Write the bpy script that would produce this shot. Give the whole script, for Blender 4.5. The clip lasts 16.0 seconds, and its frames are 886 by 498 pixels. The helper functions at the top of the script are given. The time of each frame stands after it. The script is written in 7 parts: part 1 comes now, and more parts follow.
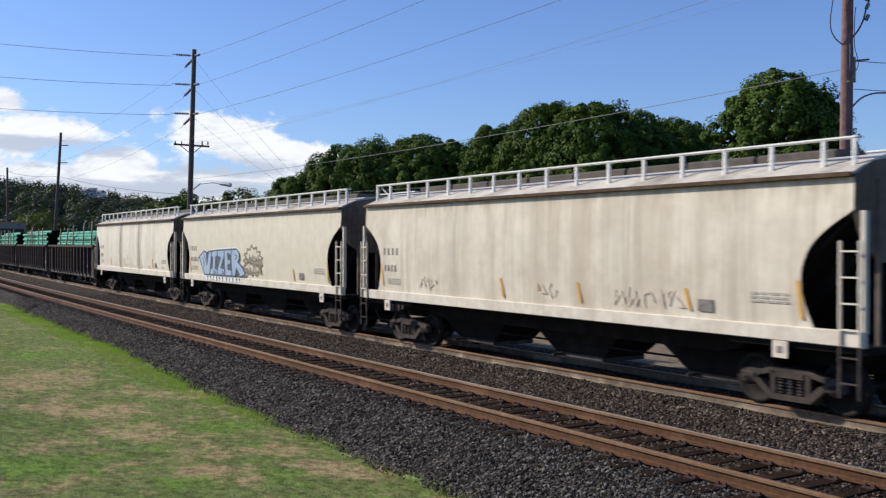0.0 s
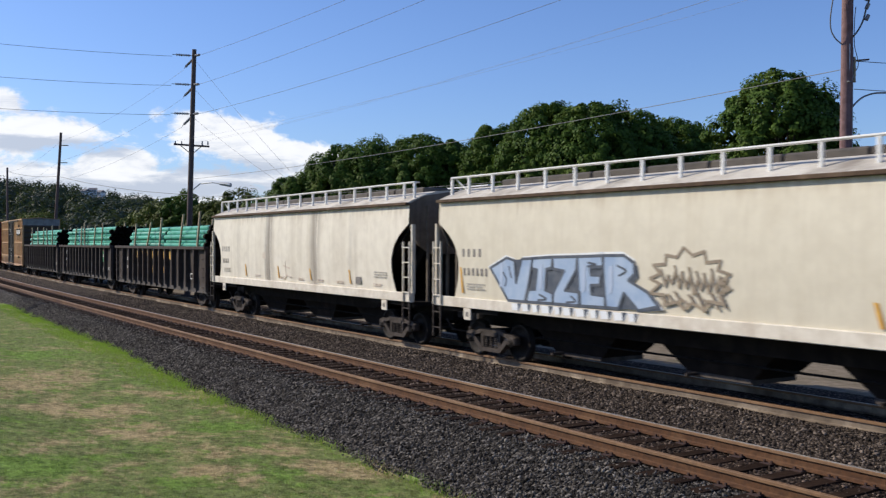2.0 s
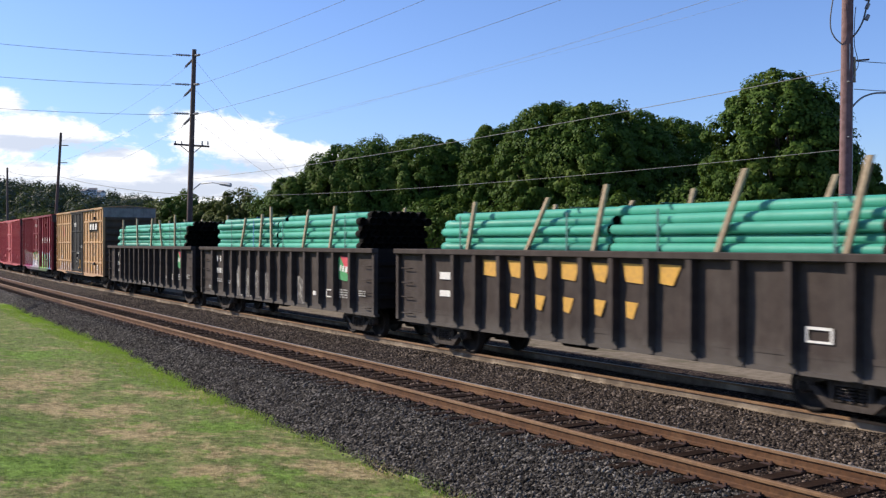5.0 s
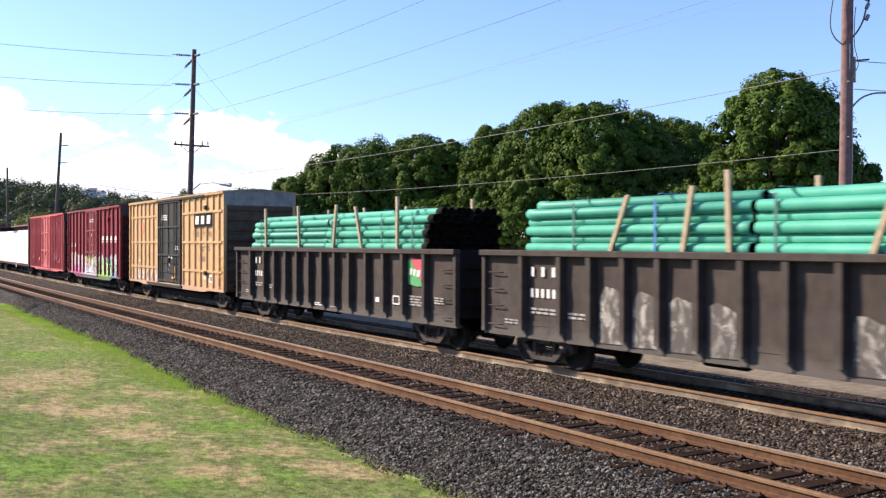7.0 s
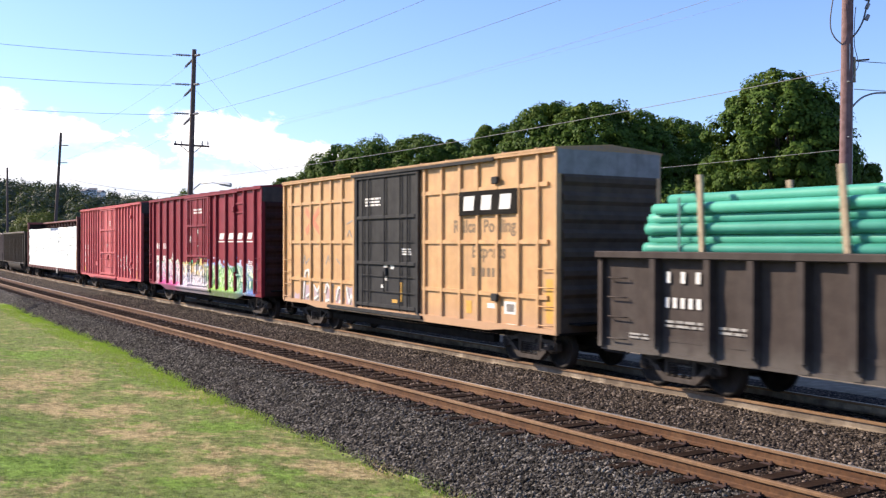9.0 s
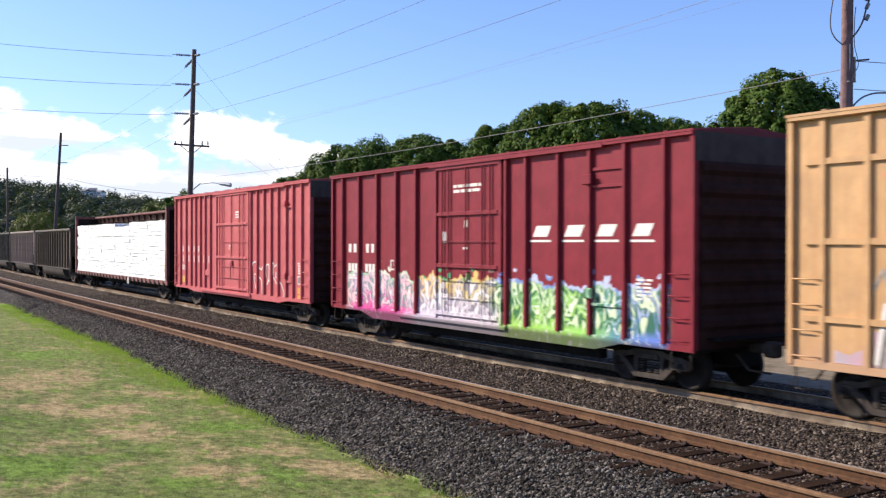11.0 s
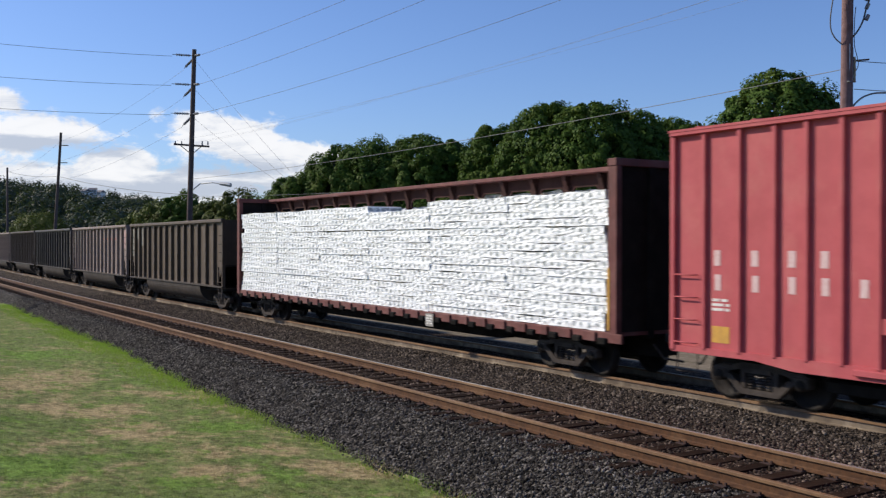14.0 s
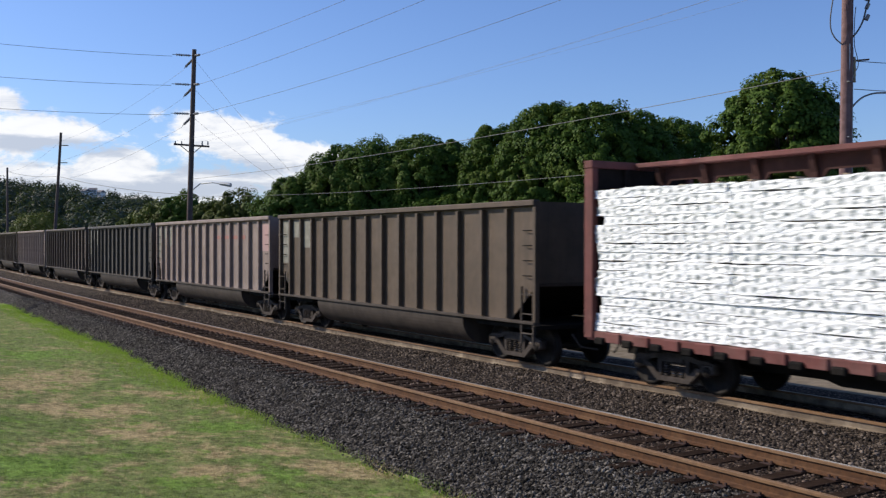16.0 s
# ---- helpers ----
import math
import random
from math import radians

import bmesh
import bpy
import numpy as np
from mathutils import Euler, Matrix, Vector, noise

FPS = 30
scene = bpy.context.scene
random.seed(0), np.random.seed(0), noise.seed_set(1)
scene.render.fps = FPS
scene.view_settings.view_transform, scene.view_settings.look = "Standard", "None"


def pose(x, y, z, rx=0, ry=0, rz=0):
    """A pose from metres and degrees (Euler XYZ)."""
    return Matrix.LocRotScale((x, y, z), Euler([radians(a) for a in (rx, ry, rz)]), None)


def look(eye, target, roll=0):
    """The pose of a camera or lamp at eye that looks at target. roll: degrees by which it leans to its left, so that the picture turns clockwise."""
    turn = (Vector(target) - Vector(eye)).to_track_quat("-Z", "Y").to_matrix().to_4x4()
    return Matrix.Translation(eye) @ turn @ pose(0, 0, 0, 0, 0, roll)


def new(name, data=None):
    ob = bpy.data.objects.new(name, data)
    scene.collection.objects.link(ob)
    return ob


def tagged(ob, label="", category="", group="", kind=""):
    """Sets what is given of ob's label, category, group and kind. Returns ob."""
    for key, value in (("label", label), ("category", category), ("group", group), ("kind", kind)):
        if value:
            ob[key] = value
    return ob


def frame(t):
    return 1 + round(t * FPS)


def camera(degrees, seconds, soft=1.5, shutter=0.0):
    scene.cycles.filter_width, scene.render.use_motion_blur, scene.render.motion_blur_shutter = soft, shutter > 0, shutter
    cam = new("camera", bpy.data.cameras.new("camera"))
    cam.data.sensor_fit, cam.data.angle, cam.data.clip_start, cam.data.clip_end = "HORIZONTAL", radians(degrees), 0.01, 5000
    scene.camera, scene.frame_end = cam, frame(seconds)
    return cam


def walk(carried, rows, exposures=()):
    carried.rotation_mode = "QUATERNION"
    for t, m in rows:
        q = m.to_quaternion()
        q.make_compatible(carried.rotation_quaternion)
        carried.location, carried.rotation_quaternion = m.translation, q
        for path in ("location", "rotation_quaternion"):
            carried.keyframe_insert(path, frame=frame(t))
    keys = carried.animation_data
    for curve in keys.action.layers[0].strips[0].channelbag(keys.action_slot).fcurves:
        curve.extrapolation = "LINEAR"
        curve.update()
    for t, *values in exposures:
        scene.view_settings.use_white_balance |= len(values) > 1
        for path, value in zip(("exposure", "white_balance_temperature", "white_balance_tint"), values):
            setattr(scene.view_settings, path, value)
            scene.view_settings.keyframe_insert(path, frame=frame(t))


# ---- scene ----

# ---------------------------------------------------------------- camera
EYE = Vector((0.0, 0.0, 2.887))
cam = camera(49.332, 16.0, soft=1.3, shutter=0.25)
YAW, PITCH = 0.5716388, -0.0053897
AIM = EYE + 20 * Vector((-math.cos(YAW) * math.cos(PITCH), math.sin(YAW) * math.cos(PITCH), math.sin(PITCH)))
walk(cam, [(0.0, look(EYE, AIM, 0.124)), (16.0, look(EYE, AIM, 0.124))],
     exposures=[(0.0, -0.08, 6420, 10), (4.2, -0.06, 6420, 10), (6.3, 0.84, 7000, 14), (9.2, 0.72, 6900, 14), (11.3, 0.5, 6750, 13), (12.5, 0.42, 6850, 13), (13.5, 0.16, 6700, 11),
                (14.0, -0.15, 6500, 10), (14.5, -0.44, 6380, 10), (15.0, -0.47, 6380, 10), (15.5, -0.36, 6400, 10), (16.0, -0.08, 6500, 10)])

# ---------------------------------------------------------------- light
SUN_AZ, SUN_EL = radians(229.0), radians(33.0)
SUN_DIR = Vector((math.sin(SUN_AZ) * math.cos(SUN_EL), math.cos(SUN_AZ) * math.cos(SUN_EL), math.sin(SUN_EL)))
sun = new("sun", bpy.data.lights.new("sun", "SUN"))
sun.data.energy, sun.data.angle, sun.data.color = 5.0, radians(0.5), (1.0, 0.90, 0.75)
sun.matrix_world = look((0, 0, 60), Vector((0, 0, 60)) - SUN_DIR)


class Nodes:
    """Short hand for building a node tree."""

    def __init__(self, tree):
        self.t = tree
        self.t.nodes.clear()

    def n(self, kind, **kw):
        node = self.t.nodes.new(kind)
        for key, val in kw.items():
            self.put(node.inputs[key], val)
        return node

    def put(self, sock, val):
        if isinstance(val, bpy.types.NodeSocket):
            self.t.links.new(val, sock)
        else:
            sock.default_value = val

    def math(self, op, a, b=0.0, c=0.0, clamp=False):
        m = self.t.nodes.new("ShaderNodeMath")
        m.operation, m.use_clamp = op, clamp
        for sock, val in zip(m.inputs, (a, b, c)):
            self.put(sock, val)
        return m.outputs[0]

    def mix(self, fac, a, b, blend="MIX"):
        m = self.t.nodes.new("ShaderNodeMix")
        m.data_type, m.blend_type = "RGBA", blend
        self.put(m.inputs[0], fac)
        self.put(m.inputs[6], a if not isinstance(a, tuple) else (*a, 1)[:4])
        self.put(m.inputs[7], b if not isinstance(b, tuple) else (*b, 1)[:4])
        return m.outputs[2]

    def step(self, val, lo, hi):
        m = self.t.nodes.new("ShaderNodeMapRange")
        m.interpolation_type = "SMOOTHSTEP"
        self.put(m.inputs[0], val)
        self.put(m.inputs[1], lo)
        self.put(m.inputs[2], hi)
        return m.outputs[0]

    def noise(self, vec, scale, detail=4.0, rough=0.55, dist=0.0):
        m = self.t.nodes.new("ShaderNodeTexNoise")
        for key, val in (("Vector", vec), ("Scale", scale), ("Detail", detail), ("Roughness", rough), ("Distortion", dist)):
            self.put(m.inputs[key], val)
        return m.outputs["Fac"]

    def scaled(self, vec, x, y, z):
        m = self.t.nodes.new("ShaderNodeVectorMath")
        m.operation = "MULTIPLY"
        self.put(m.inputs[0], vec)
        m.inputs[1].default_value = (x, y, z)
        return m.outputs[0]

    def xyz(self, vec):
        m = self.t.nodes.new("ShaderNodeSeparateXYZ")
        self.put(m.inputs[0], vec)
        return m.outputs


world = bpy.data.worlds.new("sky")
scene.world = world
world.use_nodes = True
w = Nodes(world.node_tree)
sky = w.n("ShaderNodeTexSky")
sky.sky_type, sky.sun_disc, sky.sun_elevation, sky.sun_rotation = "NISHITA", False, SUN_EL, SUN_AZ
sky.air_density, sky.dust_density, sky.ozone_density = 1.0, 0.6, 2.0
way = w.n("ShaderNodeTexCoord").outputs["Generated"]
dx, dy, dz = w.xyz(way)
azim = w.math("ARCTAN2", dy, w.math("MULTIPLY", dx, -1.0))
rise = w.math("DIVIDE", dz, w.math("SQRT", w.math("ADD", w.math("MULTIPLY", dx, dx), w.math("MULTIPLY", dy, dy))))
puff = w.noise(w.scaled(way, 17.0, 17.0, 34.0), 1.0, 10.0, 0.62, 0.25)


def heap(shapes):
    """Union of soft ovals: (azimuth, rise, half width, half height)."""
    total = None
    for a, e, ra, re in shapes:
        u = w.math("MULTIPLY_ADD", azim, 1 / ra, -a / ra)
        v = w.math("MULTIPLY_ADD", rise, 1 / re, -e / re)
        one = w.math("SUBTRACT", 1.0, w.math("SQRT", w.math("ADD", w.math("MULTIPLY", u, u), w.math("MULTIPLY", v, v))))
        total = one if total is None else w.math("SMOOTH_MAX", total, one, 0.25)
    return total


# cumulus heaped low over the valley down the line, with flat grey undersides
cumulus = heap([(0.1681, 0.1035, 0.0897, 0.0215), (0.1436, 0.1342, 0.022, 0.0117), (0.3503, 0.1073, 0.0649, 0.0251), (0.401, 0.0884, 0.0545, 0.0173), (0.2631, 0.0589, 0.201, 0.0257), (0.2446, 0.079, 0.0588, 0.0122), (0.0401, 0.0906, 0.0867, 0.0403)])
cover = w.step(w.math("MULTIPLY_ADD", puff, 3.6, w.math("ADD", w.math("MULTIPLY", cumulus, 1.25), -1.60)), 0.0, 0.55)
under = heap([(0.188, 0.0935, 0.0777, 0.0092), (0.3671, 0.0751, 0.0797, 0.0103), (0.2685, 0.0534, 0.1842, 0.0112)])
shade = w.noise(w.scaled(way, 16.0, 16.0, 62.0), 1.0, 8.0, 0.66, 0.4)
cloud = w.mix(w.step(w.math("MULTIPLY_ADD", w.math("MAXIMUM", under, -0.3), -0.36, shade), 0.30, 0.66), (4.9, 5.4, 6.4), (9.0, 9.0, 9.1))
blue = w.mix(1.0, sky.outputs[0], (0.76, 0.92, 1.30), "MULTIPLY")
col = w.mix(w.math("MULTIPLY", cover, 0.94), blue, cloud)
back = w.n("ShaderNodeBackground", Color=col, Strength=0.12)
w.n("ShaderNodeOutputWorld", Surface=back.outputs[0])


# ---------------------------------------------------------------- materials
def material(name, c1, c2, rough=0.7, metal=0.0, grain=8.0, grain_amt=1.0, streak=None, streak_amt=0.0, dirt=None, dirt_amt=0.0,
             bump=0.2, bump_scale=60.0, rand=0.0, low=None, low_z=(1.0, 2.0), spec=0.4, dist=0.01, wide=0.0, stains=(), drip=None, drip_z=(3.45, 4.0)):
    """Two tones mixed by grain noise, long run-down streaks, blotchy dirt, dust that lies below low_z, fine relief."""
    m = bpy.data.materials.new(name)
    m.use_nodes = True
    k = Nodes(m.node_tree)
    pos = k.n("ShaderNodeTexCoord").outputs["Object"]
    base = k.mix(k.math("MULTIPLY", k.step(k.noise(pos, grain, 6.0, 0.6), 0.3, 0.7), grain_amt), c1, c2)
    if streak:
        run = k.step(k.noise(k.scaled(pos, 3.2, 3.2, 0.16), 1.0, 6.0, 0.62), 0.46, 0.72)
        fine = k.step(k.noise(k.scaled(pos, 17.0, 17.0, 0.35), 1.0, 3.0, 0.6), 0.42, 0.75)
        base = k.mix(k.math("MULTIPLY", k.math("ADD", k.math("MULTIPLY", run, 0.7), k.math("MULTIPLY", fine, 0.35)), streak_amt), base, streak)
    if wide:
        belt = k.step(k.noise(k.scaled(pos, 0.85, 0.2, 0.03), 1.0, 4.0, 0.55), 0.53, 0.68)
        base = k.mix(k.math("MULTIPLY", belt, wide), base, streak)
    for sx, sw, amount in stains:
        # soot that has run down from a leaking hatch
        off = k.math("ABSOLUTE", k.math("ADD", k.math("MULTIPLY_ADD", k.noise(k.scaled(pos, 2.0, 0.5, 0.25), 1.0, 4.0), 0.5, -0.25 - sx), k.xyz(pos)[0]))
        run = k.math("MULTIPLY", k.step(off, sw, sw * 0.15), k.step(k.noise(k.scaled(pos, 9.0, 2.0, 0.22), 1.0, 5.0, 0.65), 0.3, 0.62))
        base = k.mix(k.math("MULTIPLY", run, amount), base, (0.15, 0.12, 0.095))
    if drip:
        # rust drips under the eave
        hang = k.math("MULTIPLY_ADD", k.noise(k.scaled(pos, 5.0, 1.0, 0.05), 1.0, 5.0, 0.7), 1.3, k.xyz(pos)[2])
        edge = k.step(hang, drip_z[0] + 0.85, drip_z[1] + 0.85)
        base = k.mix(k.math("MULTIPLY", edge, 0.6), base, drip)
    if dirt:
        base = k.mix(k.math("MULTIPLY", k.step(k.noise(pos, 0.9, 7.0, 0.66), 0.48, 0.7), dirt_amt), base, dirt)
    if low:
        z = k.xyz(pos)[2]
        fade = k.math("MULTIPLY", k.step(k.math("MULTIPLY_ADD", k.noise(pos, 2.0, 5.0, 0.6), 0.8, z), low_z[1] + 0.4, low_z[0] + 0.4), 0.75)
        base = k.mix(fade, base, low)
    if rand:
        info = k.n("ShaderNodeObjectInfo").outputs["Random"]
        base = k.mix(k.math("MULTIPLY", info, rand), base, (0.0, 0.0, 0.0), "MIX")
    relief = k.n("ShaderNodeBump", Strength=bump, Distance=dist, Height=k.noise(pos, bump_scale, 4.0, 0.6))
    r = k.math("MULTIPLY_ADD", k.noise(pos, grain * 2.3, 3.0), 0.25, rough - 0.12)
    b = k.n("ShaderNodeBsdfPrincipled", **{"Base Color": base, "Roughness": r, "Metallic": metal, "Normal": relief.outputs[0]})
    b.inputs["Specular IOR Level"].default_value = spec
    k.n("ShaderNodeOutputMaterial", Surface=b.outputs[0])
    return m


def leaf_material(name, dark, light, yellow):
    m = bpy.data.materials.new(name)
    m.use_nodes = True
    k = Nodes(m.node_tree)
    isl = k.n("ShaderNodeNewGeometry").outputs["Random Per Island"]
    pos = k.n("ShaderNodeTexCoord").outputs["Object"]
    c = k.mix(isl, dark, light)
    c = k.mix(k.math("MULTIPLY", k.step(k.noise(pos, 0.45, 3.0), 0.5, 0.75), 0.55), c, yellow)
    b = k.n("ShaderNodeBsdfPrincipled", **{"Base Color": c, "Roughness": 0.55})
    b.inputs["Specular IOR Level"].default_value = 0.08
    tr = k.n("ShaderNodeBsdfTranslucent", Color=k.mix(0.35, c, (0.16, 0.24, 0.03)))
    mx = k.n("ShaderNodeMixShader")
    mx.inputs[0].default_value = 0.16
    k.t.links.new(b.outputs[0], mx.inputs[1])
    k.t.links.new(tr.outputs[0], mx.inputs[2])
    k.n("ShaderNodeOutputMaterial", Surface=mx.outputs[0])
    return m


def stone_material(name, tones, fine=True):
    """Loose stones: each island has a tone of its own."""
    m = bpy.data.materials.new(name)
    m.use_nodes = True
    k = Nodes(m.node_tree)
    isl = k.n("ShaderNodeNewGeometry").outputs["Random Per Island"]
    pos = k.n("ShaderNodeTexCoord").outputs["Object"]
    ramp = k.n("ShaderNodeValToRGB", Fac=isl)
    e = ramp.color_ramp.elements
    e[0].color, e[1].color = (*tones[0], 1), (*tones[-1], 1)
    for i, c in enumerate(tones[1:-1]):
        e.new((i + 1) / (len(tones) - 1)).color = (*c, 1)
    c = k.mix(k.math("MULTIPLY", k.step(k.noise(pos, 1.1, 4.0), 0.45, 0.7), 0.35), ramp.outputs[0], (0.035, 0.028, 0.023))
    b = k.n("ShaderNodeBsdfPrincipled", **{"Base Color": c, "Roughness": 0.9})
    b.inputs["Specular IOR Level"].default_value = 0.12
    k.n("ShaderNodeOutputMaterial", Surface=b.outputs[0])
    return m


def ballast_material(name, tones, rust):
    m = bpy.data.materials.new(name)
    m.use_nodes = True
    k = Nodes(m.node_tree)
    pos = k.n("ShaderNodeTexCoord").outputs["Object"]
    v = k.n("ShaderNodeTexVoronoi", Vector=pos, Scale=19.0)
    edge = k.n("ShaderNodeTexVoronoi", Vector=pos, Scale=19.0)
    edge.feature = "DISTANCE_TO_EDGE"
    bw = k.n("ShaderNodeSeparateColor", Color=v.outputs["Color"]).outputs[0]
    ramp = k.n("ShaderNodeValToRGB", Fac=bw)
    e = ramp.color_ramp.elements
    e[0].color, e[1].color = (*tones[0], 1), (*tones[-1], 1)
    for i, c in enumerate(tones[1:-1]):
        e.new((i + 1) / (len(tones) - 1)).color = (*c, 1)
    c = k.mix(k.math("MULTIPLY", k.step(k.noise(pos, 0.7, 5.0), 0.45, 0.7), 0.4), ramp.outputs[0], rust)
    h = k.math("ADD", k.math("MULTIPLY", k.step(edge.outputs["Distance"], 0.0, 0.22), 0.7), k.math("MULTIPLY", bw, 0.5))
    relief = k.n("ShaderNodeBump", Strength=1.0, Distance=0.035, Height=h)
    b = k.n("ShaderNodeBsdfPrincipled", **{"Base Color": c, "Roughness": 0.92, "Normal": relief.outputs[0]})
    b.inputs["Specular IOR Level"].default_value = 0.08
    k.n("ShaderNodeOutputMaterial", Surface=b.outputs[0])
    return m


# dry and rank patches on the lawn: centre, half breadth, half length away from the line of the street
DRY = [(-24.59, 4.08, 1.47, 4.46), (-18.22, 4.53, 1.14, 1.58), (-13.99, 4.98, 1.02, 0.94), (-14.0, 6.66, 1.08, 0.8), (-15.53, 6.49, 0.68, 0.66), (-21.03, 4.62, 1.41, 1.47), (-22.6, 7.28, 1.21, 0.92)]
RANK = [(-17.97, 6.51, 0.98, 0.96), (-14.89, 2.41, 1.54, 1.6), (-13.64, 4.4, 0.57, 0.67), (-32.69, 5.63, 1.78, 2.4), (-11.93, 6.51, 0.48, 0.62)]


def spots(k, pos, places):
    x, y, _ = k.xyz(pos)
    total = None
    for px, py, rx, ry in places:
        ax = k.math("ADD", x, -px)
        ay = k.math("ADD", y, -py)
        u = k.math("MULTIPLY_ADD", ax, 0.541 / rx, k.math("MULTIPLY", ay, 0.841 / rx))
        v = k.math("MULTIPLY_ADD", ax, -0.841 / ry, k.math("MULTIPLY", ay, 0.541 / ry))
        one = k.math("SUBTRACT", 1.0, k.math("SQRT", k.math("ADD", k.math("MULTIPLY", u, u), k.math("MULTIPLY", v, v))), clamp=True)
        total = one if total is None else k.math("MAXIMUM", total, one)
    return total


def lawn_tones(k, pos, green, rank, straw):
    """Green turf with rank tufts and dry straw patches, ragged at every scale."""
    patch = k.math("ADD", k.noise(pos, 0.6, 8.0, 0.7, 0.6), -0.5)
    tuft = k.math("ADD", k.noise(pos, 3.4, 7.0, 0.75), -0.5)
    f = k.math("MULTIPLY_ADD", k.math("MULTIPLY", spots(k, pos, DRY), k.step(k.noise(pos, 1.3, 6.0, 0.7), 0.3, 0.6)), 1.5, k.math("MULTIPLY_ADD", tuft, 1.6, k.math("MULTIPLY_ADD", patch, 2.8, 0.14)))
    g = k.math("MULTIPLY_ADD", spots(k, pos, RANK), 0.6, k.math("MULTIPLY_ADD", k.math("ADD", k.noise(pos, 2.0, 7.0, 0.75), -0.5), 2.4, k.math("MULTIPLY_ADD", patch, -1.2, 0.22)))
    c = k.mix(k.math("MULTIPLY", k.step(f, 0.16, 0.62), 0.97), green, straw)
    c = k.mix(k.math("MULTIPLY", k.step(g, 0.24, 0.58), 0.8), c, rank)
    thin = k.step(k.noise(pos, 4.5, 8.0, 0.8), 0.38, 0.6)
    return k.mix(1.0, c, k.mix(thin, (0.58, 0.60, 0.52), (1.42, 1.42, 1.32)), "MULTIPLY")


def lawn_material():
    m = bpy.data.materials.new("mown_lawn")
    m.use_nodes = True
    k = Nodes(m.node_tree)
    pos = k.n("ShaderNodeTexCoord").outputs["Object"]
    fine = k.step(k.noise(pos, 11.0, 6.0, 0.75), 0.3, 0.7)
    c = lawn_tones(k, pos, k.mix(fine, (0.152, 0.185, 0.060), (0.280, 0.320, 0.120)), k.mix(fine, (0.120, 0.225, 0.034), (0.26, 0.40, 0.075)), k.mix(fine, (0.37, 0.28, 0.15), (0.58, 0.455, 0.27)))
    relief = k.n("ShaderNodeBump", Strength=1.0, Distance=0.09, Height=k.noise(pos, 24.0, 5.0, 0.75))
    b = k.n("ShaderNodeBsdfPrincipled", **{"Base Color": c, "Roughness": 0.9, "Normal": relief.outputs[0]})
    b.inputs["Specular IOR Level"].default_value = 0.15
    k.n("ShaderNodeOutputMaterial", Surface=b.outputs[0])
    return m


def blade_material():
    m = bpy.data.materials.new("grass_blade")
    m.use_nodes = True
    k = Nodes(m.node_tree)
    pos = k.n("ShaderNodeTexCoord").outputs["Object"]
    isl = k.n("ShaderNodeNewGeometry").outputs["Random Per Island"]
    c = lawn_tones(k, pos, k.mix(isl, (0.168, 0.204, 0.062), (0.345, 0.40, 0.145)), k.mix(isl, (0.132, 0.245, 0.040), (0.305, 0.47, 0.095)), k.mix(isl, (0.39, 0.295, 0.16), (0.62, 0.49, 0.3)))
    b = k.n("ShaderNodeBsdfPrincipled", **{"Base Color": c, "Roughness": 0.7})
    b.inputs["Specular IOR Level"].default_value = 0.15
    tr = k.n("ShaderNodeBsdfTranslucent", Color=c)
    mx = k.n("ShaderNodeMixShader")
    mx.inputs[0].default_value = 0.35
    k.t.links.new(b.outputs[0], mx.inputs[1])
    k.t.links.new(tr.outputs[0], mx.inputs[2])
    k.n("ShaderNodeOutputMaterial", Surface=mx.outputs[0])
    return m


def lush_material():
    m = bpy.data.materials.new("lush_grass_blade")
    m.use_nodes = True
    k = Nodes(m.node_tree)
    isl = k.n("ShaderNodeNewGeometry").outputs["Random Per Island"]
    b = k.n("ShaderNodeBsdfPrincipled", **{"Base Color": k.mix(isl, (0.19, 0.26, 0.034), (0.36, 0.45, 0.085)), "Roughness": 0.7})
    b.inputs["Specular IOR Level"].default_value = 0.2
    tr = k.n("ShaderNodeBsdfTranslucent", Color=(0.25, 0.42, 0.04, 1.0))
    mx = k.n("ShaderNodeMixShader")
    mx.inputs[0].default_value = 0.4
    k.t.links.new(b.outputs[0], mx.inputs[1])
    k.t.links.new(tr.outputs[0], mx.inputs[2])
    k.n("ShaderNodeOutputMaterial", Surface=mx.outputs[0])
    return m


M_LUSH = lush_material()
GREYS = [(0.0079, 0.0068, 0.0058), (0.0232, 0.0205, 0.0178), (0.0485, 0.043, 0.0375), (0.095, 0.084, 0.073), (0.22, 0.198, 0.173)]
TANS = [(0.009, 0.0068, 0.0056), (0.028, 0.0215, 0.0175), (0.056, 0.043, 0.0345), (0.10, 0.078, 0.063), (0.23, 0.185, 0.15)]
# Rust tones of the empty track; behind the train they paint its shadow.
RUST_SHADE_TONES = [(0.00715, 0.00462, 0.00341), (0.0198, 0.0132, 0.0099), (0.0374, 0.02585, 0.0198), (0.0748, 0.0528, 0.0407), (0.22, 0.165, 0.1298)]
M_BALLAST_RUST_SHADE = ballast_material("ballast_rust_and_shade", RUST_SHADE_TONES, (0.03, 0.018, 0.012))
M_STONE_RUST_SHADE = stone_material("ballast_stone_rust_and_shade", RUST_SHADE_TONES)
M_BALLAST = ballast_material("ballast", GREYS, (0.025, 0.022, 0.019))
M_BALLAST_TAN = ballast_material("ballast_dusty", TANS, (0.04, 0.03, 0.022))
M_STONE = stone_material("ballast_stone", GREYS)
M_STONE_TAN = stone_material("ballast_stone_dusty", TANS)
M_LAWN = lawn_material()
M_BLADE = blade_material()
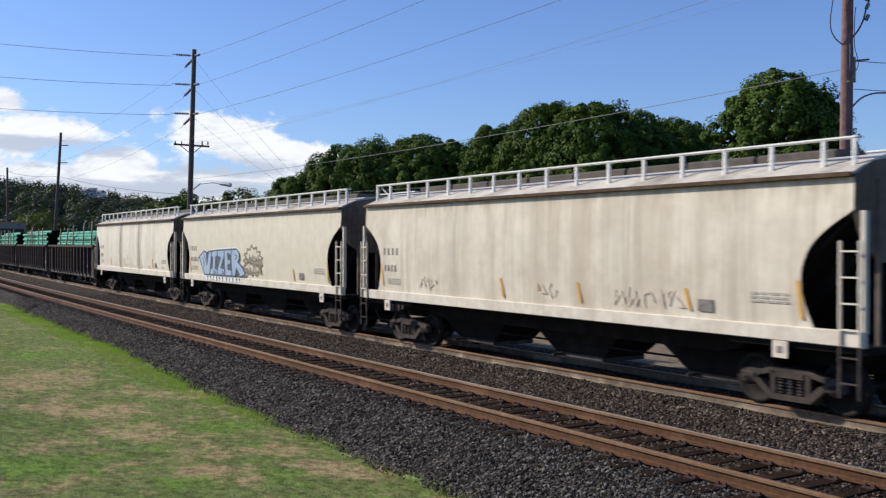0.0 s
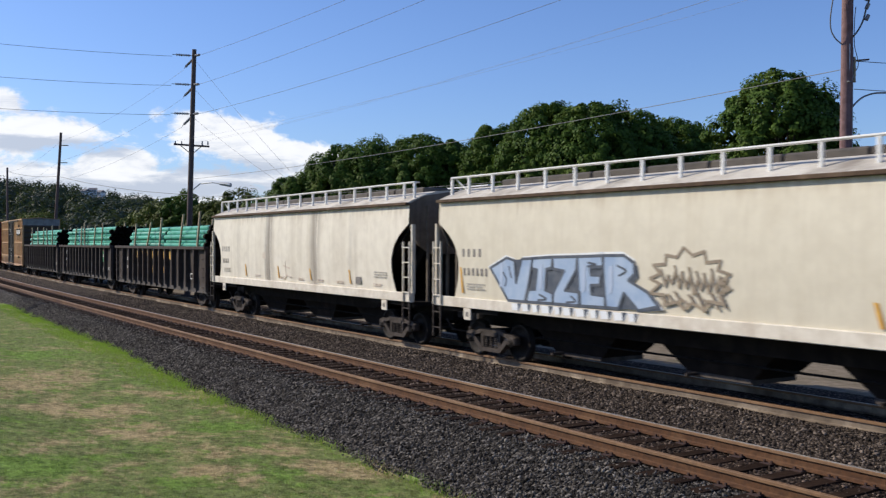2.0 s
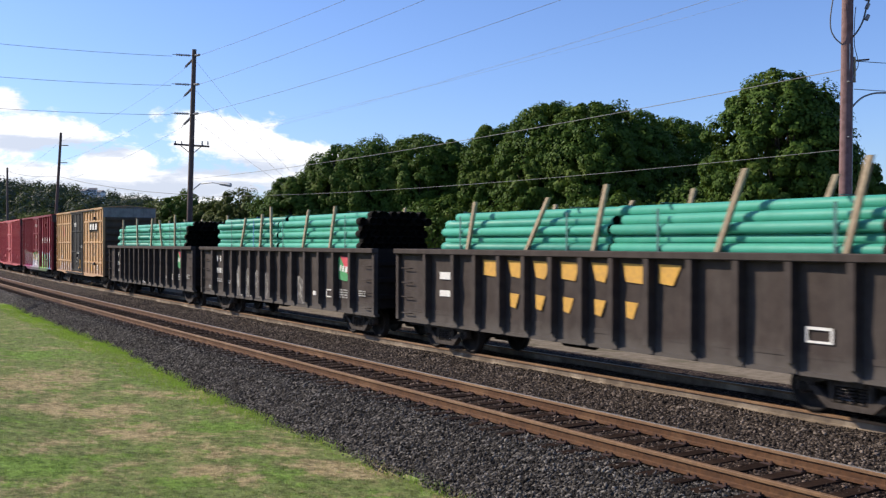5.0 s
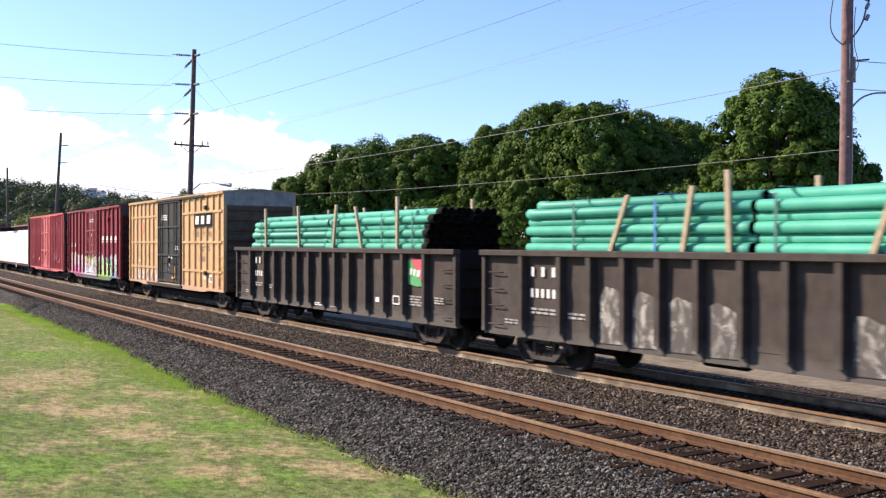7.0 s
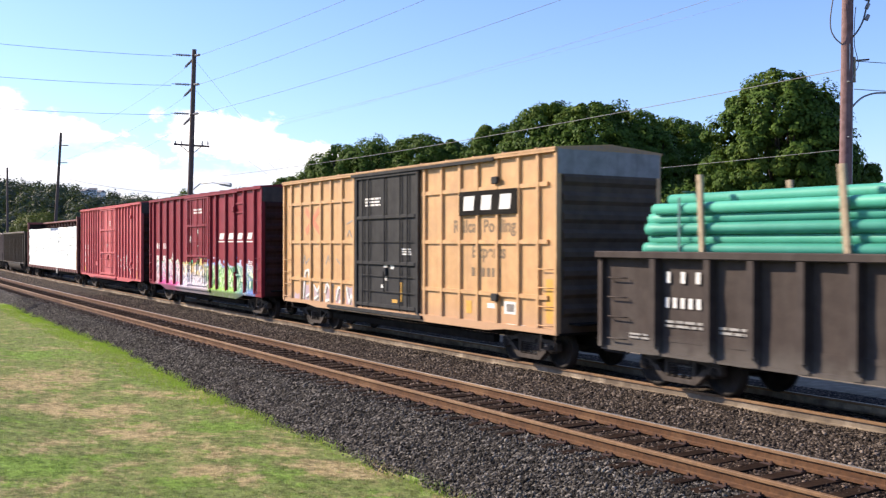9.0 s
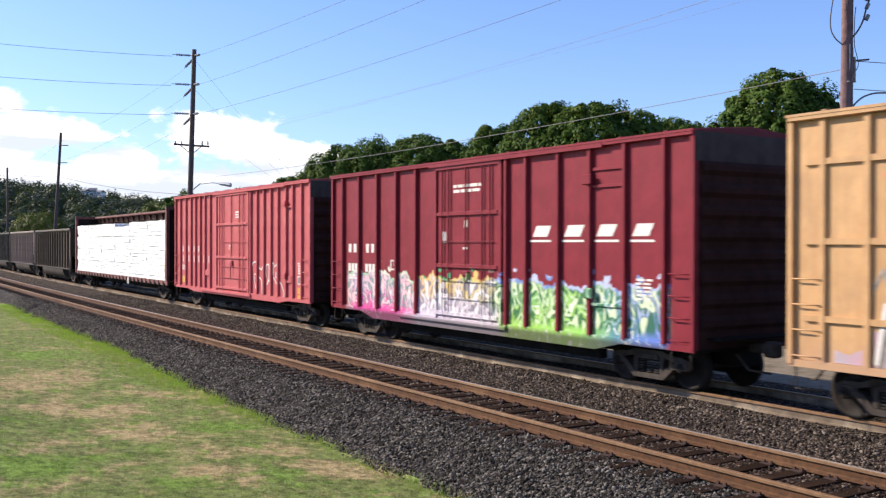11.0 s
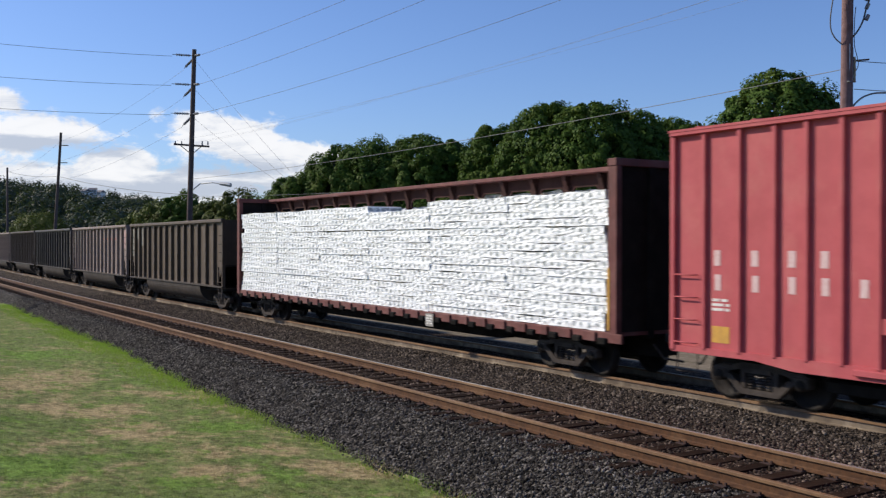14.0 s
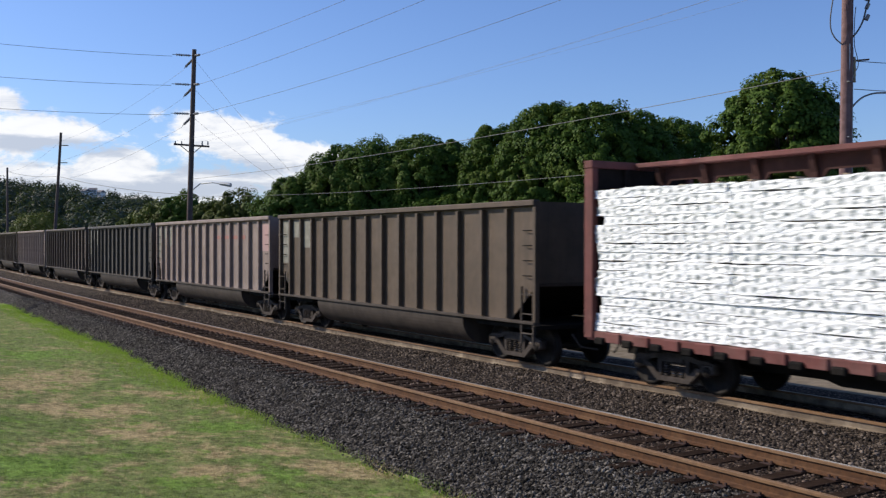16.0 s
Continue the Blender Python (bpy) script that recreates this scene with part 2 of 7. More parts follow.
M_GRAVEL = material("dusty_verge", (0.25, 0.205, 0.15), (0.16, 0.13, 0.092), rough=0.95, spec=0.1, grain=3.0, dirt=(0.07, 0.065, 0.03), dirt_amt=0.6, bump=0.5, bump_scale=20.0, dist=0.03)
M_DIRT = material("dry_verge", (0.075, 0.056, 0.036), (0.04, 0.036, 0.018), rough=0.95, spec=0.1, grain=1.2, bump=0.6, bump_scale=14.0, dist=0.05)
M_RAIL = material("rusty_rail", (0.108, 0.05, 0.023), (0.062, 0.03, 0.016), rough=0.8, spec=0.2, grain=14.0, dirt=(0.18, 0.10, 0.05), dirt_amt=0.6, bump=0.3)
M_RAIL_PALE = material("dusty_rail", (0.20, 0.155, 0.112), (0.11, 0.083, 0.06), rough=0.85, spec=0.2, grain=3.0, dirt=(0.42, 0.345, 0.26), dirt_amt=0.75, bump=0.3)
# Orange rust, lightened over the web's tone for the sunlit upper edge.
M_RAIL_HEAD = material("lit_orange_rust_rail_head", (0.20, 0.108, 0.05), (0.14, 0.075, 0.036), rough=0.7, grain=12.0, dirt=(0.32, 0.20, 0.105), dirt_amt=0.5, bump=0.2)
# Polished steel whose bright glint is partly put into the base colour.
M_HEAD = material("polished_rail_head_shine", (0.5, 0.47, 0.44), (0.38, 0.35, 0.32), rough=0.36, metal=0.6, grain=30.0, bump=0.05)
M_TIE = material("creosoted_tie", (0.02, 0.0115, 0.008), (0.034, 0.02, 0.0135), rough=0.95, spec=0.05, grain=10.0, streak=None, dirt=(0.055, 0.036, 0.025), dirt_amt=0.5, bump=0.6, bump_scale=30.0, rand=0.4)
M_PLATE = material("rusty_tie_plate", (0.06, 0.03, 0.022), (0.04, 0.022, 0.018), rough=0.85, grain=20.0, bump=0.3)
M_POLE = material("weathered_pole_wood", (0.115, 0.08, 0.07), (0.075, 0.055, 0.05), rough=0.9, grain=5.0, streak=(0.16, 0.12, 0.11), streak_amt=0.7, bump=0.5, bump_scale=25.0)
M_POLE_RED = material("reddish_pole_wood", (0.21, 0.13, 0.125), (0.13, 0.078, 0.075), rough=0.9, spec=0.1, grain=5.0, streak=(0.27, 0.19, 0.175), streak_amt=0.7, bump=0.5, bump_scale=25.0)
M_WIRE = material("wire", (0.12, 0.12, 0.125), (0.09, 0.09, 0.09), rough=0.6, bump=0.0)
M_CABLE = material("grey_cable", (0.24, 0.24, 0.235), (0.17, 0.17, 0.17), rough=0.6, bump=0.0)
M_PORC = material("porcelain", (0.22, 0.22, 0.24), (0.14, 0.14, 0.15), rough=0.3, bump=0.0)
M_GALV = material("galvanised_steel", (0.5, 0.51, 0.52), (0.36, 0.37, 0.38), rough=0.5, metal=0.6, grain=6.0, bump=0.1)
M_BARK = material("bark", (0.09, 0.075, 0.06), (0.05, 0.042, 0.035), rough=0.95, grain=6.0, bump=0.8, bump_scale=16.0, dist=0.03)
M_LEAF = leaf_material("maple_leaves", (0.038, 0.074, 0.013), (0.082, 0.138, 0.022), (0.142, 0.178, 0.03))
# Greyer, bluer greens: the distance haze is mixed into the leaf colour.
M_LEAF_FAR = leaf_material("hazy_hill_leaves", (0.033, 0.047, 0.034), (0.045, 0.060, 0.040), (0.066, 0.076, 0.042))
M_LEAF_DRY = leaf_material("yellowing_leaves", (0.055, 0.075, 0.018), (0.105, 0.125, 0.03), (0.16, 0.16, 0.045))
M_BEIGE = material("cream_paint", (0.70, 0.635, 0.515), (0.60, 0.54, 0.435), rough=0.55, grain=2.2, streak=(0.36, 0.28, 0.19), streak_amt=0.65, wide=0.45, drip=(0.27, 0.18, 0.11), stains=((3.0, 0.9, 0.26), (-3.4, 0.5, 0.3), (5.9, 0.5, 0.2)), dirt=(0.44, 0.36, 0.26), dirt_amt=0.5, bump=0.08, bump_scale=18.0)
M_BEIGE_CLEAN = material("cream_paint_clean", (0.66, 0.60, 0.47), (0.6, 0.54, 0.42), rough=0.5, grain=3.0, drip=(0.34, 0.25, 0.16), streak=(0.5, 0.43, 0.31), streak_amt=0.45, dirt=(0.54, 0.47, 0.35), dirt_amt=0.3, bump=0.08, bump_scale=18.0)
M_BEIGE_STAIN = material("cream_paint_stained", (0.74, 0.68, 0.56), (0.67, 0.61, 0.5), rough=0.55, grain=3.0, streak=(0.36, 0.29, 0.2), streak_amt=0.3, wide=0.25, drip=(0.24, 0.17, 0.11), stains=((-2.0, 0.6, 0.85), (2.0, 0.55, 0.75), (4.7, 0.4, 0.3), (-5.2, 0.4, 0.2)), dirt=(0.42, 0.35, 0.27), dirt_amt=0.25, bump=0.08, bump_scale=18.0)
M_ROOF = material("dusty_roof_paint", (0.62, 0.58, 0.50), (0.47, 0.43, 0.365), rough=0.85, grain=1.6, streak=(0.25, 0.21, 0.17), streak_amt=0.35, dirt=(0.20, 0.168, 0.135), dirt_amt=0.75, bump=0.2)
M_EAVE = material("rusty_eave", (0.105, 0.068, 0.044), (0.062, 0.041, 0.028), rough=0.85, spec=0.15, grain=6.0, dirt=(0.22, 0.16, 0.11), dirt_amt=0.5, bump=0.2)
# Grimy cream, darkened further because the hopper ends get no sun.
M_GRIME_SHADE = material("grimy_shaded_end_paint", (0.19, 0.158, 0.125), (0.125, 0.102, 0.08), rough=0.85, spec=0.15, grain=3.0, streak=(0.06, 0.048, 0.04), streak_amt=0.7, bump=0.1)
# Hatch colour holds the shade between roof and running boards.
M_HATCH = material("shade_dark_hatch_paint", (0.10, 0.085, 0.07), (0.06, 0.052, 0.045), rough=0.8, grain=3.0, bump=0.1)
M_WHITE = material("cream_sill_paint", (0.70, 0.64, 0.535), (0.60, 0.54, 0.44), rough=0.6, grain=5.0, streak=(0.4, 0.32, 0.24), streak_amt=0.35, dirt=(0.40, 0.32, 0.235), dirt_amt=0.6, bump=0.1)
M_RAILING = material("white_railing_paint", (0.80, 0.79, 0.76), (0.70, 0.69, 0.66), rough=0.5, grain=5.0, dirt=(0.45, 0.40, 0.33), dirt_amt=0.35, bump=0.1)
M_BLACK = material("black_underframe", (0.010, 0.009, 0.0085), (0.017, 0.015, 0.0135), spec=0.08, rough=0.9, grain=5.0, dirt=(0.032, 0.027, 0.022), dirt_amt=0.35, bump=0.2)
# Soot, and the deep shade under the car, both in this base colour.
M_BELLY = material("sooty_shaded_hopper_belly", (0.018, 0.014, 0.0115), (0.011, 0.009, 0.008), spec=0.08, rough=0.9, grain=3.0, dirt=(0.045, 0.034, 0.026), dirt_amt=0.5, bump=0.2)
M_TRUCK = material("dusty_cast_steel", (0.072, 0.058, 0.05), (0.038, 0.031, 0.027), rough=0.85, spec=0.2, grain=5.0, dirt=(0.15, 0.125, 0.105), dirt_amt=0.6, bump=0.25)
M_WHEEL = material("wheel_steel", (0.022, 0.017, 0.0145), (0.013, 0.011, 0.0095), rough=0.7, metal=0.2, spec=0.2, grain=9.0, dirt=(0.06, 0.042, 0.033), dirt_amt=0.4, bump=0.15)
M_GON = material("black_gondola_paint", (0.060, 0.046, 0.040), (0.042, 0.032, 0.028), spec=0.15, rough=0.8, grain=3.0, streak=(0.08, 0.068, 0.061), streak_amt=0.5, dirt=(0.095, 0.08, 0.069), dirt_amt=0.35, bump=0.25, bump_scale=3.0, low=(0.105, 0.093, 0.082), low_z=(0.7, 1.2), dist=0.03)
# Near black: shade on gondola ends and bulkheads is put into this colour.
M_END_SHADED = material("shade_dark_end_steel", (0.022, 0.017, 0.015), (0.014, 0.011, 0.010), spec=0.08, rough=0.9, grain=3.0, dirt=(0.04, 0.032, 0.028), dirt_amt=0.35, bump=0.2)
M_TTX = material("yellow_boxcar_paint", (0.575, 0.338, 0.152), (0.48, 0.272, 0.118), rough=0.55, grain=3.0, streak=(0.33, 0.18, 0.078), streak_amt=0.6, wide=0.35, drip=(0.30, 0.165, 0.08), drip_z=(4.3, 5.2), low=(0.43, 0.255, 0.15), low_z=(0.9, 1.5), dirt=(0.38, 0.225, 0.115), dirt_amt=0.6, bump=0.14, bump_scale=6.0, dist=0.02)
M_DOOR = material("dark_grey_door_paint", (0.038, 0.038, 0.039), (0.026, 0.026, 0.027), spec=0.15, rough=0.8, grain=3.0, streak=(0.075, 0.068, 0.06), streak_amt=0.5, bump=0.1)
# Boxcar end colours, darkened for the shade on faces turned from the sun.
M_END = material("shade_dark_end_sheet", (0.098, 0.070, 0.051), (0.068, 0.049, 0.037), spec=0.1, rough=0.9, grain=3.0, streak=(0.085, 0.068, 0.055), streak_amt=0.6, bump=0.1)
M_ENDRED = material("shade_dark_red_end_paint", (0.05, 0.022, 0.02), (0.03, 0.015, 0.014), spec=0.1, rough=0.9, grain=3.0, streak=(0.07, 0.04, 0.035), streak_amt=0.5, bump=0.1)
M_CAP = material("dull_grey_plate", (0.075, 0.062, 0.058), (0.05, 0.042, 0.04), spec=0.1, rough=0.85, grain=3.0, bump=0.1)
M_CAP_PALE = material("pale_grey_plate", (0.27, 0.262, 0.26), (0.19, 0.182, 0.18), spec=0.15, rough=0.8, metal=0.0, grain=3.0, streak=(0.11, 0.10, 0.09), streak_amt=0.6, bump=0.1)
M_RED = material("faded_red_paint", (0.485, 0.106, 0.115), (0.42, 0.087, 0.095), rough=0.6, spec=0.2, grain=2.5, streak=(0.36, 0.08, 0.07), streak_amt=0.35, dirt=(0.55, 0.2, 0.17), dirt_amt=0.3, bump=0.1, bump_scale=5.0)
M_CB = material("brown_red_paint", (0.16, 0.045, 0.038), (0.11, 0.033, 0.028), rough=0.7, grain=3.0, streak=(0.075, 0.03, 0.025), streak_amt=0.5, dirt=(0.24, 0.12, 0.1), dirt_amt=0.45, bump=0.2)
M_COLUMN = material("darker_brown_red_paint", (0.055, 0.024, 0.02), (0.035, 0.017, 0.015), rough=0.85, spec=0.15, grain=3.0, dirt=(0.09, 0.05, 0.042), dirt_amt=0.4, bump=0.2)
M_STENCIL = material("white_stencil", (0.74, 0.72, 0.68), (0.6, 0.57, 0.52), rough=0.6, grain=12.0, bump=0.0)
M_STENCIL_PINK = material("faded_pink_white_stencil", (0.66, 0.50, 0.48), (0.58, 0.38, 0.36), rough=0.7, grain=14.0, bump=0.0)
M_STENCIL_DIM = material("worn_white_stencil", (0.38, 0.36, 0.33), (0.2, 0.185, 0.17), rough=0.7, grain=14.0, bump=0.0)
M_FADED = material("faded_pale_panel", (0.26, 0.25, 0.21), (0.17, 0.16, 0.13), rough=0.75, grain=4.0, bump=0.0)
M_STENCIL_DK = material("dark_stencil", (0.12, 0.11, 0.10), (0.24, 0.21, 0.18), rough=0.6, grain=12.0, bump=0.0)
M_STENCIL_FAINT = material("faint_grey_stencil", (0.30, 0.27, 0.23), (0.44, 0.40, 0.33), rough=0.6, grain=14.0, bump=0.0)
M_STENCIL_BR = material("brown_stencil", (0.13, 0.095, 0.06), (0.22, 0.14, 0.075), rough=0.6, grain=12.0, bump=0.0)
M_FADEDRED = material("faded_red_marking", (0.36, 0.12, 0.10), (0.3, 0.14, 0.12), rough=0.7, grain=6.0, bump=0.0)
M_YELLOW = material("yellow_marking", (0.62, 0.34, 0.055), (0.5, 0.27, 0.055), rough=0.6, grain=9.0, bump=0.0)
M_REDMARK = material("red_marking", (0.60, 0.055, 0.085), (0.50, 0.06, 0.075), rough=0.6, grain=9.0, bump=0.0)
M_GREENMARK = material("green_marking", (0.05, 0.26, 0.085), (0.07, 0.31, 0.12), rough=0.6, grain=9.0, bump=0.0)
M_PIPE = material("green_plastic_pipe", (0.056, 0.355, 0.25), (0.042, 0.30, 0.21), rough=0.55, grain=1.5, dirt=(0.1, 0.38, 0.28), dirt_amt=0.4, bump=0.03, rand=0.2, spec=0.35)
M_STAKE = material("raw_timber_stake", (0.42, 0.33, 0.22), (0.3, 0.23, 0.15), rough=0.85, grain=9.0, streak=(0.25, 0.19, 0.13), streak_amt=0.6, bump=0.4)
M_STRAP = material("strap", (0.05, 0.14, 0.13), (0.04, 0.1, 0.1), rough=0.5, bump=0.0)
M_BLUESTRAP = material("blue_strap", (0.05, 0.15, 0.42), (0.04, 0.12, 0.33), rough=0.5, bump=0.0)
def wrap_material():
    """White wrap with faint grey print in even rows, creases."""
    m = bpy.data.materials.new("printed_lumber_wrap")
    m.use_nodes = True
    k = Nodes(m.node_tree)
    pos = k.n("ShaderNodeTexCoord").outputs["Object"]
    rnd = k.n("ShaderNodeObjectInfo").outputs["Random"]
    x, y, z = k.xyz(pos)
    wob = k.noise(pos, 3.0, 4.0, 0.6)
    cell = k.math("PINGPONG", k.math("ADD", k.math("MULTIPLY_ADD", wob, 0.12, x), k.math("MULTIPLY", rnd, 0.4)), 0.125)
    row = k.step(k.math("ABSOLUTE", k.math("ADD", z, -0.09)), 0.07, 0.035)
    mark = k.math("MULTIPLY", k.math("MULTIPLY", k.step(cell, 0.055, 0.085), row), k.step(k.noise(k.scaled(pos, 1.0, 1.0, 1.6), 6.0, 3.0, 0.6), 0.36, 0.56))
    base = k.mix(k.step(k.noise(pos, 1.4, 5.0, 0.6), 0.35, 0.7), (0.93, 0.94, 0.93), (0.84, 0.86, 0.86))
    c = k.mix(k.math("MULTIPLY", mark, 0.85), base, (0.22, 0.26, 0.27))
    relief = k.n("ShaderNodeBump", Strength=0.45, Distance=0.02, Height=k.noise(k.scaled(pos, 1.0, 1.0, 2.4), 14.0, 5.0, 0.65, 0.8))
    b = k.n("ShaderNodeBsdfPrincipled", **{"Base Color": c, "Roughness": 0.4, "Normal": relief.outputs[0]})
    k.n("ShaderNodeOutputMaterial", Surface=b.outputs[0])
    return m


M_WRAP = wrap_material()


def graffiti_material(name, base, base2, low, high, top):
    """Spray paint over the lower part of a side: fields of colour along the car, bubbles on top, outlines."""
    m = bpy.data.materials.new(name)
    m.use_nodes = True
    k = Nodes(m.node_tree)
    pos = k.n("ShaderNodeTexCoord").outputs["Object"]
    x, y, z = k.xyz(pos)
    flat = k.scaled(pos, 1.0, 0.0, 1.0)
    paint = k.mix(k.step(k.noise(pos, 2.5, 6.0, 0.6), 0.3, 0.7), base, base2)
    paint = k.mix(k.math("MULTIPLY", k.step(k.noise(k.scaled(pos, 4.0, 4.0, 0.2), 1.0, 5.0), 0.5, 0.75), 0.35), paint, tuple(v * 0.7 for v in base))
    wob = k.noise(flat, 1.8, 3.0, 0.6)
    along = k.math("MULTIPLY_ADD", wob, 0.07, k.math("MULTIPLY_ADD", x, 1 / 15.4, 0.465))

    def bands(stops):
        ramp = k.n("ShaderNodeValToRGB", Fac=along)
        e = ramp.color_ramp.elements
        e[0].position, e[0].color = stops[0][0], (*stops[0][1], 1)
        e[1].position, e[1].color = stops[-1][0], (*stops[-1][1], 1)
        for p, c in stops[1:-1]:
            e.new(p).color = (*c, 1)
        return ramp.outputs[0]

    # tall curling letters: bands of a smooth field, each with a pale face, a dark edge and gaps between
    curl = k.noise(k.scaled(pos, 1.0, 0.0, 0.52), 2.3, 1.0, 0.4, 0.5)
    turn = k.noise(k.scaled(pos, 1.2, 0.0, 0.6), 3.1, 0.6, 0.4, 0.8)
    ring = k.math("PINGPONG", k.math("MULTIPLY", curl, 5.0), 0.5)
    ring2 = k.math("PINGPONG", k.math("MULTIPLY", turn, 4.0), 0.5)
    level = k.step(k.math("MULTIPLY_ADD", wob, 0.6, z), 1.66, 1.86)
    field = k.mix(level, bands(low), bands(high))
    dark = k.mix(k.step(along, 0.30, 0.34), (0.10, 0.26, 0.24), k.mix(k.step(along, 0.57, 0.60), (0.22, 0.20, 0.24), (0.035, 0.14, 0.06)))
    pale = k.mix(k.step(along, 0.30, 0.34), (0.74, 0.50, 0.52), k.mix(k.step(along, 0.57, 0.60), (0.72, 0.68, 0.70), (0.62, 0.72, 0.48)))
    body = k.math("MULTIPLY", k.step(z, 1.0, 1.2), k.step(z, 2.1, 1.95))
    field = k.mix(k.math("MULTIPLY", k.step(ring2, 0.26, 0.32), k.math("MULTIPLY", body, 0.9)), field, dark)
    field = k.mix(k.math("MULTIPLY", k.step(ring, 0.17, 0.12), k.math("MULTIPLY", body, 0.9)), field, pale)
    field = k.mix(k.math("MULTIPLY", k.math("MULTIPLY", k.step(ring, 0.17, 0.19), k.step(ring, 0.25, 0.22)), body), field, dark)
    field = k.mix(k.math("MULTIPLY", k.step(ring2, 0.045, 0.025), 0.9), field, (0.76, 0.76, 0.72))
    # round bubbles along the upper rim
    bub = k.n("ShaderNodeTexVoronoi", Vector=flat, Scale=2.8)
    bt = k.n("ShaderNodeSeparateColor", Color=bub.outputs["Color"]).outputs
    ball = k.mix(k.step(bt[0], 0.45, 0.55), (0.30, 0.52, 0.38), (0.58, 0.62, 0.5))
    ball = k.mix(k.step(along, 0.31, 0.35), ball, k.mix(k.step(bt[0], 0.5, 0.6), (0.62, 0.46, 0.16), (0.10, 0.36, 0.18)))
    ball = k.mix(k.step(along, 0.56, 0.6), ball, k.mix(k.step(bt[0], 0.45, 0.55), (0.16, 0.26, 0.52), (0.45, 0.5, 0.66)))
    ball = k.mix(k.step(bub.outputs["Distance"], 0.16, 0.1), ball, (0.6, 0.66, 0.66))
    rim = k.math("MULTIPLY_ADD", k.noise(k.scaled(pos, 1.0, 0.0, 0.25), 1.7, 4.0, 0.6), 1.0, top - 0.55)
    gap = k.math("SUBTRACT", rim, z)
    field = k.mix(k.step(gap, 0.22, 0.16), field, ball)
    inside = k.math("MAXIMUM", k.step(gap, 0.1, 0.13), k.math("MULTIPLY", k.step(gap, -0.12, -0.08), k.step(bub.outputs["Distance"], 0.36, 0.32)))
    inside = k.math("MULTIPLY", inside, k.math("MULTIPLY", k.step(x, -6.75, -6.6), k.step(x, 7.1, 6.9)))
    field = k.mix(k.math("MULTIPLY", k.step(z, 1.0, 0.84), 0.8), field, (0.05, 0.035, 0.035))
    c = k.mix(inside, paint, field)
    relief = k.n("ShaderNodeBump", Strength=0.3, Distance=0.05, Height=k.noise(k.scaled(pos, 1.0, 1.0, 0.8), 2.2, 3.0))
    b = k.n("ShaderNodeBsdfPrincipled", **{"Base Color": c, "Roughness": 0.5, "Normal": relief.outputs[0]})
    b.inputs["Specular IOR Level"].default_value = 0.15
    k.n("ShaderNodeOutputMaterial", Surface=b.outputs[0])
    return m


def smear_material():
    m = bpy.data.materials.new("chalk_smear")
    m.use_nodes = True
    k = Nodes(m.node_tree)
    pos = k.n("ShaderNodeTexCoord").outputs["Object"]
    f = k.step(k.noise(k.scaled(pos, 2.2, 1.0, 1.2), 2.0, 7.0, 0.68, 1.0), 0.46, 0.66)
    b = k.n("ShaderNodeBsdfPrincipled", **{"Base Color": k.mix(k.math("MULTIPLY", f, 0.85), (0.066, 0.056, 0.051), (0.40, 0.37, 0.32)), "Roughness": 0.75})
    k.n("ShaderNodeOutputMaterial", Surface=b.outputs[0])
    return m


M_SMEAR = smear_material()
M_MAROON = graffiti_material(
    "maroon_paint_sprayed", (0.228, 0.026, 0.038), (0.185, 0.021, 0.031),
    [(0.04, (0.22, 0.42, 0.26)), (0.10, (0.60, 0.06, 0.26)), (0.30, (0.60, 0.08, 0.28)), (0.345, (0.56, 0.48, 0.58)), (0.58, (0.60, 0.52, 0.56)), (0.62, (0.30, 0.52, 0.10)), (0.80, (0.28, 0.55, 0.12)), (0.86, (0.10, 0.26, 0.3)), (0.92, (0.12, 0.2, 0.5))],
    [(0.04, (0.2, 0.4, 0.3)), (0.10, (0.62, 0.30, 0.46)), (0.30, (0.66, 0.36, 0.44)), (0.345, (0.66, 0.42, 0.2)), (0.48, (0.66, 0.48, 0.2)), (0.58, (0.6, 0.55, 0.3)), (0.62, (0.16, 0.42, 0.12)), (0.78, (0.32, 0.56, 0.16)), (0.86, (0.14, 0.3, 0.44)), (0.92, (0.35, 0.4, 0.6))], 2.2)


M_MAROON_PLAIN = material("maroon_paint", (0.215, 0.024, 0.035), (0.175, 0.019, 0.029), rough=0.55, spec=0.15, grain=2.5, streak=(0.13, 0.013, 0.02), streak_amt=0.35, bump=0.1, bump_scale=5.0)


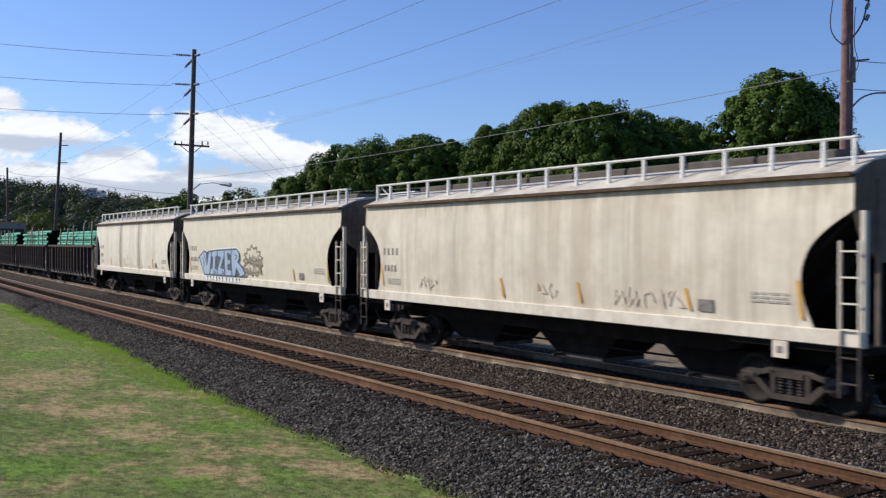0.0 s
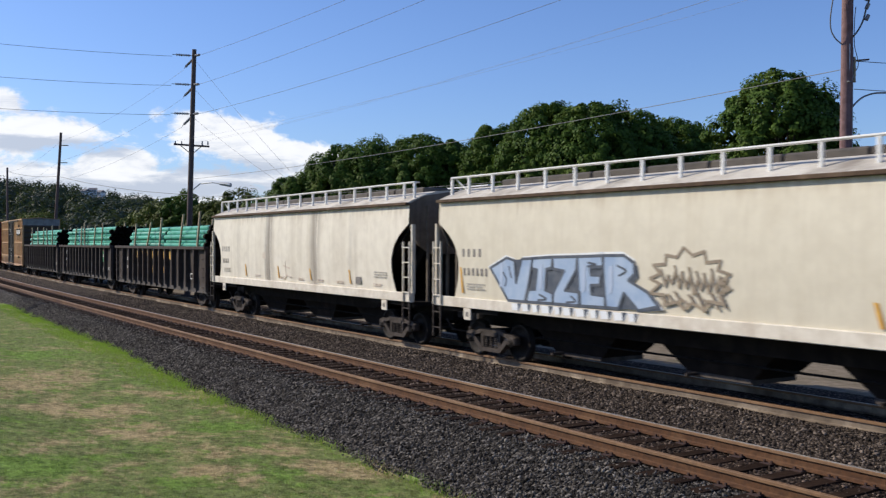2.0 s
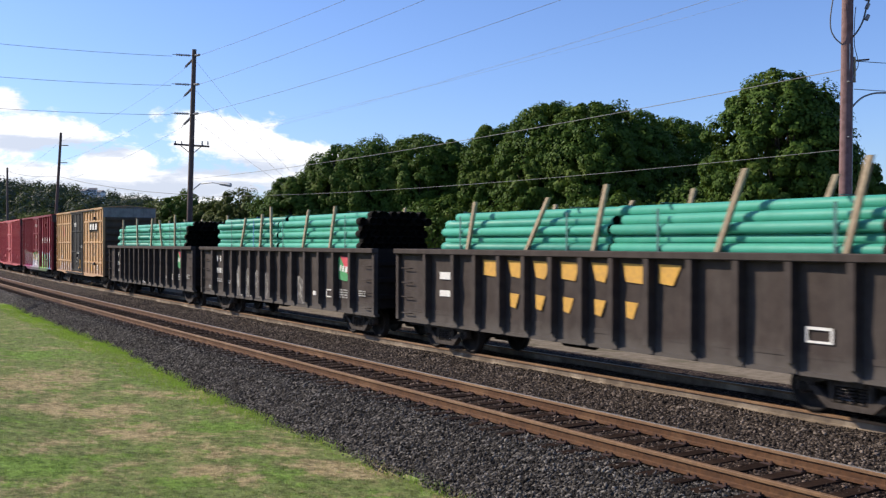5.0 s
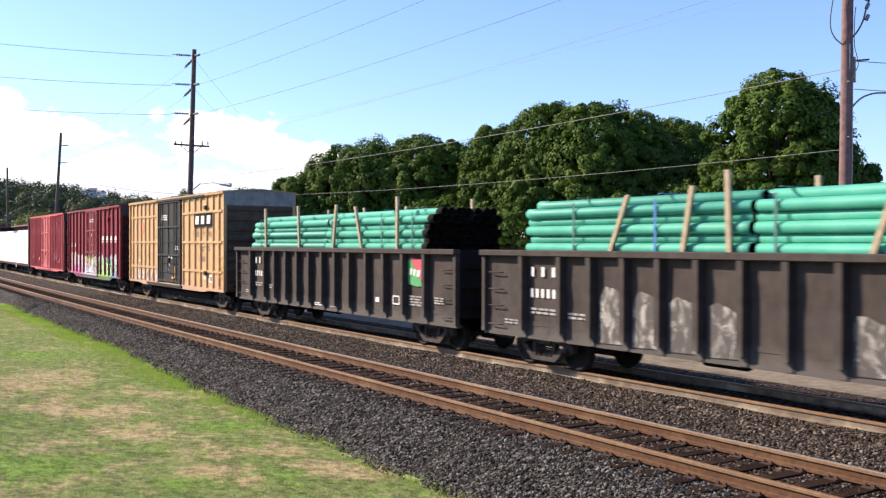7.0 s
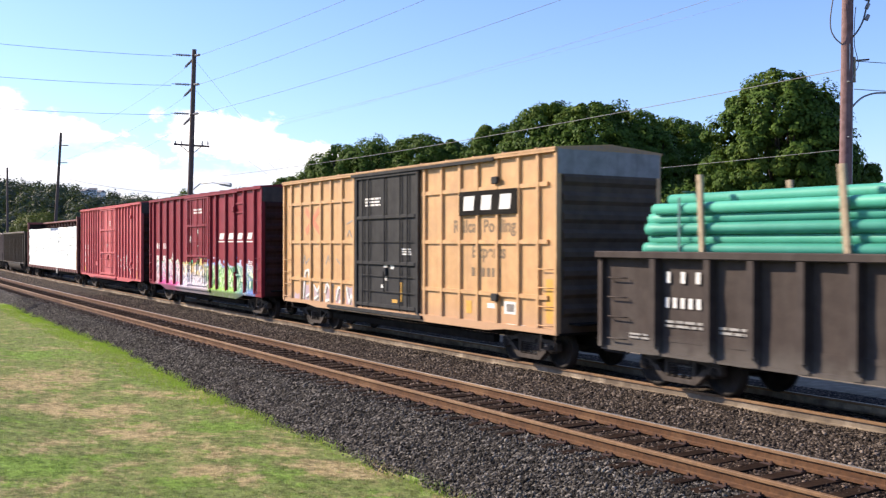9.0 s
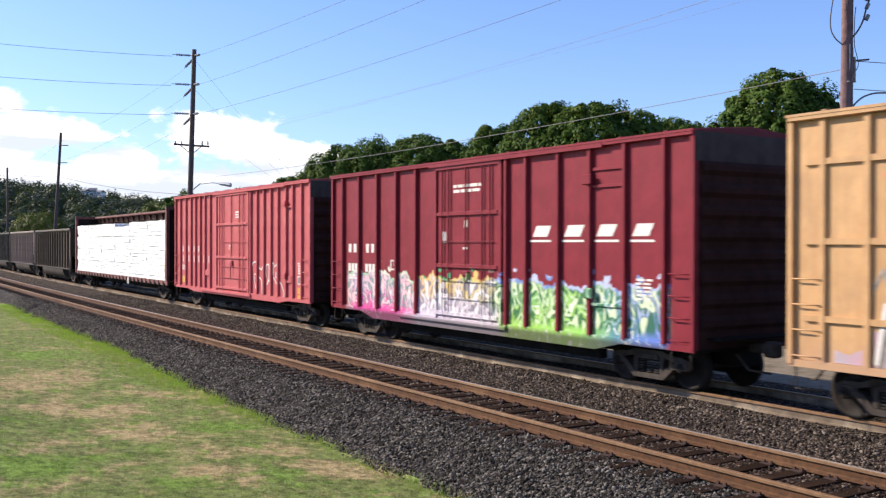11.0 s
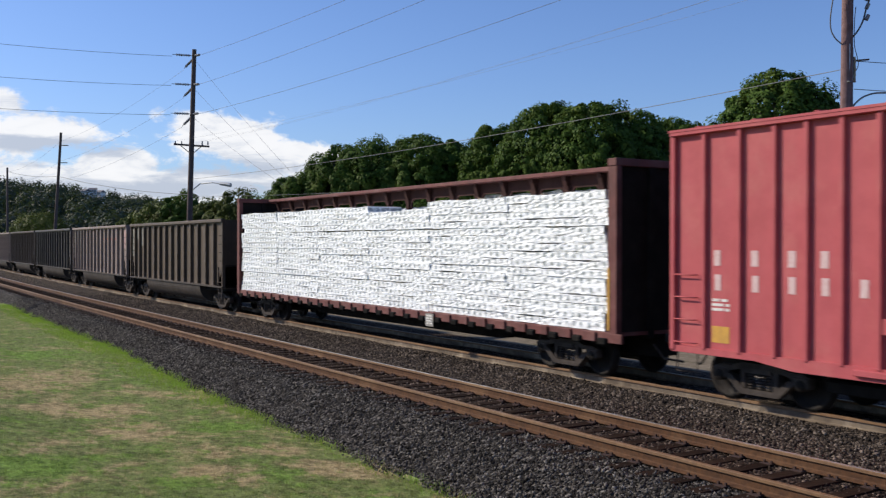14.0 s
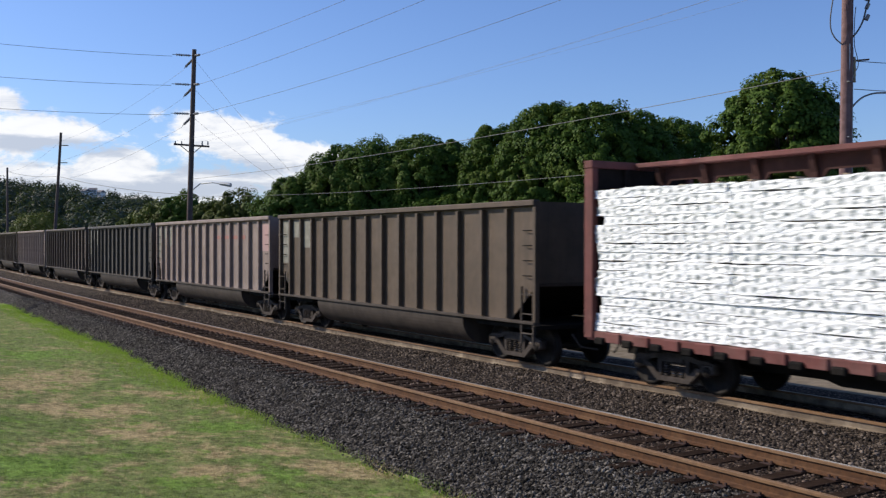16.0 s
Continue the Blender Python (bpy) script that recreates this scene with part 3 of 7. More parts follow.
# ---------------------------------------------------------------- mesh helpers
class Shape:
    """Collects vertices and faces of one mesh."""

    def __init__(self):
        self.v, self.f, self.smooth = [], [], []

    def add(self, vs, fs, smooth=False):
        o = len(self.v)
        self.v += [tuple(p) for p in vs]
        self.f += [tuple(i + o for i in f) for f in fs]
        self.smooth += [smooth] * len(fs)
        return self

    def box(self, x0, x1, y0, y1, z0, z1, c=0.0):
        """A box, its edges chamfered by c."""
        if c <= 0:
            vs = [(x, y, z) for x in (x0, x1) for y in (y0, y1) for z in (z0, z1)]
            return self.add(vs, [(0, 1, 3, 2), (4, 6, 7, 5), (0, 4, 5, 1), (2, 3, 7, 6), (0, 2, 6, 4), (1, 5, 7, 3)])
        bm = bmesh.new()
        bmesh.ops.create_cube(bm, size=1.0, matrix=Matrix.Translation(((x0 + x1) / 2, (y0 + y1) / 2, (z0 + z1) / 2)) @ Matrix.Diagonal((x1 - x0, y1 - y0, z1 - z0, 1)))
        bmesh.ops.bevel(bm, geom=bm.edges[:], offset=c, segments=1, affect="EDGES")
        bm.verts.index_update()
        self.add([v.co for v in bm.verts], [[v.index for v in f.verts] for f in bm.faces])
        bm.free()
        return self

    def prism(self, pts, a, b, axis="y"):
        """A polygon pushed along an axis from a to b; pts are (x, z) for y, (y, z) for x, (x, y) for z."""
        place = {"y": lambda p, q: (p[0], q, p[1]), "x": lambda p, q: (q, p[0], p[1]), "z": lambda p, q: (p[0], p[1], q)}[axis]
        n = len(pts)
        vs = [place(p, a) for p in pts] + [place(p, b) for p in pts]
        return self.add(vs, [tuple(range(n))[::-1], tuple(range(n, 2 * n))] + [(i, (i + 1) % n, n + (i + 1) % n, n + i) for i in range(n)])

    def tube(self, pts, r, n=8, caps=True, r_end=None):
        """A round bar along points."""
        pts = [Vector(p) for p in pts]
        rings = []
        for i, p in enumerate(pts):
            d = (pts[min(i + 1, len(pts) - 1)] - pts[max(i - 1, 0)]).normalized()
            u = d.cross(Vector((0, 0, 1)) if abs(d.z) < 0.9 else Vector((1, 0, 0))).normalized()
            v = d.cross(u)
            rr = r if r_end is None else r + (r_end - r) * i / (len(pts) - 1)
            rings.append([p + rr * (math.cos(2 * math.pi * j / n) * u + math.sin(2 * math.pi * j / n) * v) for j in range(n)])
        fs = [(i * n + j, i * n + (j + 1) % n, (i + 1) * n + (j + 1) % n, (i + 1) * n + j) for i in range(len(pts) - 1) for j in range(n)]
        self.add([q for ring in rings for q in ring], fs, True)
        if caps:
            self.add(rings[0], [tuple(range(n))[::-1]])
            self.add(rings[-1], [tuple(range(n))])
        return self

    def lathe(self, prof, n=20, axis="y", cx=0.0, cz=0.0):
        """A profile of (distance along the axis, radius) turned round the y axis (or x, z) through (cx, cz)."""
        vs = []
        for a, r in prof:
            for j in range(n):
                c, s = math.cos(2 * math.pi * j / n) * r, math.sin(2 * math.pi * j / n) * r
                vs.append({"y": (cx + c, a, cz + s), "x": (a, cx + c, cz + s), "z": (cx + c, cz + s, a)}[axis])
        fs = [(i * n + j, i * n + (j + 1) % n, (i + 1) * n + (j + 1) % n, (i + 1) * n + j) for i in range(len(prof) - 1) for j in range(n)]
        return self.add(vs, fs, True)

    def mesh(self, name):
        me = bpy.data.meshes.new(name)
        me.from_pydata(self.v, [], self.f)
        me.polygons.foreach_set("use_smooth", self.smooth)
        me.update()
        bm = bmesh.new()
        bm.from_mesh(me)
        bmesh.ops.recalc_face_normals(bm, faces=bm.faces)
        bm.to_mesh(me)
        bm.free()
        return me


def part(name, shape, mat, parent, label="", at=None):
    """One mesh object under a thing or a part."""
    me = shape.mesh(name) if isinstance(shape, Shape) else shape
    if not me.materials:
        me.materials.append(mat)
    ob = new(name, me)
    ob.parent = parent
    if at is not None:
        ob.location = at
    if label:
        ob["label"] = label
    return ob


def thing(name, label, category, group="", kind=""):
    return tagged(new(name), label, category, group, kind)


def raw_mesh(name, verts, faces, mat):
    """Many loose faces at once, from numpy arrays; all faces have as many corners."""
    me = bpy.data.meshes.new(name)
    nf, nc = faces.shape
    me.vertices.add(len(verts))
    me.vertices.foreach_set("co", np.asarray(verts, np.float32).ravel())
    me.loops.add(nf * nc)
    me.loops.foreach_set("vertex_index", faces.astype(np.int32).ravel())
    me.polygons.add(nf)
    me.polygons.foreach_set("loop_start", np.arange(nf, dtype=np.int32) * nc)
    me.update(calc_edges=True)
    me.validate()
    me.materials.append(mat)
    return me


# ---------------------------------------------------------------- the line
BEND = 0.0003275      # a very slight curve
FAR_Y = 15.1725       # the laden track's centre, abreast of the tripod
NEAR_OFF = -4.674     # the empty track's centre, from the laden one's
GAUGE = 0.7585        # half the distance between rail centres


def on_line(s, off=0.0, z=0.0):
    a = BEND * s
    return Vector((math.sin(a) / BEND - off * math.sin(a), FAR_Y + (1 - math.cos(a)) / BEND + off * math.cos(a), z))


def on_line_np(s, off, z):
    a = BEND * s
    return np.stack([np.sin(a) / BEND - off * np.sin(a), FAR_Y + (1 - np.cos(a)) / BEND + off * np.cos(a), z], -1)


def lawn_edge(s):
    return np.interp(s, [-120, -62, -50, -35, -23, -18, -12, 0, 10], [-6.7, -6.75, -6.93, -6.95, -7.45, -7.63, -7.6, -7.5, -7.5]) + 0.05 * np.sin(s * 1.9) + 0.03 * np.sin(s * 4.3)


def ground_z(s, off):
    """Height of the ground: lawn, ballast shoulders, both track beds, and the verge behind."""
    s, off = np.asarray(s, float), np.asarray(off, float)
    toe = lawn_edge(s)
    z = np.full(np.broadcast(s, off).shape, -0.215)
    shoulder = -6.15
    t = np.clip((shoulder - off) / (shoulder - toe), 0, 1)
    z = np.where(off < shoulder, -0.215 - 0.53 * t, z)
    rise = toe - off
    z = np.where(off < toe, -0.745 + 0.05 * np.clip(rise, 0, 3) + 0.12 * np.clip(rise - 3, 0, 9) + 0.03 * np.sin(s * 0.5 + off), z)
    z = np.where((off > -3.3) & (off < -1.55), -0.24, z)
    z = np.where((off > -1.55) & (off < 1.55), -0.165 + 0.012 * np.sin(s * 1.3), z)
    z = np.where(off > 2.1, -0.215 - 0.55 * np.clip((off - 2.1) / 1.2, 0, 1), z)
    return z


def build_ground():
    offs = [-900, -300, -100, -50, -30, -22] + list(np.arange(-18, -8.0, 0.5)) + list(np.arange(-8.0, -5.9, 0.1)) + \
        [-5.9, -5.4, -4.7, -4.0, -3.4, -3.25, -2.4, -1.6, -1.5, -0.7, 0, 0.7, 1.5, 2.1, 2.5, 2.9, 3.3, 4, 6, 9, 14, 22, 40, 80, 160, 400, 1200]
    ss = [-1500, -900, -500, -300, -220, -160, -120] + list(np.arange(-100, 20, 0.6)) + [24, 30, 45, 70, 120, 300, 900]
    S, O = np.meshgrid(np.array(ss, float), np.array(offs, float), indexing="ij")
    P = on_line_np(S, O, ground_z(S, O))
    n, m = len(ss), len(offs)
    idx = np.arange(n * m).reshape(n, m)
    F = np.stack([idx[:-1, :-1], idx[1:, :-1], idx[1:, 1:], idx[:-1, 1:]], -1).reshape(-1, 4)
    me = raw_mesh("ground", P.reshape(-1, 3), F, M_LAWN)
    for mt in (M_BALLAST, M_BALLAST_TAN, M_DIRT, M_GRAVEL, M_BALLAST_RUST_SHADE):
        me.materials.append(mt)
    so = ((S[:-1, :-1] + S[1:, 1:]) / 2).ravel()
    oo = ((O[:-1, :-1] + O[1:, 1:]) / 2).ravel()
    # From 1.0 to 7.5 the dark mix deepens the train's shadow in colour.
    ix = np.where(oo < lawn_edge(so), 0, np.where(oo < -5.5, 1, np.where(oo < -3.45, 5, np.where(oo < 1.0, 2, np.where(oo < 7.5, 5, np.where(oo < 14, 4, 3))))))
    me.polygons.foreach_set("material_index", ix.astype(np.int32))
    me.polygons.foreach_set("use_smooth", [True] * len(ix))
    me.update()
    return tagged(new("ground", me), "mown lawn falling to grey ballast beds and dry verge", "ground", kind="structure")


build_ground()

RAIL = [(-0.075, -0.185), (0.075, -0.185), (0.075, -0.172), (0.02, -0.155), (0.0085, -0.14), (0.0085, -0.055), (0.037, -0.04), (0.037, -0.006), (0.03, 0.0),
        (-0.03, 0.0), (-0.037, -0.006), (-0.037, -0.04), (-0.0085, -0.055), (-0.0085, -0.14), (-0.02, -0.155), (-0.075, -0.172)]
RAIL_S = [-900, -500, -300, -200] + list(range(-150, 41, 4)) + [80, 200, 400]


def rail_shape(off, prof):
    sh = Shape()
    n = len(prof)
    vs = [on_line(s, off + a, z) for s in RAIL_S for a, z in prof]
    fs = [(i * n + j, i * n + (j + 1) % n, (i + 1) * n + (j + 1) % n, (i + 1) * n + j) for i in range(len(RAIL_S) - 1) for j in range(n)]
    return sh.add(vs, fs)


def build_track(name, centre, mat, label, s0, s1, plates):
    tr = thing(name, label, "railway track", "tracks", "structure")
    for side in (-1, 1):
        r = part("rail", rail_shape(centre + side * GAUGE, RAIL), mat, tr)
        part("rail_head", rail_shape(centre + side * GAUGE, [(-0.039, -0.042), (0.039, -0.042), (0.039, -0.006), (0.032, 0.001), (-0.032, 0.001), (-0.039, -0.006)]), M_RAIL_HEAD, r)
        part("running_band", rail_shape(centre + side * GAUGE, [(-0.024, 0.001), (0.024, 0.001), (0.024, 0.004), (-0.024, 0.004)]), M_HEAD if side > 0 else M_RAIL_HEAD, r, "worn running surface lightened for its shine" if side > 0 else "")
    tie = Shape().box(-0.115, 0.115, -1.3, 1.3, -0.36, -0.193, 0.012).mesh("tie")
    tie.materials.append(M_TIE)
    pl = Shape()
    pl.box(-0.09, 0.09, -0.17, 0.17, -0.195, -0.18)
    for dx in (-0.06, 0.06):
        for dy in (-0.1, 0.1):
            pl.box(dx - 0.014, dx + 0.014, dy - 0.014, dy + 0.014, -0.18, -0.145)
    pl.box(-0.15, -0.125, 0.0, 0.085, -0.2, -0.14)
    plate = pl.mesh("tie_plate")
    plate.materials.append(M_PLATE)
    rng = random.Random(5)
    rest, rest_plates = Shape(), Shape()
    s = s0
    while s < s1:
        near = plates and -62 < s < 6
        yaw = math.degrees(BEND * s) + rng.uniform(-1.2, 1.2)
        m = Matrix.Translation(on_line(s, centre + rng.uniform(-0.05, 0.05), rng.uniform(-0.012, 0.004))) @ pose(0, 0, 0, 0, 0, yaw)
        if near:
            ob = new("tie", tie)
            ob.parent, ob.matrix_basis = tr, m
        else:
            rest.add([m @ Vector((x, y, z)) for x in (-0.115, 0.115) for y in (-1.3, 1.3) for z in (-0.36, -0.193)],
                     [(0, 1, 3, 2), (4, 6, 7, 5), (0, 4, 5, 1), (2, 3, 7, 6), (1, 5, 7, 3)])
        for side in (-1, 1):
            mp = Matrix.Translation(on_line(s, centre + side * GAUGE, 0.0)) @ pose(0, 0, 0, 0, 0, yaw)
            if near and s > -45:
                ob = new("tie_plate", plate)
                ob.parent, ob.matrix_basis = tr, mp
            elif plates:
                rest_plates.add([mp @ v.co for v in plate.vertices], [tuple(p.vertices) for p in plate.polygons])
        s += 0.53 + rng.uniform(-0.03, 0.03)
    tagged(part("far_ties", rest, M_TIE, tr), kind="stuff")
    if plates:
        tagged(part("far_tie_plates", rest_plates, M_PLATE, tr), kind="stuff")
    return tr


build_track("railway_track", NEAR_OFF, M_RAIL, "empty track of rusty rails on dark wooden ties", -140, 14, True)
build_track("railway_track", 0.0, M_RAIL_PALE, "track of dusty rails under the freight train", -120, 14, False)


def scatter_stones(name, mat, s0, s1, o0, o1, count, size, label, seed, power=1.6, lift=0.0):
    """Loose angular stones, thickest close by."""
    rng = np.random.default_rng(seed)
    s = s1 - (s1 - s0) * rng.random(count) ** power
    o = o0 + (o1 - o0) * rng.random(count)
    keep = o > lawn_edge(s) - 0.05
    s, o = s[keep], o[keep]
    n = len(s)
    c = on_line_np(s, o, ground_z(s, o) + lift)
    base = np.array([(1, 0, 0), (0, 1, 0), (-1, 0, 0), (0, -1, 0), (0, 0, 1), (0, 0, -1)], float)
    v = base[None] * (0.6 + 0.75 * rng.random((n, 6, 1))) + rng.normal(0, 0.22, (n, 6, 3))
    a = rng.random(n) * 6.283
    ca, sa = np.cos(a)[:, None], np.sin(a)[:, None]
    b = rng.normal(0, 0.6, n)
    cb, sb = np.cos(b)[:, None], np.sin(b)[:, None]
    x, y, z = v[..., 0], v[..., 1], v[..., 2] * 0.75
    y, z = y * cb - z * sb, y * sb + z * cb
    x, y = x * ca - y * sa, x * sa + y * ca
    r = (size * (0.55 + 0.8 * rng.random(n)))[:, None]
    V = np.stack([x * r, y * r, z * r], -1) + c[:, None, :]
    F = np.array([(0, 1, 4), (1, 2, 4), (2, 3, 4), (3, 0, 4), (1, 0, 5), (2, 1, 5), (3, 2, 5), (0, 3, 5)])
    faces = (F[None] + (np.arange(n) * 6)[:, None, None]).reshape(-1, 3)
    return tagged(new(name, raw_mesh(name, V.reshape(-1, 3), faces, mat)), label, "ballast", kind="stuff")


scatter_stones("ballast_stones", M_STONE, -60, 0, -7.8, -5.5, 46000, 0.030, "dark grey crushed stone on the shoulder", 1)
scatter_stones("ballast_stones", M_STONE_RUST_SHADE, -60, 2, -5.6, -3.6, 16000, 0.032, "dusty crushed stone between the ties", 2, lift=-0.005)
scatter_stones("ballast_stones", M_STONE_TAN, -60, 4, -3.7, -0.85, 28000, 0.033, "brownish grey crushed stone between the tracks", 3)
# Dark stones carry on the shadow painted behind the train.
scatter_stones("ballast_stones", M_STONE_RUST_SHADE, -45, 4, 0.9, 3.2, 7000, 0.035, "brownish grey crushed stone behind the train", 4)


def grass_blades():
    rng = np.random.default_rng(8)
    n = 240000
    s = -6.0 - 60 * rng.random(n) ** 2.1
    o = -7.3 - 8.2 * rng.random(n) ** 1.1
    # a ragged unmown fringe along the stones
    k = 36000
    sf = -8 - 52 * rng.random(k) ** 1.1
    of = lawn_edge(sf) + rng.normal(-0.06, 0.10, k) - np.where(rng.random(k) < 0.6, 0.9 * rng.random(k) ** 1.3 * np.clip((-sf - 14) / 12, 0.1, 1), 0)
    s, o = np.concatenate([s, sf]), np.concatenate([o, of])
    h = np.concatenate([0.018 + 0.04 * rng.random(n) ** 1.5, 0.04 + 0.09 * rng.random(k)])
    keep = o < lawn_edge(s) + 0.15
    keep[-k:] &= rng.random(k) < np.clip((-sf - 12) / 18, 0.12, 1.0) * (0.45 + 0.55 * (np.sin(sf * 0.9) + np.sin(sf * 2.3 + 1) > -0.3))
    lush = int(keep[-k:].sum())
    s, o, h = s[keep], o[keep], h[keep]
    n = len(s)
    c = on_line_np(s, o, ground_z(s, o) - 0.004)
    a = rng.random(n) * 6.283
    wdt = 0.003 + 0.004 * rng.random(n)
    d = np.stack([np.cos(a), np.sin(a), np.zeros(n)], -1)
    lean = np.stack([rng.normal(0, 0.5, n), rng.normal(0, 0.5, n), np.ones(n)], -1) * h[:, None]
    V = np.stack([c - d * wdt[:, None], c + d * wdt[:, None], c + lean], 1).reshape(-1, 3)
    tagged(new("lush_grass", raw_mesh("lush_grass", V[-3 * lush:], np.arange(3 * lush).reshape(-1, 3), M_LUSH)), "bright green uncut grass along the stones", "grass", kind="stuff")
    n -= lush
    V = V[:3 * n]
    return tagged(new("lawn_grass", raw_mesh("lawn_grass", V, np.arange(3 * n).reshape(-1, 3), M_BLADE)), "short mown grass, green with straw-coloured dry patches", "grass", kind="stuff")


grass_blades()


# ---------------------------------------------------------------- trees
def leaf_cards(centres, radii, per, size, rng, squash=0.8, cull=False, loose=0.1, heart=None, flutter=0.34):
    """Small leaf clumps spread over the skins of many uneven lobes; every leaf leans outwards from its lobe and from the crown's heart."""
    C, R = np.repeat(centres, per, 0), np.repeat(radii, per)
    n = len(C)
    d = rng.normal(0, 1, (n, 3))
    d /= np.linalg.norm(d, axis=1)[:, None]
    d[:, 2] *= squash
    # every lobe is pulled out of round its own way
    tug = rng.normal(0, 0.30 if loose else 0.12, (len(centres), 3))
    d = d + np.repeat(tug, per, 0) * np.abs(np.einsum("ij,ij->i", d, np.repeat(tug / (1e-6 + np.linalg.norm(tug, axis=1)[:, None]), per, 0)))[:, None] ** 2
    wild = rng.random(n)
    rad = R * (0.6 + 0.52 * rng.random(n) ** 0.8 + np.where(wild < 0.10, loose * rng.random(n), 0.0))
    P = C + d * rad[:, None]
    if cull:
        # leave out what lies deep inside a neighbouring lobe
        own = np.repeat(np.arange(len(centres)), per)
        deep = np.zeros(n, bool)
        for i in range(len(centres)):
            q = (P - centres[i]) / (1, 1, squash)
            deep |= (np.einsum("ij,ij->i", q, q) < (0.72 * radii[i]) ** 2) & (own != i)
        C, P, d, n = C[~deep], P[~deep], d[~deep], int((~deep).sum())
    nrm = d + rng.normal(0, flutter, (n, 3))
    if heart is not None:
        away = P - np.asarray(heart)
        nrm = nrm + 0.45 * away / (1e-6 + np.linalg.norm(away, axis=1)[:, None])
    nrm[:, 2] += 0.2
    nrm /= np.linalg.norm(nrm, axis=1)[:, None]
    t = np.cross(nrm, rng.normal(0, 1, (n, 3)))
    t /= np.linalg.norm(t, axis=1)[:, None]
    b = np.cross(nrm, t)
    z = (size * (0.55 + 0.9 * rng.random(n)))[:, None]
    V = np.stack([P - t * z, P - b * z * 0.62 + nrm * z * 0.15, P + t * z, P + b * z * 0.62 + nrm * z * 0.15], 1)
    return V.reshape(-1, 3), np.arange(4 * n).reshape(-1, 4)


def tree(x, y, top, width, label, seed, crown_low=1.6, lobes=250, per=330, size=0.08, group="trees behind the line", mat=None, ground=-0.76, square=0.8, lobe=1.0):
    rng = np.random.default_rng(seed)
    t = thing("tree", label, "tree", group)
    t.location = (x, y, ground)
    h = top - ground
    low = crown_low - ground
    # lobes sit evenly over the shell of an uneven dome, with a few inside
    i = np.arange(lobes) + 0.5
    uz = 1.0 - i / lobes * 1.45
    az = i * 2.39996 + rng.normal(0, 0.25, lobes)
    ur = np.sqrt(np.clip(1 - uz * uz, 0, 1)) ** square
    k = np.where(rng.random(lobes) < 0.8, 0.86 + 0.14 * rng.random(lobes), 0.45 + 0.3 * rng.random(lobes))
    r = width * lobe * (0.042 + 0.062 * rng.random(lobes) ** 1.5)
    lump = 1.0 + 0.07 * np.sin(az * 2 + seed) + 0.06 * np.sin(az * 3 + uz * 4 + seed * 1.7)
    mid = low + (h - low) * 0.44
    reach = (width * 0.5 - r) * k * lump
    c = np.stack([ur * np.cos(az) * reach, ur * np.sin(az) * reach, mid + uz * k * np.where(uz > 0, h - mid, mid - low * 0.8) * 0.92], -1)
    hi = np.max(c[:, 2] + r * 0.85)
    c[:, 2] = low * 0.9 + (c[:, 2] - low * 0.9) * (h - low * 0.9) / (hi - low * 0.9)
    V, F = leaf_cards(c, r, per, size, rng, cull=True, heart=(0, 0, mid))
    sh = Shape()
    trunk_top = Vector((0.1, 0.0, low + (h - low) * 0.35))
    sh.tube([(0, 0, -0.1), (0.05, 0.02, low * 0.6), tuple(trunk_top)], width * 0.035, 10, True, width * 0.02)
    for i in range(0, lobes, 4):
        a, b = Vector((0.05, 0, low * (0.7 + 0.5 * rng.random()))), Vector(c[i])
        m = a.lerp(b, 0.5) + Vector((0, 0, 0.12 * width))
        sh.tube([a, m, b], width * 0.014, 5, False, width * 0.004)
    part("trunk", sh, M_BARK, t)
    crown = new("crown", raw_mesh("crown", V, F, mat or M_LEAF))
    crown.parent = t
    return t


BROAD = "broad dark green maple in full summer leaf"
tree(-57.6, 26.3, 7.7, 5.6, "smaller green tree with a low rounded crown", 11)
tree(-56.0, 28.3, 9.35, 6.4, BROAD, 12)
tree(-54.2, 29.7, 9.75, 6.4, BROAD, 13)
tree(-52.1, 31.7, 9.9, 6.6, BROAD, 33)
tree(-50.6, 33.2, 9.4, 5.0, BROAD, 14)
tree(-46.6, 33.6, 10.1, 4.9, "slim green tree beside a broad maple", 15)
tree(-42.2, 34.2, 10.85, 6.4, BROAD, 26, lobes=290)
tree(-39.9, 35.2, 10.75, 7.0, BROAD, 27, lobes=290)
tree(-38.9, 37.6, 10.3, 6.0, BROAD, 17)
tree(-39.9, 41.6, 10.35, 7.0, BROAD, 18, lobes=290)
tree(-29.0, 37.2, 11.05, 7.1, "tall rounded maple, dense and dark green", 19, lobes=300, square=1.0)
tree(-27.9, 38.1, 8.6, 4.4, BROAD, 24)
tree(-26.6, 39.4, 6.6, 3.2, "smaller green tree behind a utility pole", 20)
# low growth that closes the gaps between the trunks
LOW = [(-83.1, 22.4, 5.5, 4.6), (-79.9, 23.7, 6.6, 6.0), (-77.6, 24.7, 7.3, 4.2), (-74.3, 26.2, 6.6, 4.4), (-72.2, 27.3, 7.3, 5.2), (-68.6, 29.0, 6.9, 5.8),
       (-66.0, 29.0, 6.4, 4.4), (-53.0, 27.8, 4.8, 6.0), (-48.0, 31.0, 6.0, 6.4), (-43.0, 32.0, 5.6, 6.4), (-36.0, 33.0, 5.4, 5.8), (-33.5, 37.0, 6.2, 6.4),
       (-31.0, 34.0, 5.0, 5.4), (-25.0, 36.0, 4.6, 4.6), (-21.5, 38.0, 3.6, 4.6), (-150.0, 27.0, 7.6, 8.0), (-168.0, 29.0, 8.2, 9.0)]
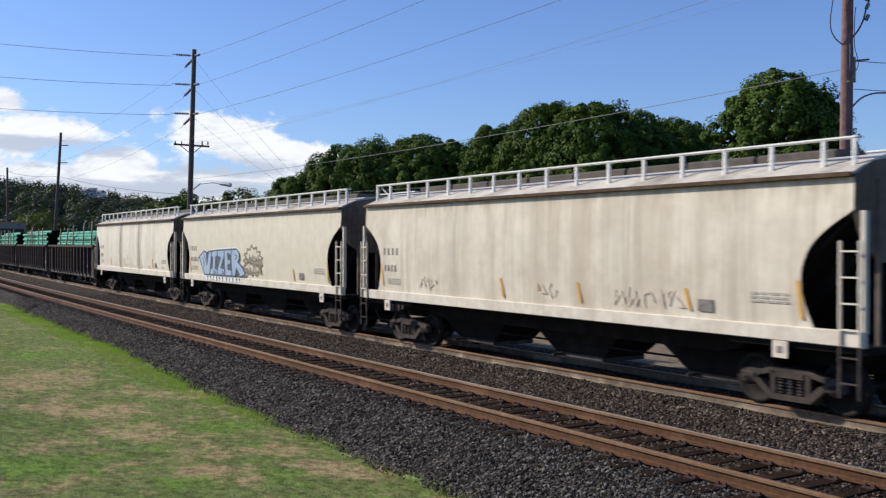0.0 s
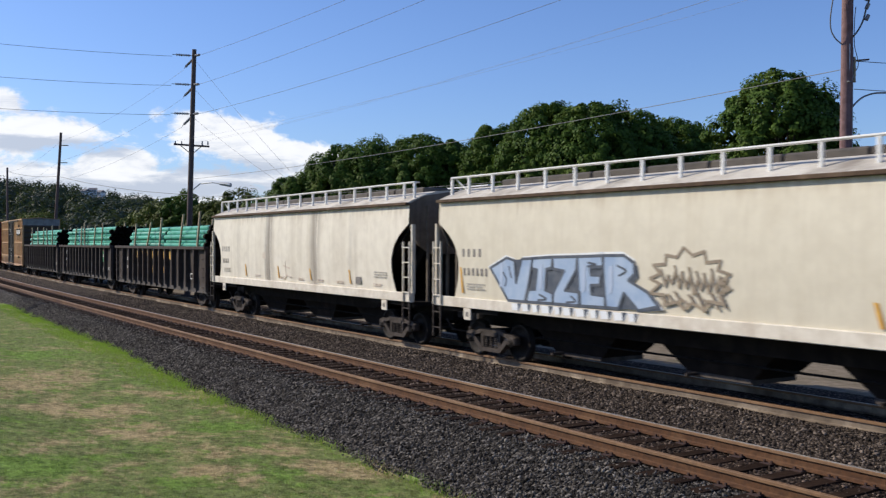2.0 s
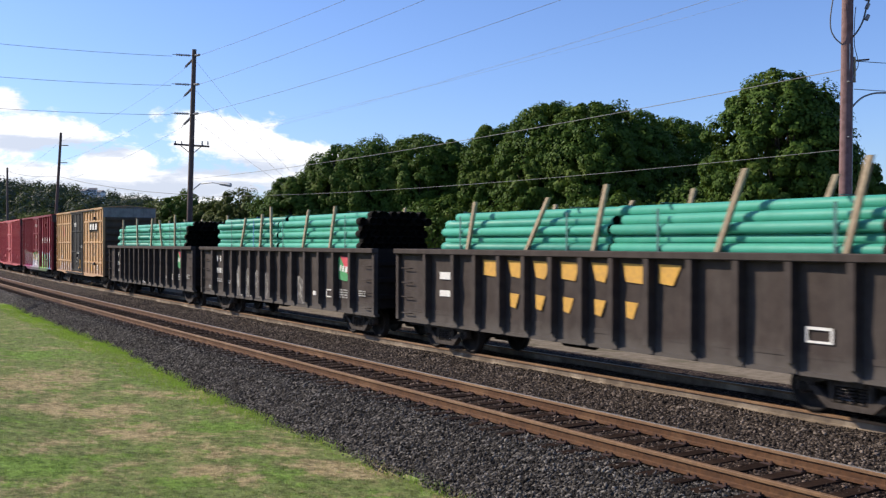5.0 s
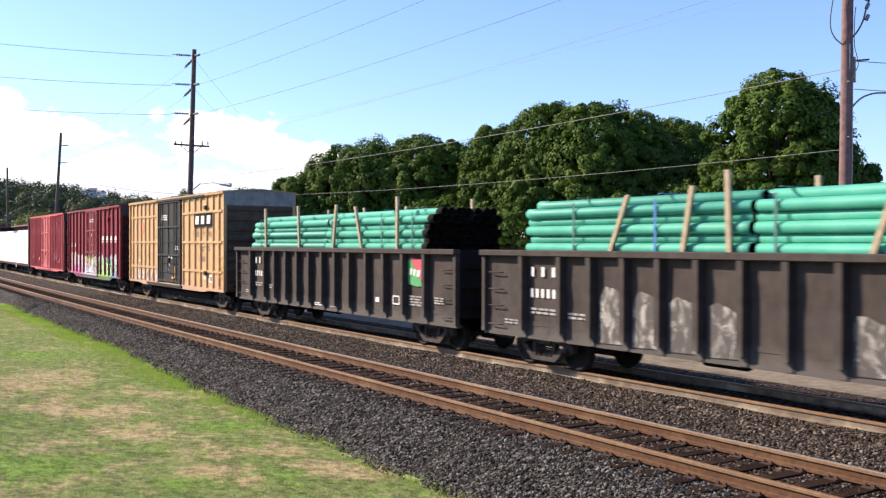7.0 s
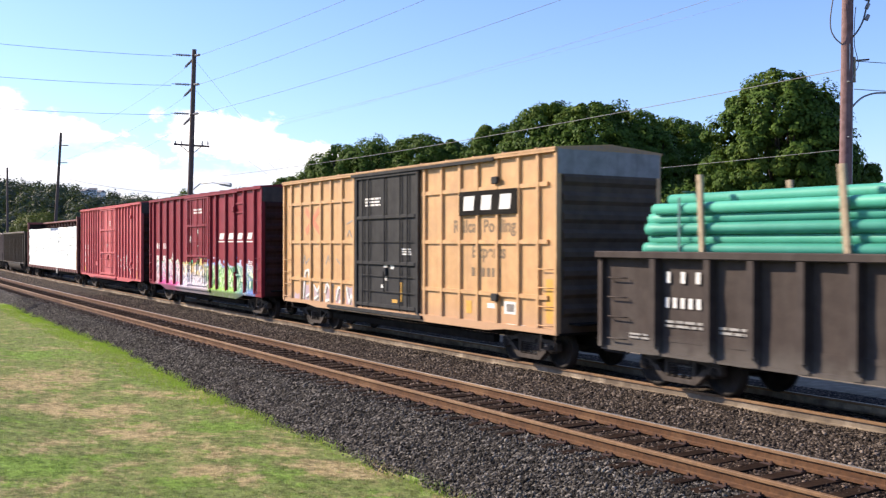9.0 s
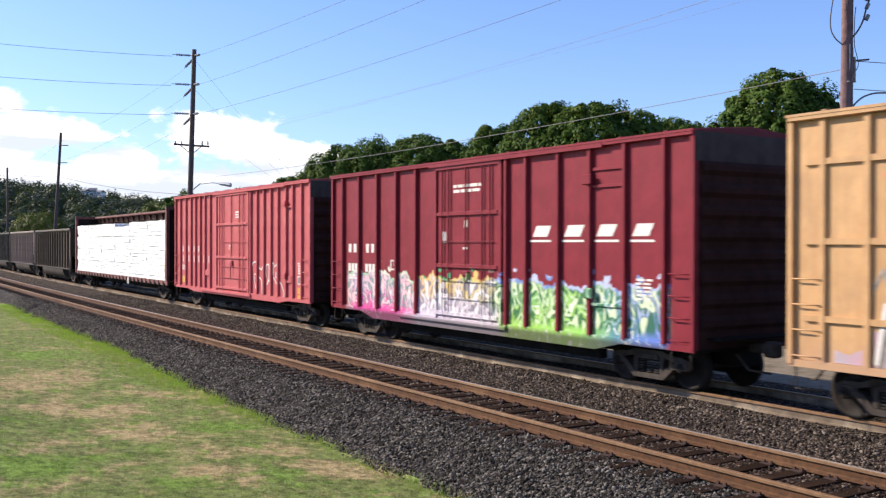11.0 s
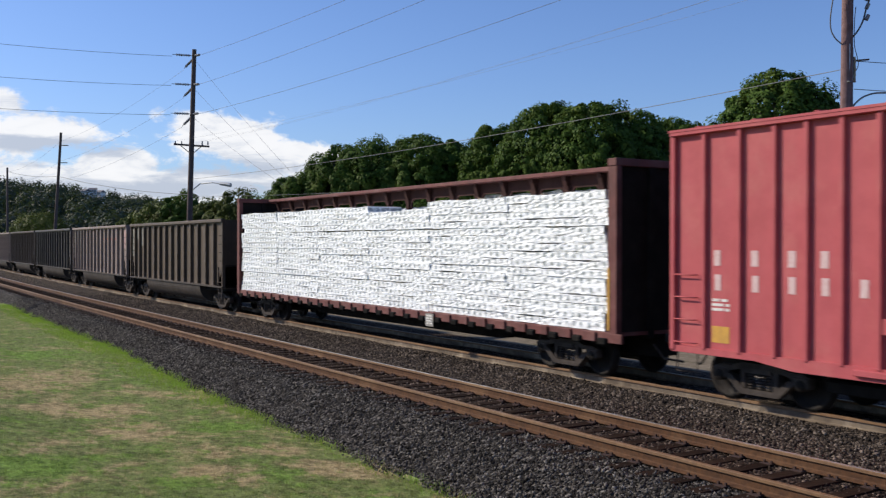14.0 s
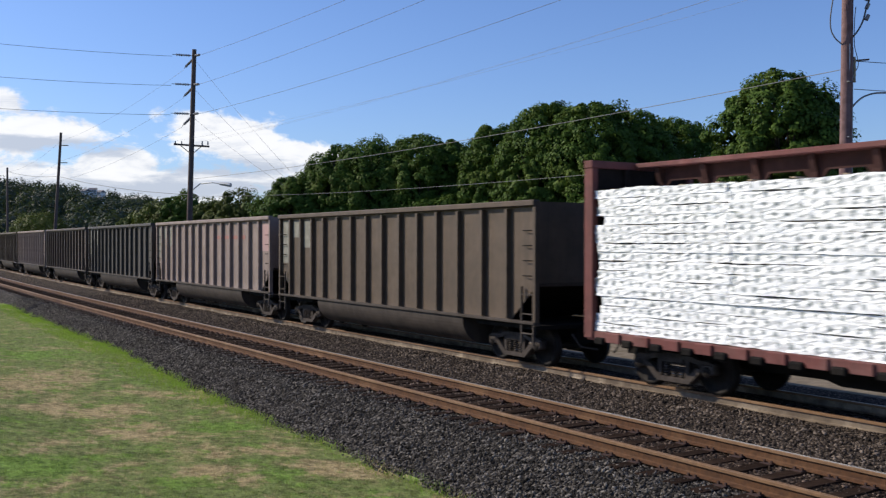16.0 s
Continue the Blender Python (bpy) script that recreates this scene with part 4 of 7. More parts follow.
for i, (x, y, top, wd) in enumerate(LOW):
    dry = i < 7 or i > 14
    tree(x, y, top, wd, "low yellowish green tree behind the track" if dry else "low dark green shrub behind the track", 40 + i, crown_low=0.2, lobes=100, per=190, size=0.10, lobe=1.5,
         group="shrubs behind the line", mat=M_LEAF_DRY if dry and i % 3 != 2 else None)


def hillside():
    """A wooded ridge down the valley, with its canopy as loose clumps."""
    rng = np.random.default_rng(3)
    def ridge(x, y):
        a = math.atan2(y, -x)
        d = math.hypot(x, y)
        crest = float(np.interp(a, [-0.25, 0.0, 0.10, 0.14, 0.19, 0.22, 0.27, 0.32, 0.4, 0.5, 0.7, 0.95], [7, 13, 21.5, 22.8, 22.4, 20.6, 18.4, 16.4, 13.5, 11, 8, 7]))
        return -0.8 + (3 * crest - 15) * min(1.0, max(0.0, (d - 620) / 450)) ** 0.8
    nx, ny = 40, 60
    P = []
    for i in range(nx):
        for j in range(ny):
            d, a = 610 + 780 * i / (nx - 1), -0.25 + 1.2 * j / (ny - 1)
            x, y = -d * math.cos(a), d * math.sin(a)
            P.append((x, y, ridge(x, y) - 1.8))
    idx = np.arange(nx * ny).reshape(nx, ny)
    F = np.stack([idx[:-1, :-1], idx[1:, :-1], idx[1:, 1:], idx[:-1, 1:]], -1).reshape(-1, 4)
    tagged(new("hillside", raw_mesh("hillside", np.array(P), F, M_DIRT)), "wooded ridge beyond the tracks", "hill", kind="structure")
    n = 1300
    cs, rs = [], []
    for _ in range(n):
        d, a = 636 + 525 * rng.random(), 0.04 + 0.5 * rng.random()
        x, y = -d * math.cos(a), d * math.sin(a)
        if abs(a - 0.2245) < 0.012 and d > 960:
            continue
        r = 4.0 + 7.5 * rng.random() ** 1.3
        cs.append((x, y, ridge(x, y) + r * 0.6 + (6.0 * rng.random() if rng.random() < 0.12 else 0.0)))
        rs.append(r)
    V, F = leaf_cards(np.array(cs), np.array(rs), 170, 1.25, rng, 0.95, loose=0.0, flutter=0.14)
    tagged(new("hill_woods", raw_mesh("hill_woods", V, F, M_LEAF_FAR)), "mixed green woods covering a distant hill", "woods", kind="stuff")
    return ridge


ridge = hillside()
M_HOUSE = material("white_house_wall", (0.78, 0.77, 0.74), (0.7, 0.69, 0.66), rough=0.7, bump=0.05)
M_TILE = material("grey_house_roof", (0.2, 0.19, 0.19), (0.15, 0.145, 0.145), rough=0.8, bump=0.1)
M_PANE = material("dark_pane", (0.03, 0.035, 0.045), (0.02, 0.025, 0.03), spec=0.1, rough=0.6, bump=0.0)


def house(x, y, wd, dp, ht, yaw):
    hs = thing("house", "small white house with a grey roof among trees", "house", "houses on the hill")
    hs.matrix_basis = pose(x, y, ridge(x, y) + 9.5, 0, 0, yaw)
    part("wall", Shape().box(-wd / 2, wd / 2, -dp / 2, dp / 2, -10.5, ht), M_HOUSE, hs)
    part("roof", Shape().prism([(-dp / 2 - 0.6, ht + 0.02), (dp / 2 + 0.6, ht + 0.02), (0, ht + dp * 0.3)], -wd / 2 - 0.5, wd / 2 + 0.5, "x"), M_TILE, hs)
    for i in (-1, 0, 1):
        for z in ((0.5, 0.85), (-0.1, 0.2)):
            part("window", Shape().box(i * wd * 0.3 - 0.6, i * wd * 0.3 + 0.6, -dp / 2 - 0.06, -dp / 2 + 0.04, ht * z[0], ht * z[1]), M_PANE, hs)


for a, d, wd, ht, yaw in ((0.2165, 1015, 6.5, 2.6, 30), (0.2235, 1040, 7.5, 4.2, 75), (0.2305, 1060, 7.0, 2.2, 35)):
    house(-d * math.cos(a), d * math.sin(a), wd, 7.0, ht, yaw)


# ---------------------------------------------------------------- poles and wires
def insulator(sh, p, d, length=0.9, r=0.09):
    """A string of sheds from p along d."""
    d = Vector(d).normalized()
    p = Vector(p)
    for i in range(12):
        a = p + d * (length * (0.2 + 0.055 * i))
        sh.tube([a - d * 0.025, a + d * 0.025], r * (1.0 if i % 2 else 0.7), 8)
    sh.tube([p, p + d * length], 0.025, 6)


def pole(base, top, r, mat, label):
    p = thing("utility_pole", label, "utility pole", "poles along the line")
    part("shaft", Shape().tube([base, Vector(base).lerp(Vector(top), 0.5), top], r * 1.15, 14, True, r * 0.8), mat, p)
    return p


P1B, P1T = Vector((-66.9, 21.62, -0.9)), Vector((-66.75, 22.06, 16.54))
p1 = pole(P1B, P1T, 0.19, M_POLE, "tall dark wooden transmission pole with one crossarm")
for z in (16.1, 14.05, 12.0):
    c = P1B.lerp(P1T, (z + 0.9) / 17.44)
    sh = Shape()
    insulator(sh, c, (-0.12, -1.0, -0.02), 1.5)
    insulator(sh, c, (0.9, 0.15, -0.05), 0.9)
    insulator(sh, c + Vector((0, 0, -0.15)), (-0.95, -0.25, -0.45), 1.4)
    part("insulator", sh, M_PORC, p1)
ARM = Vector((0.55, 0.84, 0.0)).normalized()
c = P1B.lerp(P1T, (9.75 + 0.9) / 17.44)
arm = Shape()
arm.tube([c - ARM * 1.25 + Vector((0, 0, 0.12)), c + ARM * 1.25 + Vector((0, 0, -0.05))], 0.075, 6)
part("crossarm", arm, M_POLE, p1)
for sgn in (-1, 1):
    part("brace", Shape().tube([c + ARM * sgn * 0.75 + Vector((0, 0, 0.0)), c + Vector((0, 0, -0.6))], 0.03, 6), M_POLE, p1)
for q in (-1.15, -0.7, 0.75, 1.15):
    part("pin_insulator", Shape().tube([c + ARM * q + Vector((0, 0, 0.06)), c + ARM * q + Vector((0, 0, 0.34))], 0.06, 8, True, 0.04), M_PORC, p1)
lamp = thing("street_lamp", "cobra-head street lamp on a long curved arm", "street lamp")
b0 = P1B.lerp(P1T, (6.5 + 0.9) / 17.44)
part("arm", Shape().tube([b0, b0 + Vector((0.7, 0.45, 0.55)), b0 + Vector((1.6, 1.1, 0.62)), b0 + Vector((2.2, 1.6, 0.5))], 0.04, 6), M_GALV, lamp)
part("head", Shape().tube([b0 + Vector((2.0, 1.45, 0.53)), b0 + Vector((2.25, 1.63, 0.5)), b0 + Vector((2.7, 1.98, 0.42))], 0.1, 8, True, 0.14), M_GALV, lamp)

P2B, P2T = Vector((-105.9, 20.0, -0.9)), Vector((-105.59, 20.81, 14.33))
p2 = pole(P2B, P2T, 0.16, M_POLE, "dark wooden pole with short side arms")
for z in (13.0, 11.2):
    c2 = P2B.lerp(P2T, (z + 0.9) / 15.23)
    part("side_arm", Shape().tube([c2, c2 + ARM * 0.85], 0.05, 6), M_POLE, p2)
P3B, P3T = Vector((-146.5, 21.76, -0.9)), Vector((-146.58, 21.77, 13.41))
p3 = pole(P3B, P3T, 0.16, M_POLE, "distant dark wooden pole")

P4B, P4T = Vector((-72.0, -7.0, -0.9)), Vector((-72.0, -7.0, 17.6))
pole(P4B, P4T, 0.19, M_POLE, "tall dark wooden transmission pole across the tracks")
PRB, PRT = Vector((-18.46, 26.66, -0.9)), Vector((-18.41, 26.84, 18.0))
pr = pole(PRB, PRT, 0.18, M_POLE_RED, "thick reddish brown utility pole with a riser conduit")
RIGHT = Vector((0.54, 0.84, 0.0))
FOOT = Vector((-18.45, 26.66, 0.0))


def smooth(pts, n=5):
    """Points of a rounded line through those given."""
    p = [Vector(q) for q in pts]
    p = [p[0] * 2 - p[1]] + p + [p[-1] * 2 - p[-2]]
    out = []
    for a, b, c, d in zip(p, p[1:], p[2:], p[3:]):
        for i in range(n):
            t = i / n
            out.append(0.5 * (2 * b + (c - a) * t + (2 * a - 5 * b + 4 * c - d) * t * t + (3 * b - a - 3 * c + d) * t ** 3))
    return out + [p[-2]]


part("conduit", Shape().tube([PRB + RIGHT * 0.19 + Vector((0.02, -0.15, 0)), FOOT + RIGHT * 0.19 + Vector((0.04, -0.13, 9.09))], 0.035, 8), M_GALV, pr, "pale riser conduit")
part("conduit", Shape().tube([PRB + RIGHT * 0.27 + Vector((-0.06, -0.06, 0)), FOOT + RIGHT * 0.27 + Vector((-0.03, -0.04, 8.99))], 0.055, 8), M_PORC, pr)
for z in (2.6, 4.4, 6.2, 7.9):
    part("conduit_strap", Shape().box(-18.36, -18.24, 26.60, 26.72, z, z + 0.04), M_WIRE, pr)
# cable loops from the conduit's head, and the bracket of a lamp
for pts, r in (([(0.11, 9.09), (-0.11, 9.29), (-0.24, 9.55), (-0.26, 9.9), (-0.21, 10.31), (-0.17, 10.55)], 0.02), ([(0.19, 9.1), (0.4, 9.29), (0.6, 9.53), (0.76, 9.85), (0.85, 10.2), (0.94, 10.46), (0.99, 10.61)], 0.028), ([(0.53, 10.26), (0.49, 9.79), (0.49, 9.09), (0.57, 8.74), (0.61, 8.44), (0.45, 8.14)], 0.012)):
    part("cable_loop", Shape().tube(smooth([FOOT + RIGHT * a + Vector((-0.1, -0.16, z)) for a, z in pts]), r, 6), M_WIRE, pr)
for z in (9.85, 10.2, 10.46):
    part("cable_lug", Shape().tube([FOOT + RIGHT * 0.85 + Vector((-0.1, -0.16, z)), FOOT + RIGHT * 0.85 + Vector((-0.06, -0.1, z + 0.16))], 0.06, 8), M_PORC, pr)
part("lamp_bracket", Shape().tube(smooth([FOOT + RIGHT * a + Vector((0, 0, z)) for a, z in [(0.24, 7.16), (0.38, 7.31), (0.55, 7.45), (0.76, 7.54), (0.99, 7.59), (1.4, 7.6), (2.1, 7.6)]]), 0.03, 6), M_PORC, pr)
part("crossarm", Shape().tube([FOOT + RIGHT * a + Vector((0, 0, z)) for a, z in [(0.22, 8.58), (0.76, 8.63)]], 0.03, 6), M_POLE, pr)
rack = Shape()
for i in range(4):
    q = FOOT + RIGHT * 0.31 + Vector((0, 0, 7.92 + i * 0.197))
    rack.tube([q, q + Vector((0, 0, 0.2))], 0.045, 8, True, 0.03)
part("insulator_rack", rack, M_STAKE, pr)


def wire(a, b, sag, r, label, mat=None):
    a, b = Vector(a), Vector(b)
    n = 24
    pts = [a.lerp(b, i / n) - Vector((0, 0, 4 * sag * (i / n) * (1 - i / n))) for i in range(n + 1)]
    sh = Shape().tube(pts, r, 5)
    me = sh.mesh("overhead_wire")
    me.materials.append(mat or M_WIRE)
    return tagged(new("overhead_wire", me), label, "wire", "overhead wires")


def at_pole(pb, pt, z):
    return pb.lerp(pt, (z - pb.z) / (pt.z - pb.z))


COND = "thin grey overhead power conductor"
for z, zr, zl in ((16.0, 17.6, 16.2), (13.95, 16.3, 13.85), (11.9, 13.8, 11.75)):
    e = at_pole(P1B, P1T, z)
    wire(e, at_pole(PRB, PRT, min(zr, 17.9)), 0.5, 0.011, COND)
    wire(e + Vector((-0.18, -1.5, -0.05)), (-72.0, -7.0, zl + 0.9), 0.5, 0.014, COND)
    wire(e + Vector((-1.3, -0.3, -0.7)), at_pole(P2B, P2T, z - 2.6), 0.5, 0.008, COND)
    wire(at_pole(P2B, P2T, z - 2.6), at_pole(P3B, P3T, z - 3.2), 0.6, 0.008, COND)
for q, zr in ((-1.15, 11.4), (0.75, 11.9), (1.15, 11.9)):
    e = c + ARM * q + Vector((0, 0, 0.34))
    wire(e, (PRT.x, PRT.y, zr), 0.45, 0.0042, "very thin pale overhead wire", M_CABLE)
for z, end in ((15.9, (-55.66, 24.43, 7.43)), (13.85, (-55.73, 24.31, 6.86)), (11.8, (-55.79, 24.22, 6.44))):
    wire(at_pole(P1B, P1T, z), end, 0.15, 0.008, COND)
wire(at_pole(P1B, P1T, 7.4), at_pole(PRB, PRT, 8.35), 0.35, 0.013, "pale grey overhead cable", M_CABLE)
wire(at_pole(P1B, P1T, 6.2), at_pole(PRB, PRT, 5.85), 0.4, 0.009, "pale grey overhead cable", M_CABLE)
wire(at_pole(P1B, P1T, 6.3), at_pole(P2B, P2T, 9.8), 0.3, 0.02, "dark sagging overhead cable")
wire(at_pole(P2B, P2T, 9.8), at_pole(P3B, P3T, 12.9), 0.3, 0.02, "dark sagging overhead cable")
for z in (8.58, 7.71):
    wire(FOOT + RIGHT * 0.3 + Vector((0, 0, z)), Vector((-14.0, 34.5, z - 0.1)), 0.1, 0.012, COND)


# ---------------------------------------------------------------- rolling stock: common pieces
WHEEL_R = 0.457
ROLLING = []      # (thing, start of its centre along the line)
WHEELSETS = []    # (wheelset, place of the axle along its truck)


def wheelset_mesh():
    sh = Shape()
    sh.tube([(0, -0.95, 0), (0, 0.95, 0)], 0.08, 10)
    for s in (-1, 1):
        sh.lathe([(s * 0.66, 0.10), (s * 0.68, 0.19), (s * 0.72, 0.23), (s * 0.73, 0.37), (s * 0.695, 0.40), (s * 0.69, 0.485), (s * 0.715, 0.485), (s * 0.73, WHEEL_R), (s * 0.825, WHEEL_R - 0.006),
                  (s * 0.825, 0.385), (s * 0.78, 0.36), (s * 0.77, 0.22), (s * 0.80, 0.16), (s * 0.80, 0.0)], 28)
        sh.lathe([(s * 0.95, 0.105), (s * 1.1, 0.105), (s * 1.115, 0.09), (s * 1.115, 0.0)], 14)
        for j in range(3):
            a = j * 2.094
            sh.box(math.cos(a) * 0.05 - 0.016, math.cos(a) * 0.05 + 0.016, min(s * 1.11, s * 1.135), max(s * 1.11, s * 1.135), math.sin(a) * 0.05 - 0.016, math.sin(a) * 0.05 + 0.016)
    me = sh.mesh("wheelset")
    me.materials.append(M_WHEEL)
    return me


def side_frame_mesh():
    sh = Shape()
    y0, y1 = -0.07, 0.07
    sh.prism([(-1.06, 0.44), (-1.06, 0.60), (-0.92, 0.66), (-0.62, 0.66), (-0.40, 0.74), (0.40, 0.74), (0.62, 0.66), (0.92, 0.66), (1.06, 0.60), (1.06, 0.44), (0.72, 0.44), (0.68, 0.56),
              (0.40, 0.62), (-0.40, 0.62), (-0.68, 0.56), (-0.72, 0.44)], y0, y1)
    sh.prism([(-0.80, 0.50), (-0.62, 0.50), (-0.34, 0.27), (0.34, 0.27), (0.62, 0.50), (0.80, 0.50), (0.42, 0.17), (-0.42, 0.17)], y0 - 0.02, y1 + 0.02)
    for s in (-1, 1):
        sh.box(s * 0.36 - 0.05, s * 0.36 + 0.05, y0, y1, 0.2, 0.66)
        sh.box(s * 0.89 - 0.15, s * 0.89 + 0.15, y0 - 0.03, y1 + 0.03, 0.40, 0.60, 0.02)
    for q in (-0.2, 0.0, 0.2):
        for i in range(5):
            sh.tube([(q, 0, 0.29 + i * 0.055), (q, 0, 0.315 + i * 0.055)], 0.075, 8)
    sh.box(-0.28, 0.28, y0 - 0.03, y1 + 0.03, 0.56, 0.66)
    me = sh.mesh("side_frame")
    me.materials.append(M_TRUCK)
    return me


WHEELSET, SIDE_FRAME = wheelset_mesh(), side_frame_mesh()


def add_truck(car, x):
    t = part("truck", Shape().box(-0.2, 0.2, -0.95, 0.95, 0.5, 0.74, 0.02).box(-0.5, 0.5, -0.3, 0.3, 0.55, 0.66), M_BLACK, car, at=(x, 0, 0))
    for s in (-1, 1):
        part("side_frame", SIDE_FRAME, None, t, at=(0, s * 1.0, 0))
    for a in (-0.89, 0.89):
        WHEELSETS.append((part("wheelset", WHEELSET, None, t, at=(a, 0, WHEEL_R)), a))


def add_coupler(car, end, s):
    sh = Shape()
    sh.box(min(end * s, (end + 0.45) * s), max(end * s, (end + 0.45) * s), -0.08, 0.08, 0.8, 0.98, 0.02)
    sh.box(min((end + 0.4) * s, (end + 0.68) * s), max((end + 0.4) * s, (end + 0.68) * s), -0.14, 0.14, 0.74, 1.04, 0.04)
    sh.tube([((end + 0.05) * s, -0.45, 0.78), ((end + 0.3) * s, -0.4, 0.5), ((end + 0.62) * s, -0.15, 0.45)], 0.025, 6)
    part("coupler", sh, M_TRUCK, car)


def ladder(car, x0, x1, y, z0, z1, rungs, mat, depth=0.05, name="ladder"):
    sh = Shape()
    for x in (x0, x1):
        sh.box(x - 0.017, x + 0.017, y - depth, y, z0, z1)
    for i in range(rungs):
        z = z0 + (z1 - z0) * (i + 0.6) / rungs
        sh.box(x0, x1, y - depth, y - depth + 0.025, z - 0.014, z + 0.014)
    return part(name, sh, mat, car)


def grab_irons(car, x0, x1, y, zs, mat):
    """Bent round rungs, each a part."""
    for z in zs:
        part("grab_iron", Shape().tube([(x0, y, z), (x0, y - 0.07, z), (x1, y - 0.07, z), (x1, y, z)], 0.014, 5), mat, car)


def bars(car, name, y, rects, mat, label=""):
    """Plain painted bars on a side: (x0, x1, z0, z1)."""
    for x0, x1, z0, z1 in rects:
        ob = part(name, Shape().box(x0, x1, y - 0.004, y, z0, z1), mat, car, label)
    return ob


def slanted(car, name, y, cells, mat, lean=0.12, label=""):
    for x0, x1, z0, z1 in cells:
        ob = part(name, Shape().prism([(x0, z0), (x1, z0), (x1 + lean, z1), (x0 + lean, z1)], y - 0.004, y), mat, car, label)
    return ob


def text_rows(car, y, x0, x1, z_top, rows, h, mat, name="stencil", seed=0):
    """Rows of small unreadable stencil, as broken bars."""
    rng = random.Random(seed)
    rects = []
    for i in range(rows):
        z = z_top - i * h * 1.7
        x = x0
        while x < x1 - 0.05:
            wdt = rng.uniform(0.12, 0.34)
            rects.append((x, min(x + wdt, x1), z - h, z))
            x += wdt + 0.05
    sh = Shape()
    for a, b, z0, z1 in rects:
        sh.box(a, b, y - 0.004, y, z0, z1)
    return tagged(part(name, sh, mat, car), kind="stuff")


def lettering(car, text, x, z, size, y, mat, spacing=1.0):
    cu = bpy.data.curves.new("lettering", "FONT")
    cu.body, cu.size, cu.extrude, cu.space_character, cu.offset = text, size, 0.001, spacing, 0.012
    tmp = bpy.data.objects.new("lettering", cu)
    scene.collection.objects.link(tmp)
    me = bpy.data.meshes.new_from_object(tmp.evaluated_get(bpy.context.evaluated_depsgraph_get()))
    bpy.data.objects.remove(tmp)
    me.materials.clear()
    me.materials.append(mat)
    ob = new("lettering", me)
    ob.parent = car
    ob.matrix_basis = pose(x, y, z, 90, 0, 0)
    return ob


def rolling(car, front, rear):
    ROLLING.append((car, (front + rear) / 2))
    return car


# ---------------------------------------------------------------- covered hoppers
EDGE_Z = [1.5, 1.7, 1.9, 2.1, 2.3, 2.5, 2.7, 2.85, 2.98, 3.1, 3.2, 3.3, 3.38, 3.44, 3.7, 3.98]
EDGE_X = [7.42, 7.33, 7.25, 7.20, 7.18, 7.20, 7.27, 7.36, 7.48, 7.62, 7.76, 7.92, 8.06, 8.14, 8.14, 8.14]


def hopper_side(s):
    """A thin outward-bowed side sheet with a scooped cut at each end."""
    sh = Shape()
    ys = [1.58 + 0.045 * math.sin(max(0.0, min(1.0, (z - 1.5) / 2.48)) * math.pi) for z in EDGE_Z]
    n = len(EDGE_Z)
    cols = [-1.0, -0.6, -0.2, 0.2, 0.6, 1.0]
    m = len(cols)
    for t, flip in ((0.0, 1), (0.02, -1)):
        vs = [(c * x, s * (y - t), z) for x, y, z in zip(EDGE_X, ys, EDGE_Z) for c in cols]
        sh.add(vs, [(i * m + j, i * m + j + 1, (i + 1) * m + j + 1, (i + 1) * m + j) for i in range(n - 1) for j in range(m - 1)], True)
    return sh


